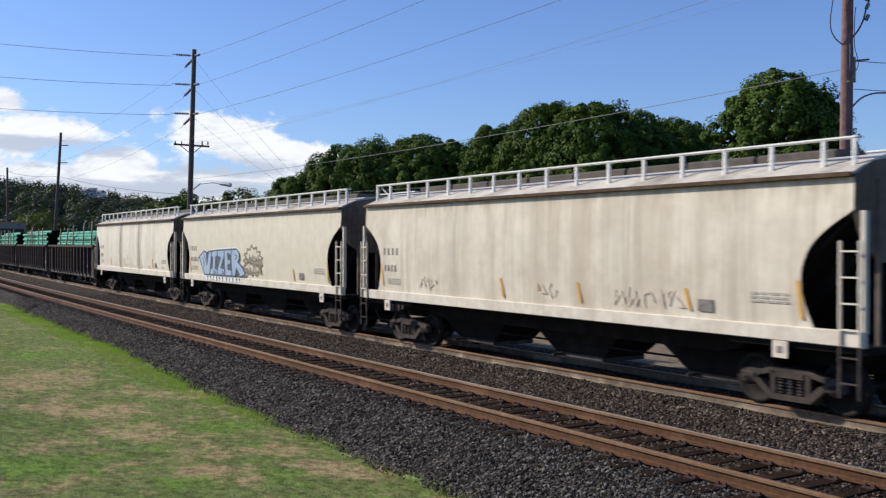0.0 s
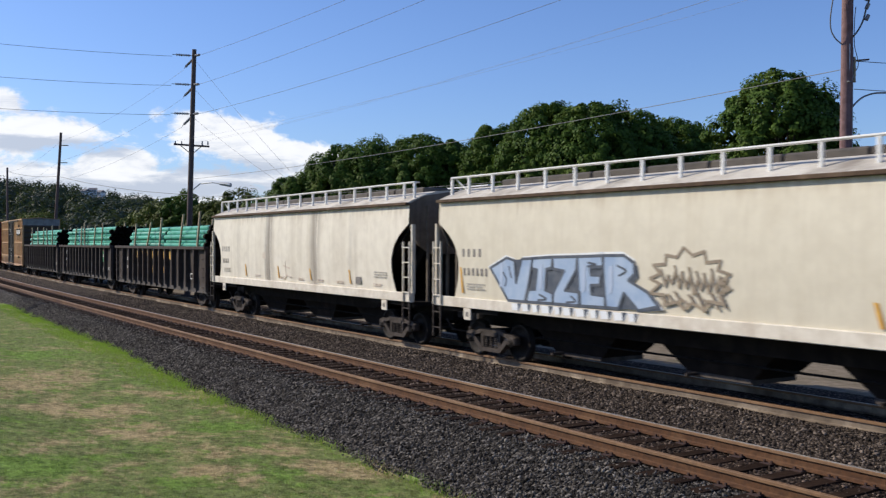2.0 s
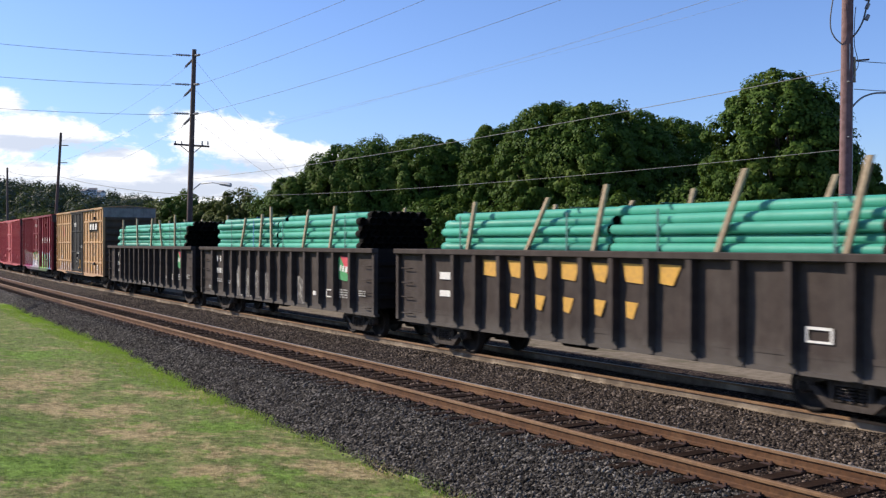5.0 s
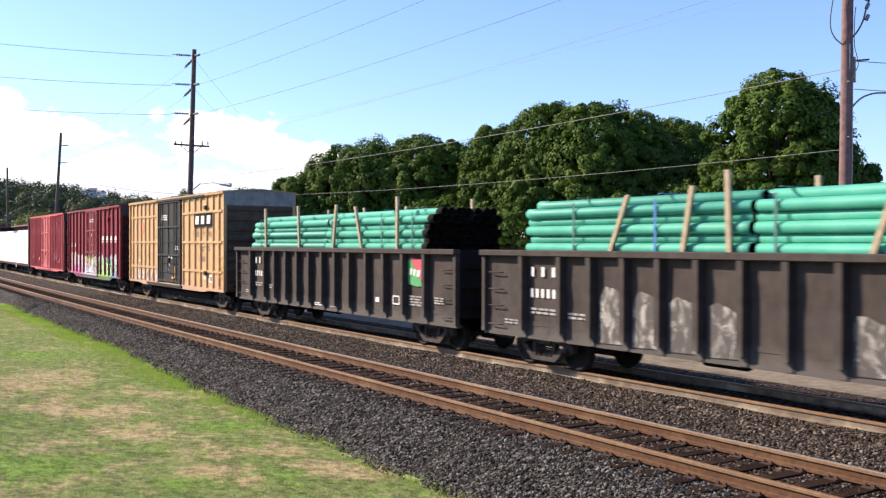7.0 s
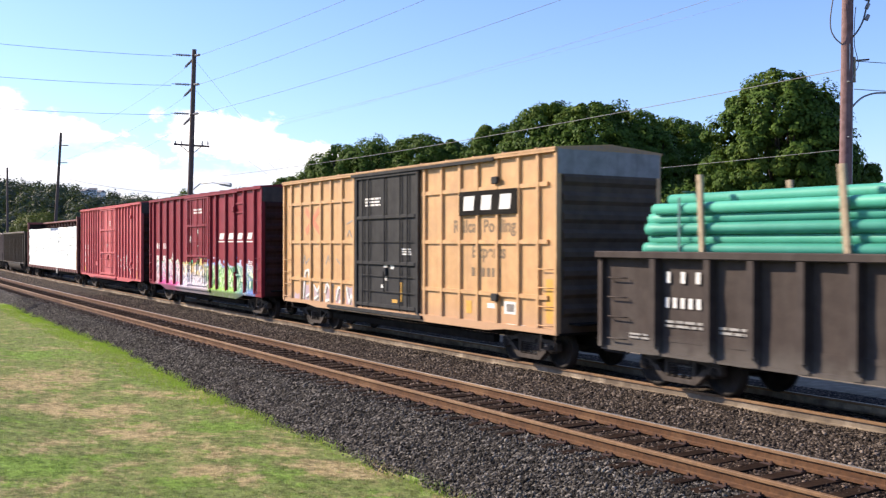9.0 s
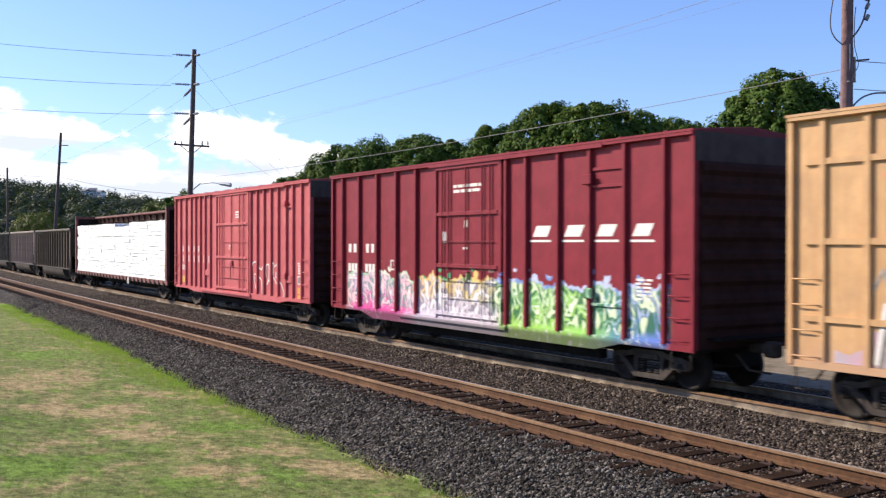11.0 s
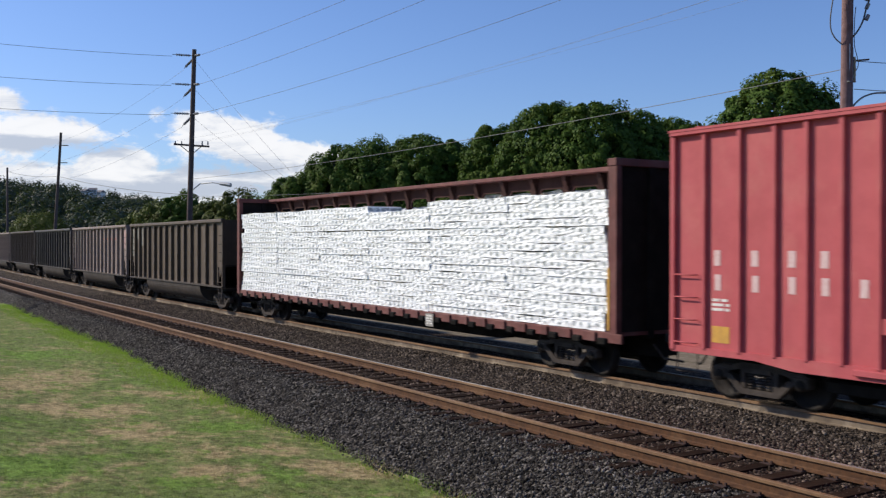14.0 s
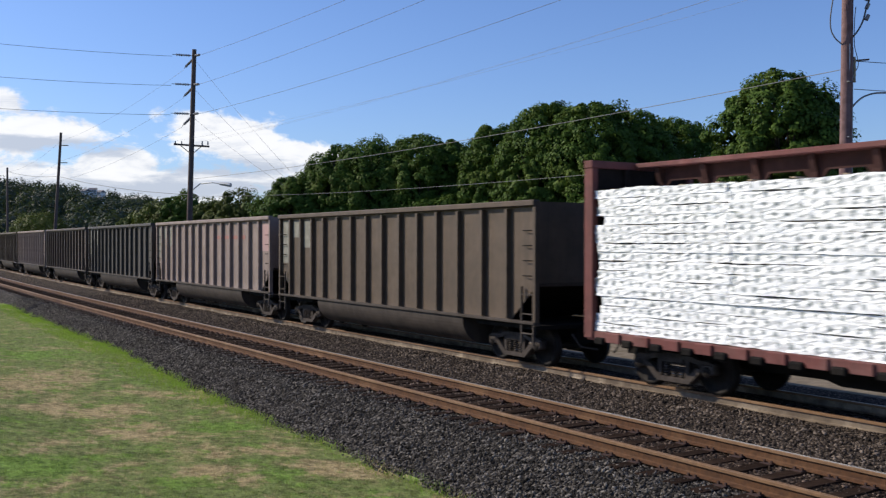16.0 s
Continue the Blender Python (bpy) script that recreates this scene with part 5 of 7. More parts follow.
def covered_hopper(label, front, rear, paint, roof, bays=3):
    car = thing("covered_hopper", label, "freight car", "cars of the train")
    for s in (-1, 1):
        part("side_sheet", hopper_side(s), paint, car)
        part("side_sill", Shape().box(-8.34, 8.34, min(s * 1.52, s * 1.635), max(s * 1.52, s * 1.635), 1.27, 1.53, 0.015), M_WHITE, car, "white painted side sill")
        part("eave_angle", Shape().box(-8.14, 8.14, min(s * 1.56, s * 1.70), max(s * 1.56, s * 1.70), 3.955, 4.035, 0.01), M_EAVE, car)
        # roof walk with its posts
        walkway = Shape().box(-8.0, 8.0, min(s * 1.16, s * 1.34), max(s * 1.16, s * 1.34), 4.595, 4.632, 0.008)
        rw = part("running_board", walkway, M_RAILING, car, "white roof running board")
        for x in [-7.97] + [0.1 + i * 1.04 for i in range(-7, 8)] + [7.95]:
            part("support", Shape().box(x - 0.03, x + 0.03, min(s * 1.27, s * 1.33), max(s * 1.27, s * 1.33), 4.13, 4.59), M_RAILING, rw)
        part("brace", Shape().tube([(-7.93, s * 1.2, 4.58), (-7.3, s * 1.2, 4.2)], 0.016, 6), M_RAILING, rw)
        for e in (-1, 1):
            ladder(car, min(e * 7.95, e * 8.3), max(e * 7.95, e * 8.3), s * 1.64 if s < 0 else s * 1.64 + 0.05, 1.3, 2.95, 4, M_WHITE)
            ladder(car, min(e * 7.95, e * 8.3), max(e * 7.95, e * 8.3), s * 1.64 if s < 0 else s * 1.64 + 0.05, 0.46, 1.27, 2, M_TRUCK, name="step")
            part("corner_post", Shape().box(e * 8.3 - 0.036, e * 8.3 + 0.036, min(s * 1.5, s * 1.6), max(s * 1.5, s * 1.6), 1.5, 3.42), M_WHITE, car)
    prof = [(-1.69, 4.0), (-1.5, 4.09), (-1.1, 4.25), (-0.7, 4.37), (0, 4.42), (0.7, 4.37), (1.1, 4.25), (1.5, 4.09), (1.69, 4.0)]
    part("roof", Shape().prism(prof, -8.14, 8.14, "x"), roof, car, "dust-stained roof")
    for i in range(8):
        x = -6.1 + i * 1.75
        part("hatch", Shape().box(x - 0.86, x + 0.86, -0.44, 0.44, 4.36, 4.55, 0.04), M_HATCH, car)
    for e in (-1, 1):
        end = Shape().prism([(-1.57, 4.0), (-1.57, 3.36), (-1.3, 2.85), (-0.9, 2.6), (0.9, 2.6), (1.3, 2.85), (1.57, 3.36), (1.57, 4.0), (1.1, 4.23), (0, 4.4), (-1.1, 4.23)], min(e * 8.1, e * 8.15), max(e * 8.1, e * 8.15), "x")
        part("end_sheet", end, M_GRIME_SHADE, car, "grimy end sheet darkened for shade")
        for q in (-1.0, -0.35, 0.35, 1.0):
            part("end_post", Shape().box(min(e * 8.15, e * 8.21), max(e * 8.15, e * 8.21), q - 0.035, q + 0.035, 1.27, 3.95), M_GRIME_SHADE, car)
        # Same cream car, but the sheet is black: its shade is painted on.
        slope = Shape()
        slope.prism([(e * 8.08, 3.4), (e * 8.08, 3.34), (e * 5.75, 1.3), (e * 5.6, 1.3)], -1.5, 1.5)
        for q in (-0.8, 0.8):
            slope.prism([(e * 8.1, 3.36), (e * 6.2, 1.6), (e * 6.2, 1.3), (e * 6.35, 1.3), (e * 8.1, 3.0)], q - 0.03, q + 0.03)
        part("slope_sheet", slope, M_BLACK, car, "sloping end sheet blackened for its shade")
        # Black plate added to close the bright view through the open end.
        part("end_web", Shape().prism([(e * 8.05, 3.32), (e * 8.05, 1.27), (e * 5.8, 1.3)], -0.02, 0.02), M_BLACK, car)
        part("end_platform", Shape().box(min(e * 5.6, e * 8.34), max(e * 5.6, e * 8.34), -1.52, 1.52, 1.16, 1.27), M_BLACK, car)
        part("placard", Shape().box(e * 6.78 - 0.15, e * 6.78 + 0.15, -1.63, -1.6, 0.98, 1.27), M_WHITE, car)
        part("placard_symbol", Shape().box(e * 6.78 - 0.06, e * 6.78 + 0.06, -1.634, -1.63, 1.06, 1.18), M_STENCIL_DK, car)
        part("draft_sill", Shape().box(min(e * 5.4, e * 8.3), max(e * 5.4, e * 8.3), -0.22, 0.22, 0.72, 1.2), M_BLACK, car)
        add_coupler(car, 8.25, e)
        add_truck(car, e * 6.55)
    for i in range(bays):
        x = (i - (bays - 1) / 2) * 4.15 + 0.45
        b = Shape()
        top = [(x - 1.45, -0.75), (x + 1.45, -0.75), (x + 1.45, 0.75), (x - 1.45, 0.75)]
        low = [(x - 0.8, -0.6), (x + 0.8, -0.6), (x + 0.8, 0.6), (x - 0.8, 0.6)]
        b.add([(*p, 0.9) for p in top] + [(*p, 0.34) for p in low], [(0, 1, 5, 4), (1, 2, 6, 5), (2, 3, 7, 6), (3, 0, 4, 7), (4, 5, 6, 7), (0, 3, 2, 1)])
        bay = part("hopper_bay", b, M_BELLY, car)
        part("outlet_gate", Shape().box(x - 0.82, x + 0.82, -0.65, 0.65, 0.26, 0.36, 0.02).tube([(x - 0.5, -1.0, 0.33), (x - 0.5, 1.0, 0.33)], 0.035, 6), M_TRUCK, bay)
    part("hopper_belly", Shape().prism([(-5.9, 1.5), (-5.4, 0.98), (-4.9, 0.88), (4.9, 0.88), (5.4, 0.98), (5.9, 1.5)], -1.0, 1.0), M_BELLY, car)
    part("train_pipe", Shape().tube([(-8, -0.7, 0.62), (8, -0.7, 0.62)], 0.025, 6), M_BLACK, car)
    return rolling(car, front, rear)


def hopper_marks(car, small, slashes, seed, gone=False):
    y = -1.622
    bars(car, "reporting_mark", y - 0.002, [(-7.0 + i * 0.24, -6.89 + i * 0.24, 2.56, 2.76) for i in range(4)], M_STENCIL_DK)
    bars(car, "car_number", y + 0.002, [(-6.95 + i * 0.19, -6.86 + i * 0.19, 2.1, 2.28) for i in range(small)], M_STENCIL_DK)
    text_rows(car, y + 0.012, -6.8, -6.05, 1.9, 3, 0.035, M_STENCIL_FAINT, seed=seed)
    text_rows(car, y + 0.006, 6.15, 6.95, 2.07, 3, 0.04, M_STENCIL_FAINT, seed=seed + 1)
    bars(car, "consolidated_stencil", y + 0.01, [(4.95, 5.32, 1.66, 1.88)], M_STENCIL_DK)
    for i, (x, z0, z1) in enumerate(slashes):
        part("yellow_slash", Shape().prism([(x, z1), (x + 0.09, z1), (x + 0.2, z0), (x + 0.12, z0)], y - 0.002 + 0.006 * (z0 < 1.8), y + 0.004 + 0.006 * (z0 < 1.8)), M_YELLOW, car)


h1 = covered_hopper("cream covered hopper streaked with rust, white roof rails", -9.21, -25.5, M_BEIGE, M_ROOF)
hopper_marks(h1, 4, [(-1.3, 1.62, 2.08), (1.5, 1.64, 2.07), (4.6, 1.66, 2.07), (7.05, 1.66, 2.5), (-7.2, 1.7, 2.4)], 3)
h2 = covered_hopper("cream covered hopper with blue graffiti, white roof rails", -27.08, -43.56, M_BEIGE_CLEAN, M_ROOF)
hopper_marks(h2, 6, [(4.37, 1.6, 2.0), (7.1, 1.62, 2.45), (-7.15, 1.65, 2.4)], 5)
h3 = covered_hopper("dirty cream covered hopper with dark vertical stains", -44.97, -61.38, M_BEIGE_STAIN, M_ROOF)
hopper_marks(h3, 4, [(-4.46, 1.64, 2.09), (-1.22, 1.65, 2.07), (1.53, 1.68, 2.05), (4.45, 1.66, 2.08)], 7)


M_TANSPRAY = material("faded_tan_spray", (0.53, 0.41, 0.32), (0.59, 0.51, 0.41), rough=0.6, grain=8.0, bump=0.0)


def spray(car, name, y, pieces, mat, label=""):
    """Painted fields on a side: polygons of (x, z)."""
    sh = Shape()
    for pts in pieces:
        sh.prism(pts, y - 0.003, y)
    ob = part(name, sh, mat, car, label)
    return tagged(ob, kind="stuff") if len(pieces) > 3 else ob


def outline(car, name, y, strokes, width, mat, closed=False):
    """Sprayed lines of even width along points (x, z)."""
    sh = Shape()
    for pts in strokes:
        pts = [Vector((p[0], 0, p[1])) for p in pts]
        if closed:
            pts.append(pts[0])
        for i, (a, b) in enumerate(zip(pts, pts[1:])):
            d = (b - a).normalized()
            lift = 0.0012 * (i % 3)
            nrm = Vector((-d.z, 0, d.x)) * width / 2
            a2, b2 = a - d * width * 0.3, b + d * width * 0.3
            sh.prism([((a2 + nrm).x, (a2 + nrm).z), ((b2 + nrm).x, (b2 + nrm).z), ((b2 - nrm).x, (b2 - nrm).z), ((a2 - nrm).x, (a2 - nrm).z)], y - 0.003 - lift, y)
    ob = part(name, sh, mat, car)
    return tagged(ob, kind="stuff") if sum(len(p) for p in strokes) > 4 else ob


def smooth_line(pts, n=4):
    """A rounded line through points (x, z)."""
    return [(p.x, p.z) for p in smooth([(x, 0.0, z) for x, z in pts], n)]


def blue_graffiti(car):
    g = material("sky_blue_spray", (0.27, 0.36, 0.50), (0.36, 0.44, 0.55), rough=0.6, grain=2.0, dirt=(0.17, 0.26, 0.42), dirt_amt=0.5, bump=0.0)
    ink = material("dark_spray", (0.045, 0.06, 0.085), (0.09, 0.10, 0.12), rough=0.6, grain=6.0, bump=0.0)
    halo = material("white_spray", (0.76, 0.76, 0.74), (0.66, 0.68, 0.7), rough=0.6, grain=4.0, bump=0.0)
    halo2 = material("pale_blue_spray", (0.40, 0.47, 0.58), (0.34, 0.41, 0.53), rough=0.6, grain=4.0, bump=0.0)
    brown = material("brown_spray", (0.22, 0.17, 0.12), (0.30, 0.24, 0.17), rough=0.6, grain=6.0, bump=0.0)
    y = -1.627
    letters = [[(-5.66, 2.31), (-5.05, 2.56), (-4.78, 2.5), (-4.72, 1.98), (-4.52, 2.54), (-4.15, 2.56), (-4.3, 1.95), (-4.42, 1.56), (-5.0, 1.56)],
               [(-4.08, 2.56), (-3.42, 2.6), (-3.45, 2.36), (-3.62, 2.32), (-3.66, 1.86), (-3.42, 1.8), (-3.4, 1.57), (-4.3, 1.56), (-4.2, 1.84), (-3.98, 1.86), (-3.92, 2.3), (-4.1, 2.34)],
               [(-3.34, 2.6), (-2.58, 2.62), (-2.62, 2.32), (-2.95, 1.88), (-2.5, 1.86), (-2.5, 1.57), (-3.34, 1.57), (-3.3, 1.84), (-2.98, 2.3), (-3.32, 2.34)],
               [(-2.5, 2.62), (-1.74, 2.65), (-1.76, 2.42), (-2.12, 2.4), (-2.1, 2.24), (-1.82, 2.24), (-1.84, 2.04), (-2.1, 2.02), (-2.08, 1.84), (-1.7, 1.82), (-1.66, 1.58), (-2.44, 1.57)],
               [(-1.68, 2.65), (-1.1, 2.66), (-0.84, 2.52), (-0.82, 2.3), (-0.98, 2.16), (-0.5, 1.95), (-0.22, 1.68), (-0.72, 1.57), (-1.1, 1.9), (-1.24, 1.58), (-1.6, 1.58)]]
    letters = [[(sum(p[0] for p in L) / len(L) + (x - sum(p[0] for p in L) / len(L)) * 1.1, z) for x, z in L] for L in letters]
    big = [[(sum(p[0] for p in L) / len(L) + (x - sum(p[0] for p in L) / len(L)) * 1.16, 2.1 + (z - 2.1) * 1.14) for x, z in L] for L in letters]
    spray(car, "graffiti_halo", y, [[(max(-5.85, x), max(1.545, z)) for x, z in L] for L in big], halo)
    shadow = [[(x + 0.1, max(1.55, z - 0.07)) for x, z in L] for L in letters]
    hull = [(-5.45, 2.32), (-5.0, 2.5), (-4.2, 2.56), (-3.4, 2.6), (-1.7, 2.64), (-0.95, 2.62), (-0.9, 2.2), (-0.55, 1.85), (-0.8, 1.58), (-4.95, 1.57)]
    spray(car, "graffiti_shadow", y - 0.004, shadow + [hull], ink, "dark sprayed letter shadows")
    spray(car, "graffiti_fill", y - 0.008, letters, g, "pale blue sprayed letters")
    outline(car, "graffiti_outline", y - 0.012, letters, 0.065, ink, True)
    outline(car, "graffiti_detail", y - 0.012, [smooth_line(p) for p in ([(-5.3, 2.3), (-5.1, 2.05), (-5.15, 1.9)], [(-5.0, 2.35), (-4.9, 2.1)], [(-3.85, 1.75), (-3.6, 1.66), (-3.9, 1.62)], [(-2.75, 1.76), (-2.6, 1.66), (-2.9, 1.62)],
            [(-2.2, 2.5), (-1.95, 2.46), (-2.2, 2.42)], [(-1.3, 2.45), (-1.05, 2.35), (-1.25, 2.25)])], 0.045, ink)
    shade = [[(sx, 2.46), (sx + 0.13, 2.48), (sx + 0.1, 1.9), (sx - 0.02, 1.85)] for sx in (-5.35, -4.4, -3.85, -2.9, -2.38, -1.55, -0.75)]
    spray(car, "graffiti_shade", y - 0.0145, [[(x, min(z, 2.44)) for x, z in q] for q in shade[:1] + shade[2:3] + shade[4:6]], halo2, "paler sprayed highlights")
    rng = random.Random(9)
    sill_y = -1.637
    foot, teeth = [], []
    x = -4.9
    while x < -0.7:
        wd = rng.uniform(0.3, 0.5)
        foot.append([(x, 1.5), (x + wd, 1.5), (x + wd - 0.06, 1.36), (x + 0.05, 1.33)])
        teeth.append([(x + wd * 0.6, 1.51), (x + wd * 0.95, 1.51), (x + wd * 0.7, 1.31)])
        x += wd
    spray(car, "graffiti_foot", sill_y, foot, halo)
    spray(car, "graffiti_teeth", sill_y - 0.004, teeth, ink)
    # star-burst beside it
    rng = random.Random(4)
    star = []
    for i in range(26):
        a = 2 * math.pi * i / 26
        k = (1.0 if i % 2 else 0.74) * rng.uniform(0.9, 1.05)
        star.append((0.62 + 1.1 * k * math.cos(a), max(1.6, 2.22 + 0.6 * k * math.sin(a))))
    outline(car, "graffiti_burst", y - 0.006, [star], 0.06, brown, True)
    scr = []
    for i in range(9):
        x = -0.1 + i * 0.18
        scr.append([(x, 2.35 + rng.uniform(-0.1, 0.15)), (x + 0.12, 2.05 + rng.uniform(-0.1, 0.1)), (x + 0.2, 2.3 + rng.uniform(-0.1, 0.1))])
        scr.append([(x, 1.92 + rng.uniform(-0.1, 0.1)), (x + 0.16, 1.75 + rng.uniform(-0.05, 0.15))])
    outline(car, "graffiti_scrawl", y - 0.006, scr, 0.05, brown)


blue_graffiti(h2)


def faint_scrawl(car, seed, spans):
    """Half-buffed scribbles low on a side."""
    rng = random.Random(seed)
    for x0, x1 in spans:
        strokes, x = [], x0
        while x < x1:
            strokes.append([(x + rng.uniform(-0.05, 0.15), rng.uniform(1.65, 2.05)) for _ in range(rng.randint(3, 5))])
            x += rng.uniform(0.14, 0.26)
        outline(car, "faint_scrawl", -1.618, strokes, 0.03, M_TANSPRAY)


faint_scrawl(h1, 31, ((2.7, 4.5), (0.1, 0.85), (-5.0, -4.2)))
outline(h3, "faint_scrawl", -1.618, [[(-0.5, 2.25), (-0.42, 1.7)], [(-0.65, 2.1), (-0.1, 2.02)], [(-0.45, 1.78), (0.05, 1.72)]], 0.04, M_TANSPRAY)
text_rows(h3, -1.620, -2.62, -2.25, 2.55, 4, 0.035, M_TANSPRAY, seed=34)
for x in (-3.4, -0.95, 0.6, 2.2, 3.6, 6.1):
    text_rows(h3, -1.612, x, x + 0.5, 1.72, 2, 0.03, M_TANSPRAY, seed=35 + int(x * 10))


# ---------------------------------------------------------------- gondolas with pipe
GON_RIBS = [-6.4, -5.02, -4.03, -3.0, -2.02, -1.03, 0.0, 0.96, 1.98, 3.1, 4.2, 5.32, 6.5]


def gondola(label, front, rear):
    car = thing("gondola", label, "freight car", "cars of the train")
    rib = Shape().prism([(-0.09, 0.0), (0.09, 0.0), (0.07, 0.19), (-0.07, 0.19)], 0.9, 2.6, "z").prism([(-0.09, 0.0), (0.09, 0.0), (0.09, 0.08), (-0.09, 0.08)], 0.72, 0.9, "z").mesh("rib")
    rib.materials.append(M_GON)
    for s in (-1, 1):
        sheet = Shape()
        rng = random.Random(7)
        xs = [-8.0] + [x for r in GON_RIBS for x in (r - 0.12, r, r + 0.12)] + [8.0]
        zs = [0.76, 1.1, 1.5, 1.9, 2.3, 2.62]
        pts = [(x, s * (1.40 + (rng.uniform(-0.025, 0.012) if 0 < j < 5 and 0 < i < len(xs) - 1 else 0)), z) for i, x in enumerate(xs) for j, z in enumerate(zs)]
        n = len(zs)
        fs = [(i * n + j, (i + 1) * n + j, (i + 1) * n + j + 1, i * n + j + 1) for i in range(len(xs) - 1) for j in range(n - 1)]
        sheet.add(pts, fs, True)
        sheet.add([(x, s * 1.37, z) for x in (-8.0, 8.0) for z in (0.76, 2.62)], [(0, 1, 3, 2)])
        part("side_sheet", sheet, M_GON, car)
        part("top_chord", Shape().box(-8.06, 8.06, min(s * 1.38, s * 1.6), max(s * 1.38, s * 1.6), 2.6, 2.745, 0.02), M_GON, car)
        for x in GON_RIBS:
            ob = part("rib", rib, None, car, at=(x, s * 1.395, 0))
            ob.rotation_euler = (0, 0, math.pi if s < 0 else 0)
        part("side_sill", Shape().box(-8.0, 8.0, min(s * 1.3, s * 1.44), max(s * 1.3, s * 1.44), 0.7, 0.78), M_GON, car)
        for e in (-1, 1):
            x0, x1 = min(e * 7.25, e * 7.75), max(e * 7.25, e * 7.75)
            if s < 0:
                grab_irons(car, x0, x1, -1.43, (0.95, 1.4, 1.8, 2.2), M_GON)
            part("end_post", Shape().box(e * 7.97 - 0.06, e * 7.97 + 0.06, min(s * 1.38, s * 1.52), max(s * 1.38, s * 1.52), 0.76, 2.62), M_GON, car)
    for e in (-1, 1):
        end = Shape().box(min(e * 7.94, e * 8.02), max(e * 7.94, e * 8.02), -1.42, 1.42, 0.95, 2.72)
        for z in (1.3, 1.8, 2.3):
            part("end_rib", Shape().box(min(e * 8.02, e * 8.1), max(e * 8.02, e * 8.1), -1.35, 1.35, z - 0.08, z + 0.08, 0.02), M_END_SHADED, car)
        part("end_sheet", end, M_END_SHADED, car)
        add_coupler(car, 8.0, e)
        add_truck(car, e * 6.15)
    part("floor", Shape().box(-7.95, 7.95, -1.4, 1.4, 1.0, 1.1), M_GON, car)
    part("centre_sill", Shape().box(-8.0, 8.0, -0.25, 0.25, 0.6, 1.0), M_BLACK, car)
    for x in (-4.0, -2.0, 0.0, 2.0, 4.0):
        part("crossbearer", Shape().box(x - 0.08, x + 0.08, -1.35, 1.35, 0.72, 1.0), M_BLACK, car)
    part("air_reservoir", Shape().tube([(-1.6, -0.6, 0.7), (-0.6, -0.6, 0.7)], 0.2, 12), M_BLACK, car)
    return rolling(car, front, rear)


def pipe_mesh(length, r=0.112, covered=False):
    """A pipe with a bell at one end; its bore, and the bell if covered is set, are painted black for shade."""
    n = 14
    sh = Shape().lathe([(0, r - 0.003), (0.004, r), (length - 0.32, r), (length - 0.25, r + 0.018), (length - 0.004, r + 0.018), (length, r + 0.014)], n, "x")
    outer = len(sh.f)
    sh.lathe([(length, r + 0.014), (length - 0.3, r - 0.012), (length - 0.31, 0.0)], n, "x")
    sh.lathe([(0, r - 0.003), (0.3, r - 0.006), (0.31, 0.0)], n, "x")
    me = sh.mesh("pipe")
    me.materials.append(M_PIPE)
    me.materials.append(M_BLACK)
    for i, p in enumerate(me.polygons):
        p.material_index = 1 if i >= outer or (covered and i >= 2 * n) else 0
    return me


PIPE, PIPE_SHADED_BELL = pipe_mesh(6.55), pipe_mesh(6.55, covered=True)


def pipe_load(front, rear, x0, layers, stakes, seed, blue=(), ties=()):
    """Two lengths of pipe end to end in a gondola, on timber bearers, held by tilted stakes."""
    rng = random.Random(seed)
    ld = thing("pipe_load", "bright green plastic pipes stacked between raw timber stakes", "pipes", "pipe loads")
    base = 1.9
    for x in (x0 + 0.6, x0 + 3.2, x0 + 6.0, x0 + 7.4, x0 + 10.2, x0 + 12.8):
        part("bearer", Shape().box(x - 0.1, x + 0.1, -1.3, 1.3, 1.1, base - 0.003), M_STAKE, ld)
    for k in range(2):
        for i in range(layers):
            z = base + 0.112 + i * 0.196
            cols = 11 if i % 2 == 0 else 10
            if i == layers - 1:
                cols -= 2
            for j in range(cols):
                y = (j - (cols - 1) / 2) * 0.226 + rng.uniform(-0.003, 0.003)
                plain = k == 0 and rng.random() < 0.5
                # Front lengths get black bells: the load's shaded end is put into colour.
                ob = part("pipe", PIPE if k == 0 else PIPE_SHADED_BELL, None, ld)
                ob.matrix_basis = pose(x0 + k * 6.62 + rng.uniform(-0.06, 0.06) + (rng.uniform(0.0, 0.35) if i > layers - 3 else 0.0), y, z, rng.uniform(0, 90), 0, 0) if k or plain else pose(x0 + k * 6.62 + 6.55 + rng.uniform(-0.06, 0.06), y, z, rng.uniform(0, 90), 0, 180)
    top = base + 0.03 + layers * 0.196
    for x, lean, ht in stakes:
        for y in (-1.315, 1.295):
            part("stake", Shape().prism([(x - lean - 0.055, 1.12), (x - lean + 0.055, 1.12), (x + 0.055, ht), (x - 0.055, ht)], y - 0.03, y + 0.045), M_STAKE, ld, "raw timber stake")
    for x in ties or (x0 + 0.9, x0 + 5.2, x0 + 8.0, x0 + 12.0):
        mt = M_BLUESTRAP if x in blue else M_STRAP
        part("strap", Shape().box(x - 0.03, x + 0.03, -1.275, -1.265, 2.0, top - 0.1).box(x - 0.03, x + 0.03, -1.15, 1.15, top + 0.01, top + 0.025), mt, ld)
    return rolling(ld, front, rear)


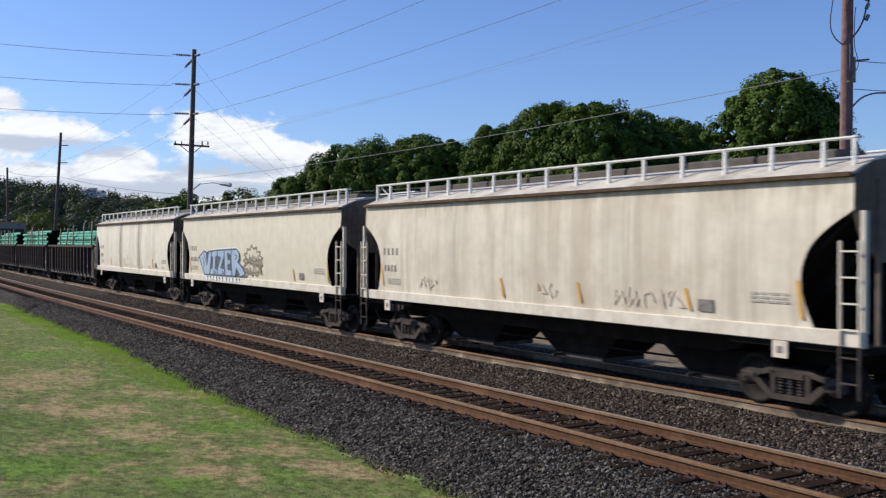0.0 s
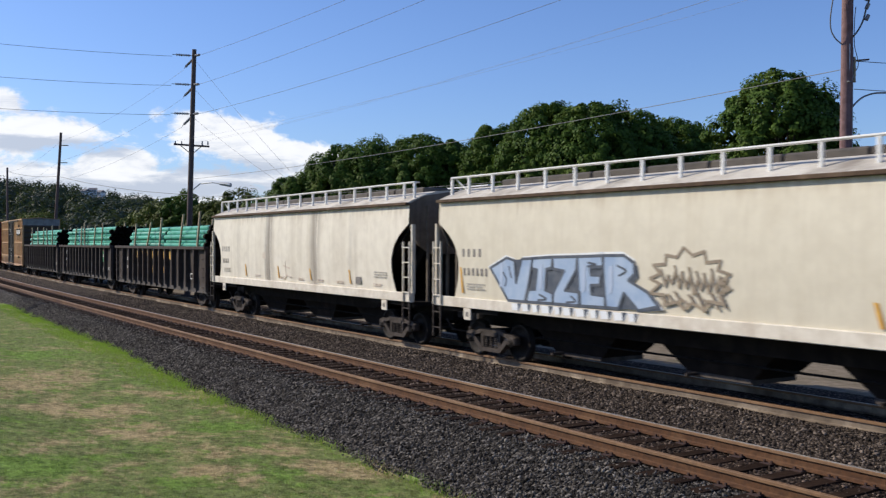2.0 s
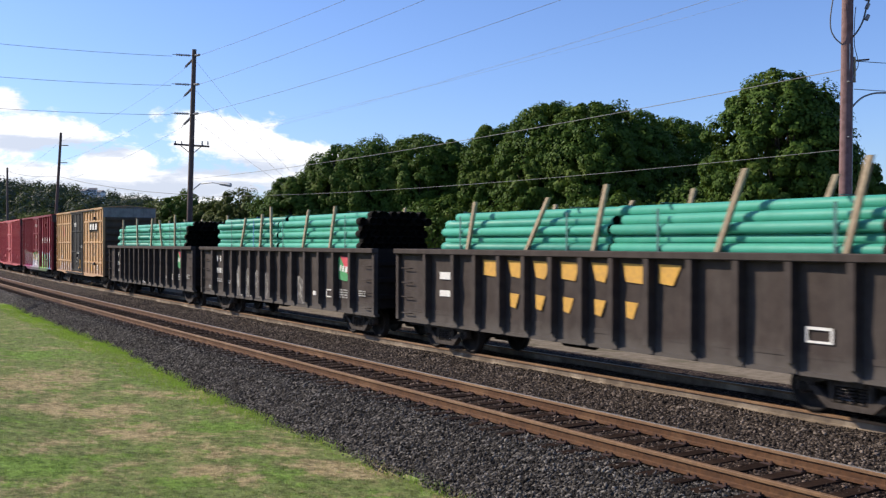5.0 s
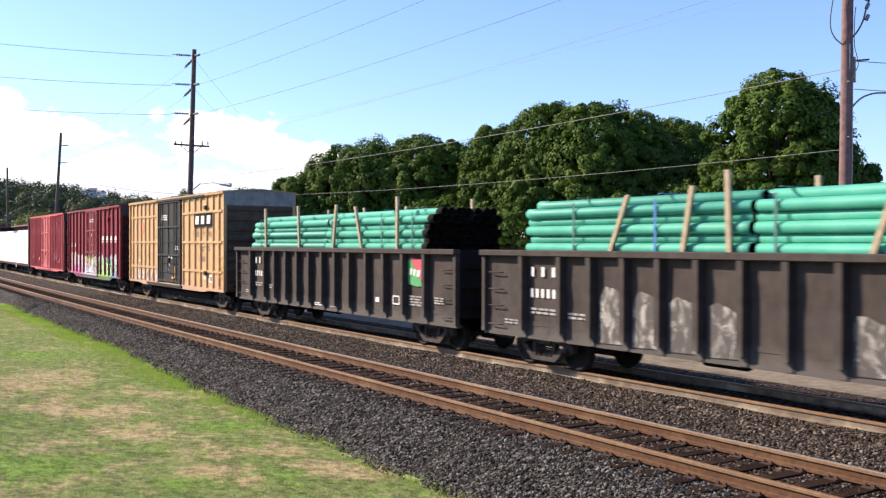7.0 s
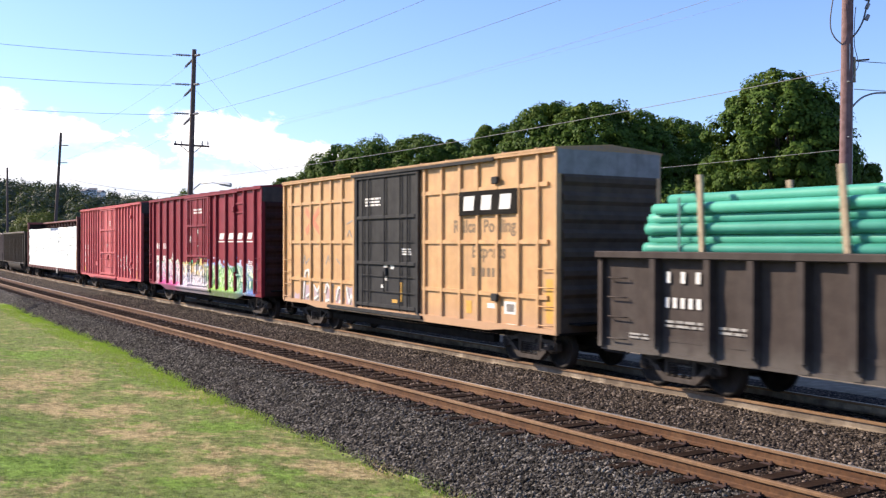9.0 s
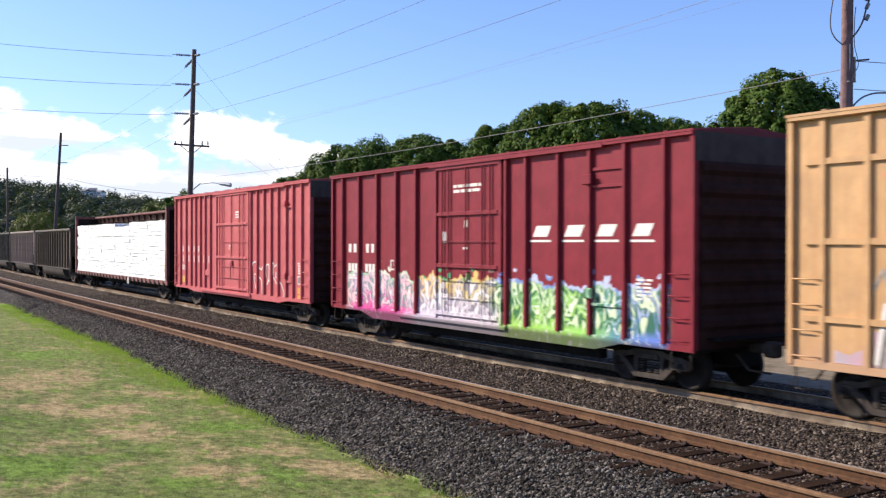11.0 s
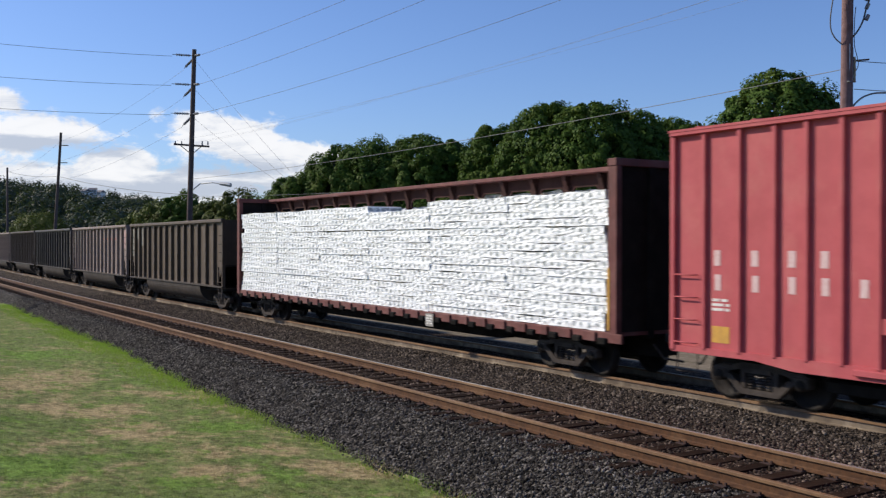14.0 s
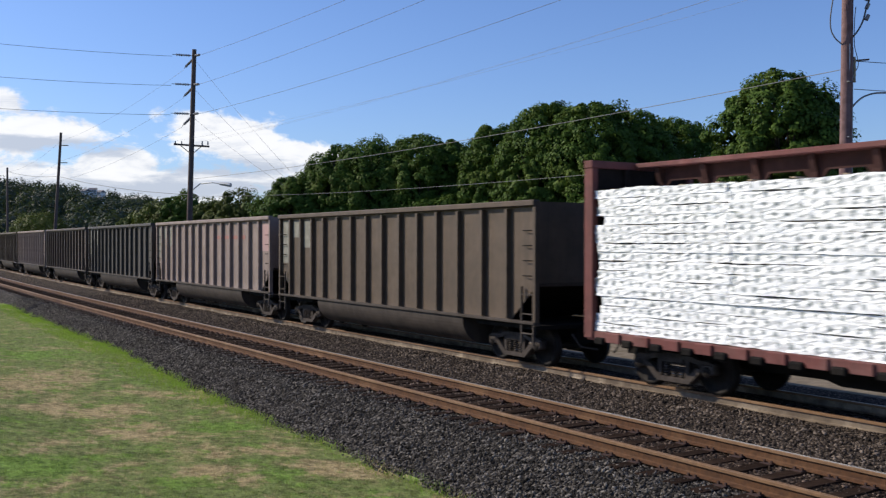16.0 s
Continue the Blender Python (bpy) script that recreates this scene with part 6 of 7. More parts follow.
def gon_marks(car, seed, letters=3):
    y = -1.418
    bars(car, "reporting_mark", y, [(-6.18 + i * 0.38, -6.07 + i * 0.38, 2.14, 2.36) for i in range(letters)], M_STENCIL)
    bars(car, "car_number", y, [(-6.2 + i * 0.2, -6.1 + i * 0.2, 1.66, 1.86) for i in range(5)], M_STENCIL)
    text_rows(car, y, -6.2, -5.25, 1.42, 2, 0.05, M_STENCIL_DIM, seed=seed)
    text_rows(car, y, -4.85, -4.2, 1.38, 2, 0.05, M_STENCIL_DIM, seed=seed + 1)
    text_rows(car, y, -7.2, -6.6, 1.1, 2, 0.04, M_STENCIL_DIM, seed=seed + 2)
    text_rows(car, y, 6.85, 7.3, 1.45, 3, 0.04, M_STENCIL_DIM, seed=seed + 3)
    text_rows(car, y, 5.5, 6.3, 1.44, 4, 0.045, M_STENCIL_DIM, seed=seed + 4)
    bars(car, "dolly_stencil", y, [(4.55, 4.95, 1.36, 1.40), (4.55, 4.95, 1.14, 1.18), (4.55, 4.59, 1.14, 1.40), (4.91, 4.95, 1.14, 1.40), (3.5, 3.72, 1.16, 1.3)], M_STENCIL)


def flag_panel(car):
    y = -1.419
    part("emblem_top", Shape().prism([(5.56, 2.5), (6.36, 2.44), (6.3, 2.1), (6.3, 1.74), (5.96, 2.06)], y - 0.004, y), M_REDMARK, car, "red field of a painted emblem")
    part("emblem_low", Shape().prism([(5.44, 2.4), (5.55, 2.49), (5.95, 2.05), (6.29, 1.73), (5.94, 1.7), (5.46, 1.76)], y - 0.004, y), M_GREENMARK, car, "green field of a painted emblem")
    slanted(car, "emblem_bar", y - 0.005, [(5.52, 5.63, 2.02, 2.2), (5.71, 5.82, 2.0, 2.18), (5.9, 6.06, 1.98, 2.16)], M_STENCIL, 0.06)


G1, G2, G3 = (-62.64, -78.72), (-80.04, -96.10), (-97.31, -113.34)
g1 = gondola("black ribbed gondola with faded yellow block markings", *G1)
rng = random.Random(2)
for i in range(7):
    xa = GON_RIBS[i + 2] + 0.2
    k = rng.uniform(0.5, 0.72)
    part("yellow_patch", Shape().prism([(xa, 2.5), (xa + k, 2.48), (xa + k * rng.uniform(0.5, 1), 2.08), (xa + rng.uniform(0, 0.2), 2.12)], -1.418, -1.422), M_YELLOW, g1)
    if 0 < i < 6:
        part("yellow_patch", Shape().prism([(xa + 0.1, 1.72), (xa + 0.45, 1.7), (xa + 0.3, 1.36), (xa + 0.12, 1.4)], -1.418, -1.422), M_YELLOW, g1)
bars(g1, "reporting_mark", -1.419, [(-5.85, -5.3, 1.95, 2.14), (-5.85, -5.3, 1.5, 1.66)], M_STENCIL)
bars(g1, "dolly_stencil", -1.419, [(5.55, 6.08, 1.26, 1.3), (5.55, 6.08, 1.48, 1.53), (5.55, 5.6, 1.26, 1.53), (6.03, 6.08, 1.26, 1.53)], M_STENCIL)
pipe_load(*G1, -6.0, 9, [(-4.35, 0.8, 3.95), (-1.4, 1.9, 3.95), (0.55, 0.9, 4.15), (4.2, 1.35, 4.25), (6.65, 0.85, 4.3)], 21)
g2 = gondola("black ribbed gondola with chalky white scrawls", *G2)
gon_marks(g2, 30)
rng = random.Random(12)
for i, xa in enumerate((-3.85, -2.85, -1.85, -0.85, 2.15)):
    pts = [(xa + 0.02, 0.8), (xa + 0.74, 0.82), (xa + 0.76, 1.7 + rng.uniform(-0.2, 0.2)), (xa + 0.55, 1.95 - 0.08 * i), (xa + 0.22, 2.0 - 0.06 * i), (xa + 0.03, 1.75)]
    part("chalk_smear", Shape().prism(pts, -1.424, -1.42), M_SMEAR, g2, "smeared chalky paint")
flag_panel(g2)
pipe_load(*G2, -6.6, 10, [(-3.1, 1.25, 3.9), (-1.35, 0.55, 4.0), (-0.5, -0.1, 4.25), (2.9, 1.1, 4.05), (4.98, 0.9, 4.1)], 22, (-2.37,), (-4.86, -2.37, 0.53, 5.6))
g3 = gondola("black ribbed gondola with white stencils and a painted emblem", *G3)
gon_marks(g3, 50)
flag_panel(g3)
text_rows(g3, -1.424, -0.8, -0.25, 0.93, 2, 0.035, M_STENCIL, seed=57)
text_rows(g3, -1.424, 0.4, 0.85, 0.86, 1, 0.03, M_STENCIL_DIM, seed=58)
pipe_load(*G3, -7.0, 10, [(-5.44, -0.15, 4.2), (-2.43, -0.26, 4.2), (0.63, 0.53, 4.15), (1.96, -1.0, 4.05), (4.62, 0.0, 4.25)], 23, (), (-5.99, 0.2, 3.6, 5.4))


# ---------------------------------------------------------------- boxcars
def boxcar(label, front, rear, half, paint, ribs, door, door_mat, end_mat, rails=(), dip=0.66, sill_mat=None, roof_mat=None, cap_mat=None, deep=0.10, rib_mat=None, slim=1.0):
    car = thing("boxcar", label, "freight car", "cars of the train")
    z0, z1 = 0.9, 5.0
    rib = Shape().prism([(-0.075 * slim, 0.0), (0.075 * slim, 0.0), (0.05 * slim, deep), (-0.05 * slim, deep)], z0 + 0.06, z1 - 0.06, "z").mesh("rib")
    rib.materials.append(rib_mat or paint)
    d0, d1 = door
    for s in (-1, 1):
        for a, b, q in ((-half, d0, 1.5), (d0, d1, 1.47), (d1, half, 1.5)):
            part("side_panel", Shape().box(a, b, min(s * 1.44, s * q), max(s * 1.44, s * q), z0, z1), paint, car)
        for x in ribs:
            ob = part("rib", rib, None, car, at=(x * (1 if s < 0 else -1) if not (d0 < -x < d1 and s > 0) else x, s * 1.498, 0))
            ob.rotation_euler = (0, 0, math.pi if s < 0 else 0)
        for z in rails:
            for a, b in ((-half + 0.3, d0 - 0.15), (d1 + 0.15, half - 0.35)):
                part("belt_rail", Shape().prism([(a, z - 0.05), (b, z - 0.05), (b, z + 0.05), (a, z + 0.05)], min(s * 1.495, s * (1.485 + deep)), max(s * 1.495, s * (1.485 + deep))), paint, car)
        # deep sill between the trucks
        sill = Shape().prism([(-half, 0.98), (-half, 0.86), (-5.7, 0.86), (-4.9, dip), (4.9, dip), (5.7, 0.86), (half, 0.86), (half, 0.98)], min(s * 1.5, s * 1.56), max(s * 1.5, s * 1.56))
        part("side_sill", sill, sill_mat or paint, car)
        part("top_chord", Shape().box(-half, half, min(s * 1.46, s * 1.62), max(s * 1.46, s * 1.62), 4.93, 5.03, 0.01), paint, car)
        for e in (-1, 1):
            part("corner_post", Shape().box(min(e * (half - 0.09), e * (half + 0.01)), max(e * (half - 0.09), e * (half + 0.01)), min(s * 1.46, s * 1.585), max(s * 1.46, s * 1.585), z0, z1), paint, car)
            x0, x1 = min(e * (half - 0.12), e * (half - 0.62)), max(e * (half - 0.12), e * (half - 0.62))
            if s < 0:
                grab_irons(car, x0, x1, -1.52, (1.05, 1.48, 1.9, 2.32), paint)
                part("step", Shape().tube([(x0, -1.5, 0.86), (x0, -1.52, 0.5), (x1, -1.52, 0.5), (x1, -1.5, 0.86)], 0.018, 5), M_TRUCK, car)
    build_door(car, d0, d1, door_mat)
    for e in (-1, 1):
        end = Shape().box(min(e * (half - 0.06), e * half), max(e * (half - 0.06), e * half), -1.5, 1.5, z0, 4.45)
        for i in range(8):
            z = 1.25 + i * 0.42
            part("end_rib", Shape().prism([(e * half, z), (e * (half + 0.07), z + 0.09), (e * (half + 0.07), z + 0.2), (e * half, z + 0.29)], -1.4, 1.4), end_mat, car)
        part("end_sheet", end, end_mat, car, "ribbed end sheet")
        part("end_cap", Shape().prism([(-1.55, 4.45), (1.55, 4.45), (1.55, 5.02), (0, 5.15), (-1.55, 5.02)], min(e * (half - 0.08), e * (half + 0.02)), max(e * (half - 0.08), e * (half + 0.02)), "x"), cap_mat or M_CAP, car, "grey upper end plate")
        part("crossover_platform", Shape().box(min(e * half, e * (half + 0.35)), max(e * half, e * (half + 0.35)), -1.2, 1.2, 1.08, 1.12), M_BLACK, car)
        add_coupler(car, half, e)
        add_truck(car, e * 6.0)
    part("roof", Shape().prism([(-1.63, 5.0), (-1.63, 5.045), (0, 5.17), (1.63, 5.045), (1.63, 5.0)], -half - 0.02, half + 0.02, "x"), roof_mat or paint, car)
    for i in range(12):
        x = -half + 0.7 + i * (2 * half - 1.4) / 11
        part("roof_seam", Shape().prism([(-1.62, 5.04), (-1.62, 5.07), (0, 5.2), (1.62, 5.07), (1.62, 5.04), (0, 5.165)], x - 0.03, x + 0.03, "x"), roof_mat or paint, car)
    part("floor", Shape().box(-half + 0.05, half - 0.05, -1.45, 1.45, 0.84, 0.98), M_BLACK, car)
    part("centre_sill", Shape().box(-half, half, -0.28, 0.28, 0.52, 0.86), M_BLACK, car)
    part("cushion_beam", Shape().box(-4.6, 4.6, -1.1, -0.9, 0.42, 0.62, 0.02), M_BLACK, car)
    part("air_reservoir", Shape().tube([(1.2, -0.8, 0.6), (2.4, -0.8, 0.6)], 0.18, 12), M_BLACK, car)
    return rolling(car, front, rear)


def build_door(car, d0, d1, mat):
    """A plug door on the camera side, its twin behind: sheet, cross bars, locking rods, handles, track."""
    for s in (-1, 1):
        f = lambda a: s * a
        sh = Shape().box(d0 + 0.08, d1 - 0.08, min(f(1.47), f(1.55)), max(f(1.47), f(1.55)), 1.0, 4.86, 0.015)
        door = part("door", sh, mat, car, "sliding plug door")
        fr = Shape()
        for x in (d0, d1 - 0.12):
            fr.box(x, x + 0.12, min(f(1.47), f(1.6)), max(f(1.47), f(1.6)), 0.95, 4.94)
        fr.box(d0, d1, min(f(1.47), f(1.6)), max(f(1.47), f(1.6)), 4.82, 4.94)
        part("door_frame", fr, mat, door)
        for z in (1.08, 2.32, 3.66):
            part("cross_bar", Shape().box(d0 + 0.15, d1 - 0.15, min(f(1.55), f(1.61)), max(f(1.55), f(1.61)), z - 0.05, z + 0.05, 0.01), mat, door)
        for k in (0.14, 0.24, 0.5, 0.74, 0.85):
            x = d0 + (d1 - d0) * k
            part("locking_rod", Shape().tube([(x, f(1.6), 0.98 if k != 0.5 else 2.3), (x, f(1.6), 4.82)], 0.024, 6), mat, door)
        for z in (1.5, 1.95, 2.95):
            part("hand_rail", Shape().tube([(d0 + 0.3, f(1.6), z), (d1 - 0.3, f(1.6), z)], 0.013, 5), mat, door)
        x = (d0 + d1) / 2
        part("door_lock", Shape().box(x - 0.12, x + 0.12, min(f(1.55), f(1.63)), max(f(1.55), f(1.63)), 1.95, 2.2, 0.02).tube([(x, f(1.63), 2.1), (x + 0.02, f(1.63), 1.5)], 0.025, 6), mat, door)
        part("door_track", Shape().box(d0 - 1.9, d1 + 0.2, min(f(1.5), f(1.63)), max(f(1.5), f(1.63)), 0.83, 0.93, 0.01), mat, car)
        part("door_track", Shape().box(d0 - 0.2, d1 + 3.6, min(f(1.5), f(1.64)), max(f(1.5), f(1.64)), 4.9, 4.98), mat, car)


TTX_RIBS = [-7.0, -6.2, -5.4, -4.62, -3.85, -3.06, -2.22, 1.97, 2.83, 3.7, 4.5, 5.34, 6.19, 6.93]
ttx = boxcar("yellow outside-braced boxcar with a dark grey plug door", -114.65, -129.95, 7.64, M_TTX, TTX_RIBS, (-2.06, 1.7), M_DOOR, M_END, rails=(4.24, 2.94, 1.68), dip=0.78, cap_mat=M_CAP_PALE, deep=0.07)
Y = -1.503
part("logo_panel", Shape().box(3.72, 6.2, -1.582, -1.574, 3.6, 4.2), M_BLACK, ttx, "black panel behind the white emblem")
slanted(ttx, "emblem", -1.583, [(3.92, 4.38, 3.72, 4.08), (4.7, 5.12, 3.72, 4.08), (5.48, 5.92, 3.72, 4.08)], M_STENCIL, 0.05, "white slab emblem")
lettering(ttx, "Railcar Pooling", 3.35, 3.18, 0.44, Y, M_STENCIL_BR, 1.02)
lettering(ttx, "Experts", 4.2, 2.55, 0.46, Y, M_STENCIL_BR, 1.02)
bars(ttx, "web_address", Y, [(4.2 + i * 0.22, 4.34 + i * 0.22, 2.08, 2.3) for i in range(6)], M_STENCIL_BR)
outline(ttx, "red_cross", Y - 0.004, [[(-5.85, 4.0), (-4.8, 3.3)], [(-5.8, 3.3), (-4.85, 4.0)]], 0.2, material("faded_red_spray", (0.62, 0.17, 0.1), (0.6, 0.22, 0.12), rough=0.7, grain=5.0, bump=0.0))
bars(ttx, "yellow_label", Y, [(3.95, 4.2, 1.14, 1.46), (7.2, 7.5, 1.1, 2.1)], M_YELLOW)
bars(ttx, "white_label", Y - 0.002, [(4.9, 5.2, 1.32, 1.44), (5.6, 6.12, 1.22, 1.52), (5.7, 6.4, 0.9, 0.99)], M_STENCIL)
bars(ttx, "dolly_stencil", Y - 0.008, [(5.7, 6.0, 1.28, 1.46)], M_STENCIL_DK)
text_rows(ttx, -1.553, -1.45, -0.5, 4.24, 3, 0.055, M_STENCIL, seed=70)
text_rows(ttx, -1.553, 0.75, 1.3, 2.75, 3, 0.04, M_STENCIL, seed=71)
bars(ttx, "white_label", -1.553, [(-0.3, -0.08, 2.2, 2.36), (0.12, 0.3, 2.16, 2.3), (-0.22, -0.1, 1.82, 2.05), (-0.45, -0.3, 1.6, 1.7)], M_STENCIL)
bars(ttx, "yellow_label", -1.553, [(0.62, 0.8, 1.25, 1.8), (0.2, 0.5, 1.2, 1.3)], M_YELLOW)
for z in (4.42, 1.6):
    part("stop_bracket", Shape().box(5.2, 5.46, -1.64, -1.56, z - 0.09, z + 0.09, 0.02), M_DOOR, ttx)
pink = material("pink_grey_spray", (0.46, 0.27, 0.31), (0.36, 0.32, 0.36), rough=0.7, grain=1.6, dirt=(0.6, 0.52, 0.3), dirt_amt=0.7, bump=0.0)
for a, b, ht in ((-6.8, -6.28, 1.25), (-6.08, -5.4, 1.6), (-5.2, -4.55, 1.5), (-4.35, -3.75, 1.62), (-3.55, -3.0, 1.5), (-2.8, -2.3, 1.62)):
    part("graffiti_field", Shape().prism([(a, 0.99), (b, 0.99), (b, ht), ((a + b) / 2, ht - 0.12), (a, ht - 0.05)], Y - 0.004, Y), pink, ttx)
TAG = [[(-6.05, 1.05), (-5.9, 1.95), (-5.62, 2.0), (-5.5, 1.3)], [(-5.8, 1.1), (-5.55, 1.2)], [(-5.2, 1.5), (-4.95, 1.3), (-4.75, 1.52), (-4.6, 1.05)], [(-5.15, 1.05), (-4.9, 1.15)],
       [(-4.35, 1.3), (-4.2, 1.6), (-4.0, 1.45), (-3.78, 1.58)], [(-4.3, 1.02), (-3.85, 1.1)], [(-3.52, 1.1), (-3.35, 1.5), (-3.05, 1.45)], [(-3.3, 1.02), (-3.02, 1.2)], [(-2.78, 1.5), (-2.6, 1.05), (-2.45, 1.3), (-2.32, 1.05)]]
outline(ttx, "graffiti_shadow", Y - 0.006, [[(x + 0.07, max(1.0, z - 0.05)) for x, z in L] for L in TAG], 0.09, M_STENCIL_DK)
outline(ttx, "graffiti_line", Y - 0.010, TAG, 0.075, M_STENCIL)
outline(ttx, "graffiti_scribble", Y - 0.006, [[(-6.1, 2.2), (-5.95, 2.5), (-5.85, 2.2), (-5.5, 2.45)], [(-4.3, 2.2), (-4.1, 2.5), (-4.0, 2.25)], [(-3.5, 2.4), (-3.2, 2.2), (-3.05, 2.5)], [(-2.75, 3.1), (-2.6, 3.3), (-2.4, 3.05)], [(-2.75, 3.5), (-2.4, 3.6)]], 0.04, M_STENCIL_DIM)

BNA_RIBS = [-6.92, -5.82, -4.68, -3.54, -2.45, 1.75, 2.52, 3.69, 4.74, 5.8, 6.9]
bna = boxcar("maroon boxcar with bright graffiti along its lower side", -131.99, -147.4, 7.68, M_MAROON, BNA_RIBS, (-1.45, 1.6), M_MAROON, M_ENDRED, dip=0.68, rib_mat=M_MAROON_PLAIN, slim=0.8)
bars(bna, "reporting_mark", Y, [(-6.6, -6.42, 2.62, 2.88), (-6.27, -6.09, 2.62, 2.88), (-5.45, -5.28, 2.62, 2.88), (-5.12, -4.96, 2.62, 2.88)], M_STENCIL)
bars(bna, "car_number", Y, [(-6.62 + i * 0.22, -6.46 + i * 0.22, 2.04, 2.28) for i in range(3)] + [(-5.5 + i * 0.22, -5.34 + i * 0.22, 2.04, 2.28) for i in range(3)], M_STENCIL)
text_rows(bna, Y, -6.6, -5.85, 1.94, 2, 0.05, M_STENCIL, seed=80)
slanted(bna, "emblem", Y, [(2.72, 3.25, 3.05, 3.3), (3.84, 4.38, 3.05, 3.3), (4.9, 5.4, 3.05, 3.3), (5.98, 6.45, 3.05, 3.3)], M_STENCIL, 0.14, "white slanted slab emblem")
bars(bna, "emblem_underline", Y, [(2.62, 3.38, 2.93, 2.98), (3.78, 4.5, 2.93, 2.98), (4.84, 5.58, 2.93, 2.98), (5.92, 6.6, 2.93, 2.98)], M_STENCIL)
text_rows(bna, -1.553, -0.55, 0.7, 4.4, 2, 0.075, M_STENCIL, seed=82)
bars(bna, "small_label", Y, [(-3.95, -3.9, 2.15, 2.4), (-3.75, -3.7, 2.15, 2.4), (-3.95, -3.7, 2.38, 2.42), (-3.95, -3.7, 2.13, 2.17)], M_STENCIL)
text_rows(bna, Y, 6.1, 6.55, 2.2, 6, 0.045, M_STENCIL, seed=83)
bars(bna, "small_label", -1.553, [(-0.05, 0.1, 3.3, 3.48), (-0.1, 0.1, 2.75, 2.8), (-1.1, -0.9, 2.9, 3.2)], M_STENCIL)

for x0, x1, z in ((4.74, 5.75, 4.1), (4.74, 5.75, 4.46), (4.74, 5.75, 1.62)):
    part("door_stop", Shape().box(x0, x1, -1.545, -1.5, z - 0.035, z + 0.035, 0.008), M_MAROON, bna)
for z in (4.25, 1.85):
    part("stop_bracket", Shape().box(4.6, 4.88, -1.66, -1.58, z - 0.11, z + 0.11, 0.02), M_MAROON, bna)

BNB_RIBS = [-6.86, -6.05, -5.3, -4.66, -4.0, -3.35, -2.66, 2.1, 2.77, 3.46, 4.15, 4.82, 5.56, 6.16, 6.9]
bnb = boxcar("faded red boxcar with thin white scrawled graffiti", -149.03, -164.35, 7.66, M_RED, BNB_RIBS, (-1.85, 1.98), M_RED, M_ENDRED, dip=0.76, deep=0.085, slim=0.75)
bars(bnb, "reporting_mark", Y, [(x, x + 0.15, 2.5, 2.78) for x in (-6.66, -5.82, -5.05, -4.42)], M_STENCIL_PINK)
bars(bnb, "car_number", Y, [(x, x + 0.14, 2.05, 2.34) for x in (-6.64, -5.8, -5.04, -4.4, -3.7, -3.02)], M_STENCIL_PINK)
text_rows(bnb, Y, -6.7, -6.3, 1.9, 3, 0.05, M_STENCIL, seed=90)
text_rows(bnb, Y, 6.5, 6.92, 2.22, 5, 0.05, M_STENCIL, seed=91)
bars(bnb, "label_frame", Y, [(6.47, 6.92, 1.47, 1.76)], M_STENCIL)
bars(bnb, "label_plate", Y - 0.005, [(6.51, 6.88, 1.51, 1.72)], M_STENCIL_DK)
bars(bnb, "yellow_label", Y, [(6.47, 6.92, 1.14, 1.36), (6.47, 6.92, 0.96, 1.1), (-6.7, -6.3, 1.1, 1.4)], M_YELLOW)
bars(bnb, "small_label", -1.553, [(0.42, 0.86, 4.1, 4.16), (0.42, 0.86, 4.0, 4.05), (0.42, 0.86, 3.9, 3.95), (-0.3, -0.26, 2.6, 2.8), (-0.3, 0.0, 2.78, 2.82), (-0.04, 0.0, 2.6, 2.8)], M_STENCIL)
outline(bnb, "white_scrawl", Y - 0.004, [smooth_line(p) for p in ([(1.9, 1.16), (1.95, 1.78), (2.28, 2.14), (2.69, 2.19)], [(2.38, 1.72), (2.69, 1.7), (2.74, 2.04)], [(2.4, 1.62), (2.5, 1.3), (2.64, 0.98)],
        [(2.86, 1.62), (3.14, 1.47), (3.15, 0.98)], [(2.9, 1.97), (3.14, 1.91), (3.39, 2.18), (3.34, 1.63)], [(3.39, 1.63), (3.42, 1.3), (3.48, 0.98)], [(3.58, 1.64), (3.58, 2.04), (3.85, 2.08), (3.86, 1.66), (3.67, 1.36)],
        [(3.7, 1.4), (3.95, 1.52), (3.95, 0.98)], [(4.08, 2.09), (4.3, 2.17), (4.26, 1.75)], [(4.39, 2.04), (4.73, 2.12), (4.73, 1.71), (4.52, 1.66), (4.56, 1.84)], [(4.3, 1.65), (4.65, 1.36), (4.65, 0.98)],
        [(4.82, 1.51), (5.06, 1.4), (5.27, 1.12), (5.25, 0.98)])], 0.05, M_STENCIL)
for z in (4.3, 1.75):
    part("stop_bracket", Shape().box(5.46, 5.7, -1.66, -1.58, z - 0.1, z + 0.1, 0.02), M_RED, bnb)
    part("door_stop", Shape().box(5.56, 6.14, -1.545, -1.5, z - 0.16, z - 0.09, 0.008), M_RED, bnb)
for x in (5.72, -3.0):
    part("jack_pad", Shape().box(x - 0.3, x + 0.3, -1.56, -1.5, 1.5, 1.75, 0.01), M_RED, bnb)


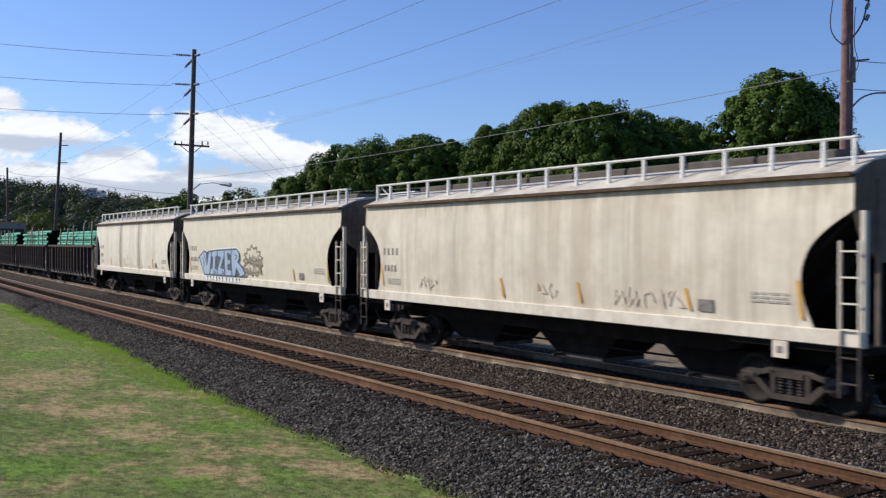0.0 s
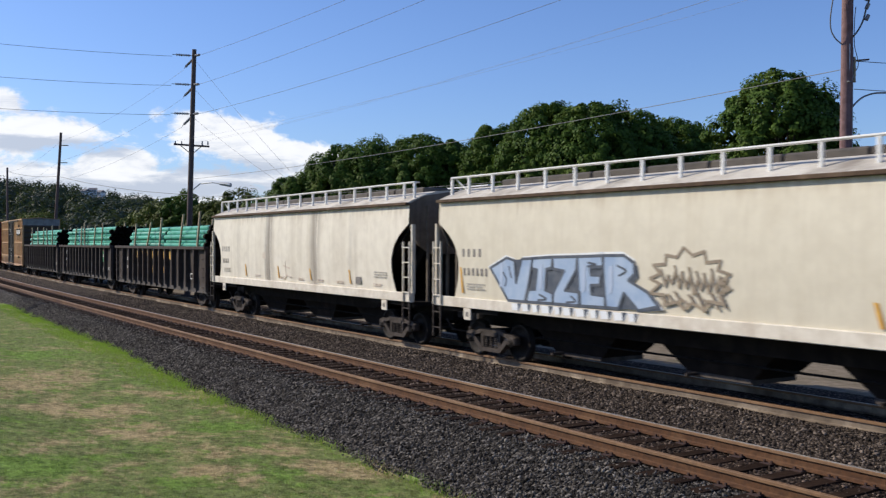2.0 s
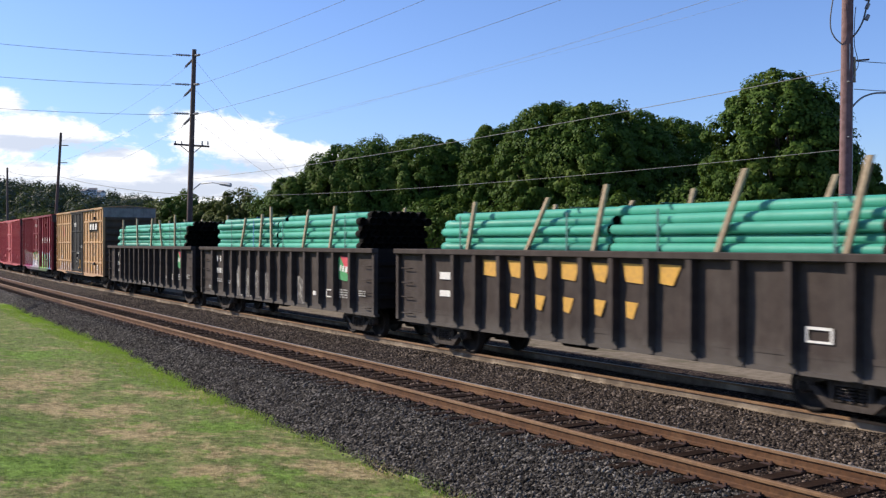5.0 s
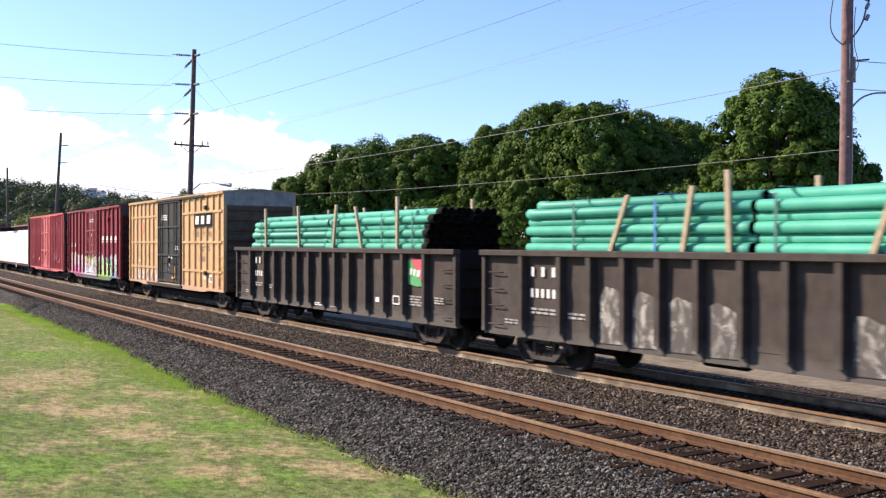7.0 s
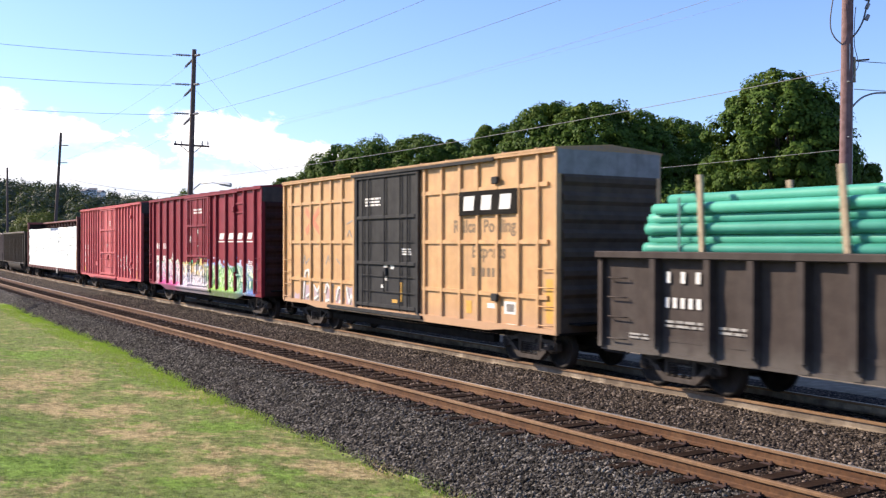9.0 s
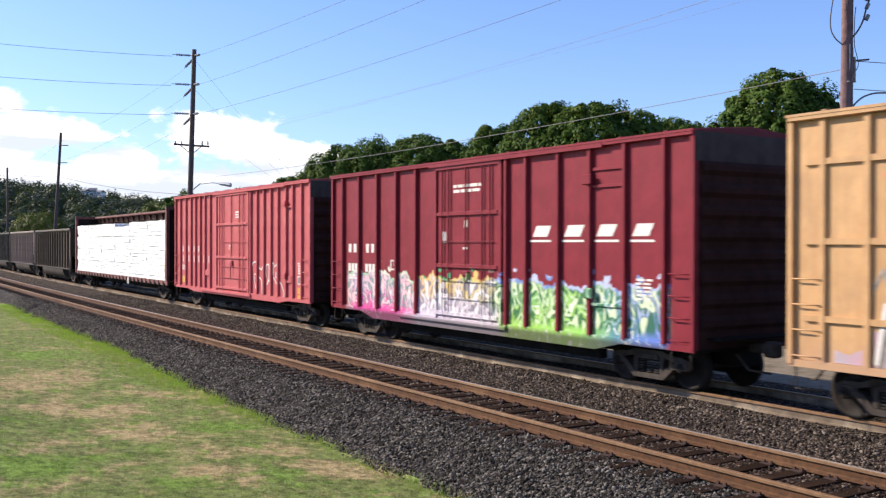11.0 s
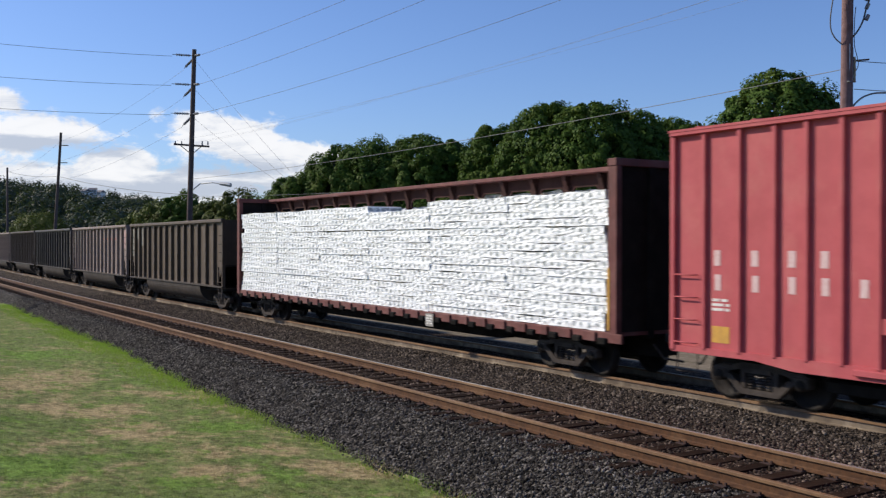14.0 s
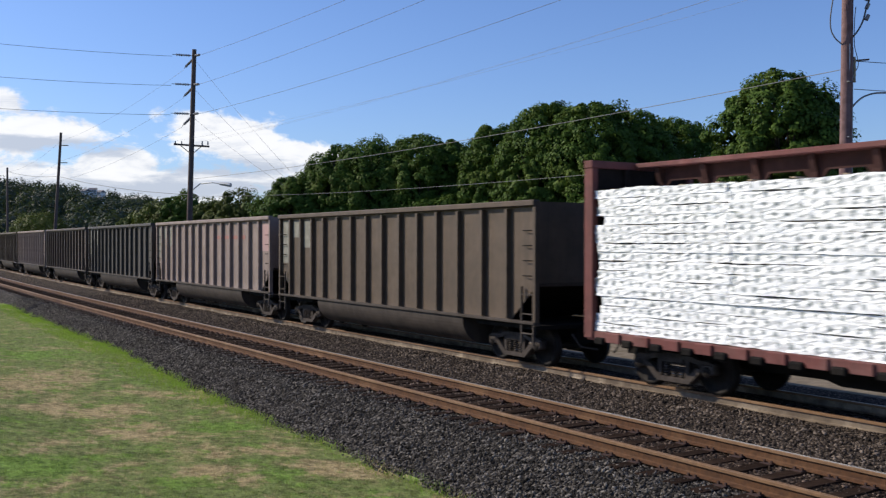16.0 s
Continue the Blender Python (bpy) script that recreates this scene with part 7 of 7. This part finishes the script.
# ---------------------------------------------------------------- centre-beam flat with wrapped lumber
def centerbeam(front, rear):
    car = thing("centerbeam_flatcar", "brown-red centre-beam flatcar with tall end bulkheads", "freight car", "cars of the train")
    h = 10.93
    part("deck", Shape().box(-h, h, -1.4, 1.4, 0.98, 1.06), M_CB, car)
    for s in (-1, 1):
        part("side_sill", Shape().box(-h, h, min(s * 1.36, s * 1.48), max(s * 1.36, s * 1.48), 0.86, 1.05, 0.01), M_CB, car)
        for i in range(27):
            x = -10.5 + i * 0.81
            part("winch", Shape().box(x - 0.14, x + 0.14, min(s * 1.44, s * 1.56), max(s * 1.44, s * 1.56), 0.78, 0.93, 0.03), M_BLACK, car)
            part("stake_pocket", Shape().box(x + 0.2, x + 0.6, min(s * 1.46, s * 1.53), max(s * 1.46, s * 1.53), 0.84, 1.04, 0.01), M_CB, car)
    for e in (-1, 1):
        # Bulkhead and inner posts take the shade-darkened end colour.
        bk = Shape().box(min(e * (h - 0.1), e * (h - 0.02)), max(e * (h - 0.1), e * (h - 0.02)), -1.42, 1.42, 1.0, 4.6)
        for y in (-1.44, -0.5, 0.5, 1.44):
            part("bulkhead_post", Shape().box(min(e * (h - 0.2), e * (h + 0.06)), max(e * (h - 0.2), e * (h + 0.06)), y - 0.075, y + 0.075, 0.9, 4.5, 0.01), M_CB if abs(y) > 1 else M_END_SHADED, car)
        part("bulkhead_header", Shape().box(min(e * (h - 0.2), e * (h + 0.06)), max(e * (h - 0.2), e * (h + 0.06)), -1.53, 1.53, 4.5, 4.66, 0.01), M_CB, car)
        part("bulkhead", bk, M_END_SHADED, car, "steel end bulkhead")
        add_coupler(car, h, e)
        add_truck(car, e * 8.85)
    beam = Shape().box(-h, h, -0.3, 0.3, 4.53, 4.64, 0.02)
    part("top_beam", beam, M_CB, car)
    for i in range(17):
        x = -10.2 + i * 1.275
        part("column", Shape().prism([(-0.2, 4.52), (0.2, 4.52), (0.08, 4.2), (0.08, 1.06), (-0.08, 1.06), (-0.08, 4.2)], x - 0.07, x + 0.07, "x"), M_COLUMN, car)
        if i < 16:
            part("diagonal", Shape().tube([(x, 0, 1.2), (x + 1.275, 0, 4.4)] if i % 2 else [(x, 0, 4.4), (x + 1.275, 0, 1.2)], 0.04, 6), M_COLUMN, car)
    for i in range(16):
        x = -10.2 + i * 1.275
        part("web_plate", Shape().prism([(x + 0.08, 4.525), (x + 1.195, 4.525), (x + 1.195, 4.02), (x + 1.0, 4.24), (x + 0.27, 4.24), (x + 0.08, 4.02)], -0.02, 0.02), M_COLUMN, car)
    part("centre_sill", Shape().box(-h, h, -0.3, 0.3, 0.5, 0.98), M_BLACK, car)
    part("fish_belly", Shape().prism([(-7.5, 0.98), (7.5, 0.98), (5.5, 0.45), (-5.5, 0.45)], -0.5, 0.5), M_BLACK, car)
    bars(car, "data_plate", -1.585, [(3.58, 3.97, 0.68, 1.02)], M_STENCIL_DIM)
    text_rows(car, -1.592, 3.62, 3.93, 0.98, 4, 0.04, M_STENCIL, seed=140)
    part("rail_guard", Shape().box(h - 0.2, h - 0.14, -1.53, -1.47, 1.1, 2.4), M_YELLOW, car)
    return rolling(car, front, rear)


def wrapped_pack(seed, length, thick):
    """A flat pack of boards in creased white wrap."""
    rng = random.Random(seed)
    sh = Shape()
    nx, prof = 26, [(0.004, 0.0), (0.0, 0.03), (0.0, 0.28), (0.0, 0.52), (0.0, 0.76), (0.0, 0.97), (0.004, 1.0), (0.5, 1.0), (0.99, 1.0), (1.0, 0.5), (1.0, 0.03), (0.5, 0.0)]
    vs = []
    for i in range(nx + 1):
        x = length * i / nx
        sag = 0.014 * math.sin(x * 1.7 + seed) + 0.008 * math.sin(x * 4.1 + seed * 2.3)
        for a, b in prof:
            vs.append((x + rng.uniform(-0.02, 0.02) * (0 < i < nx), a * 1.2 + rng.uniform(-0.012, 0.012), b * thick + rng.uniform(-0.012, 0.004) + sag * b))
    n = len(prof)
    sh.add(vs, [(i * n + j, i * n + (j + 1) % n, (i + 1) * n + (j + 1) % n, (i + 1) * n + j) for i in range(nx) for j in range(n)] + [tuple(range(n)), tuple(range(nx * n, nx * n + n))], False)
    me = sh.mesh("lumber_pack")
    me.materials.append(M_WRAP)
    return me


PACKS = [wrapped_pack(i, 3.535, (0.181, 0.175, 0.179, 0.167, 0.181, 0.177)[i % 6]) for i in range(18)]


SHIFT = [random.Random(i + 3).uniform(-0.17, 0.17) for i in range(18)]


def lumber_stack(front, rear, x0, rows, side, seed):
    rng = random.Random(seed)
    st = thing("lumber_stack", "stack of lumber packs in bright white creased wrap", "lumber", "lumber stacks on the flatcar")
    z = 1.065
    for i in range(rows):
        ob = part("lumber_pack", rng.choice(PACKS), None, st)
        ob.matrix_basis = pose(x0 + SHIFT[i], (-1.42 if side < 0 else 0.22) + rng.uniform(-0.022, 0.022), z, 0, rng.uniform(-0.18, 0.18), 0)
        z += 0.183
        if i % 4 == 3:
            for q in (0.3, 1.2, 2.2, 3.1):
                part("spacer", Shape().box(x0 + q, x0 + q + 0.09, min(side * 1.36, side * 0.25), max(side * 1.36, side * 0.25), z - 0.012, z + 0.012), M_STAKE, st)
            z += 0.012
    return rolling(st, front, rear)


CB = (-165.96, -187.82)
centerbeam(*CB)
for i in range(6):
    for side in (-1, 1):
        lumber_stack(*CB, -10.635 + i * 3.545, (16, 16, 16, 15, 16, 16)[i] + (side > 0 and i > 2), side, 60 + i * 2 + (side > 0))


# ---------------------------------------------------------------- coal cars
COAL_RIBS = [-6.5, -5.6, -4.7, -3.8, -2.76, -1.8, -0.8, 0.19, 1.2, 2.2, 3.21, 4.23, 5.32, 6.36]


def coal_car(label, front, rear, paint, marks=True, seed=0):
    car = thing("coal_car", label, "freight car", "cars of the train")
    h = 7.43
    rib = Shape().prism([(-0.06, 0.0), (0.06, 0.0), (0.05, 0.13), (-0.05, 0.13)], 1.12, 3.72, "z").mesh("rib")
    rib.materials.append(paint)
    for s in (-1, 1):
        side = Shape().prism([(-h, 3.8), (-h, 1.95), (-6.55, 1.2), (-6.45, 1.08), (6.45, 1.08), (6.55, 1.2), (h, 1.95), (h, 3.8)], min(s * 1.42, s * 1.45), max(s * 1.42, s * 1.45))
        part("side_sheet", side, paint, car)
        part("top_chord", Shape().box(-h - 0.05, h + 0.05, min(s * 1.4, s * 1.6), max(s * 1.4, s * 1.6), 3.76, 3.9, 0.02), paint, car)
        part("side_sill", Shape().box(-h - 0.05, h + 0.05, min(s * 1.4, s * 1.58), max(s * 1.4, s * 1.53), 1.03, 1.1, 0.01), M_TUB, car)
        for x in COAL_RIBS:
            ob = part("rib", rib, None, car, at=(x, s * 1.445, 0))
            ob.rotation_euler = (0, 0, math.pi if s < 0 else 0)
        for e in (-1, 1):
            if s < 0:
                grab_irons(car, min(e * 7.0, e * 7.4), max(e * 7.0, e * 7.4), -1.46, (2.15, 2.5, 2.85, 3.2), M_BLACK)
                ladder(car, min(e * 6.95, e * 7.4), max(e * 6.95, e * 7.4), -1.5, 0.55, 1.9, 3, M_TRUCK)
            part("corner_post", Shape().box(e * h - 0.05, e * h + 0.05, min(s * 1.42, s * 1.55), max(s * 1.42, s * 1.55), 1.0, 3.78), paint, car)
        # rounded tub below the sill
        tub = Shape()
        ring = [(0.86 + 0.66 * math.cos(q), 0.98 + 0.66 * math.sin(q)) for q in [0.1 - i * 0.14 for i in range(12)]] + [(0.28, 0.32), (0.28, 1.0)]
        tub.prism([(s * a, b) for a, b in ring], -4.25, 4.45, "x")
        part("tub", tub, M_TUB, car)
    for e in (-1, 1):
        part("end_sheet", Shape().box(min(e * (h - 0.05), e * h), max(e * (h - 0.05), e * h), -1.42, 1.42, 1.9, 3.86), paint, car)
        part("slope_sheet", Shape().prism([(e * h, 1.98), (e * h, 1.9), (e * 5.0, 0.9), (e * 4.8, 1.0)], -1.4, 1.4), M_BLACK, car)
        part("end_platform", Shape().box(min(e * 4.9, e * h), max(e * 4.9, e * h), -1.4, 1.4, 0.9, 1.0), M_BLACK, car)
        add_coupler(car, h, e)
        add_truck(car, e * 6.05)
    part("centre_sill", Shape().box(-h, h, -0.25, 0.25, 0.55, 1.0), M_BLACK, car)
    part("floor", Shape().box(-5, 5, -1.4, 1.4, 1.0, 1.06), M_BLACK, car)
    if marks:
        bars(car, "end_panel", -1.452, [(-7.3, -6.62, 2.2, 3.68), (-5.5, -4.8, 2.75, 3.66), (-6.4, -5.7, 3.1, 3.66)], M_FADED)
    return rolling(car, front, rear)


def coal_paint(name, a, b, st):
    return material(name, a, b, rough=0.6, metal=0.15, grain=2.5, streak=st, streak_amt=0.5, dirt=tuple(v * 0.7 for v in b), dirt_amt=0.4, bump=0.12, bump_scale=6.0, low=tuple(v * 1.15 for v in a), low_z=(0.9, 1.5))


TAUPE = coal_paint("taupe_steel", (0.108, 0.075, 0.051), (0.08, 0.056, 0.038), (0.052, 0.036, 0.026))
ALU = coal_paint("dull_aluminium", (0.27, 0.205, 0.178), (0.215, 0.163, 0.142), (0.125, 0.09, 0.076))
M_TUB = material("scuffed_tub_steel", (0.066, 0.052, 0.043), (0.042, 0.033, 0.027), spec=0.2, rough=0.7, grain=2.0, streak=(0.11, 0.088, 0.073), streak_amt=0.4, dirt=(0.028, 0.022, 0.018), dirt_amt=0.6, bump=0.15)
DARK = coal_paint("sooty_steel", (0.06, 0.05, 0.044), (0.04, 0.034, 0.031), (0.08, 0.064, 0.052))
UMBER = coal_paint("umber_steel", (0.075, 0.05, 0.04), (0.057, 0.039, 0.031), (0.043, 0.03, 0.025))
KINDS = [("taupe ribbed steel coal car with a rounded belly", TAUPE), ("dull aluminium ribbed coal car with a rounded belly", ALU), ("sooty dark ribbed coal car", DARK),
         ("umber brown ribbed coal car", UMBER), ("dull aluminium ribbed coal car with a rounded belly", ALU), ("taupe ribbed steel coal car with a rounded belly", TAUPE), ("umber brown ribbed coal car", UMBER)]
for i, (label, paint) in enumerate(KINDS):
    f = -189.59 - i * 15.83
    cc = coal_car(label, f, f - 14.86, paint, i < 3, i)
    if i == 1:
        text_rows(cc, -1.452, 1.4, 4.7, 3.2, 1, 0.14, M_FADEDRED, seed=120)
        bars(cc, "end_panel", -1.453, [(6.5, 7.3, 2.6, 3.6)], material("faded_pink_panel", (0.42, 0.25, 0.24), (0.36, 0.24, 0.22), rough=0.7, grain=4.0, bump=0.0))


# ---------------------------------------------------------------- what moves
SPEED, SLOWING = 11.0787, -0.0395946


def run(t):
    return SPEED * t + 0.5 * SLOWING * t * t


def motions():
    for ob, s0 in ROLLING:
        rows = []
        for i in range(33):
            s = s0 + run(i * 0.5)
            p = on_line(s)
            rows.append((i * 0.5, pose(p.x, p.y, p.z, 0, 0, math.degrees(BEND * s))))
        walk(ob, rows)
    for ob, a in WHEELSETS:
        walk(ob, [(i / 30, pose(a, 0, WHEEL_R, 0, math.degrees(run(i / 30) / WHEEL_R) % 360, 0)) for i in range(481)])


motions()
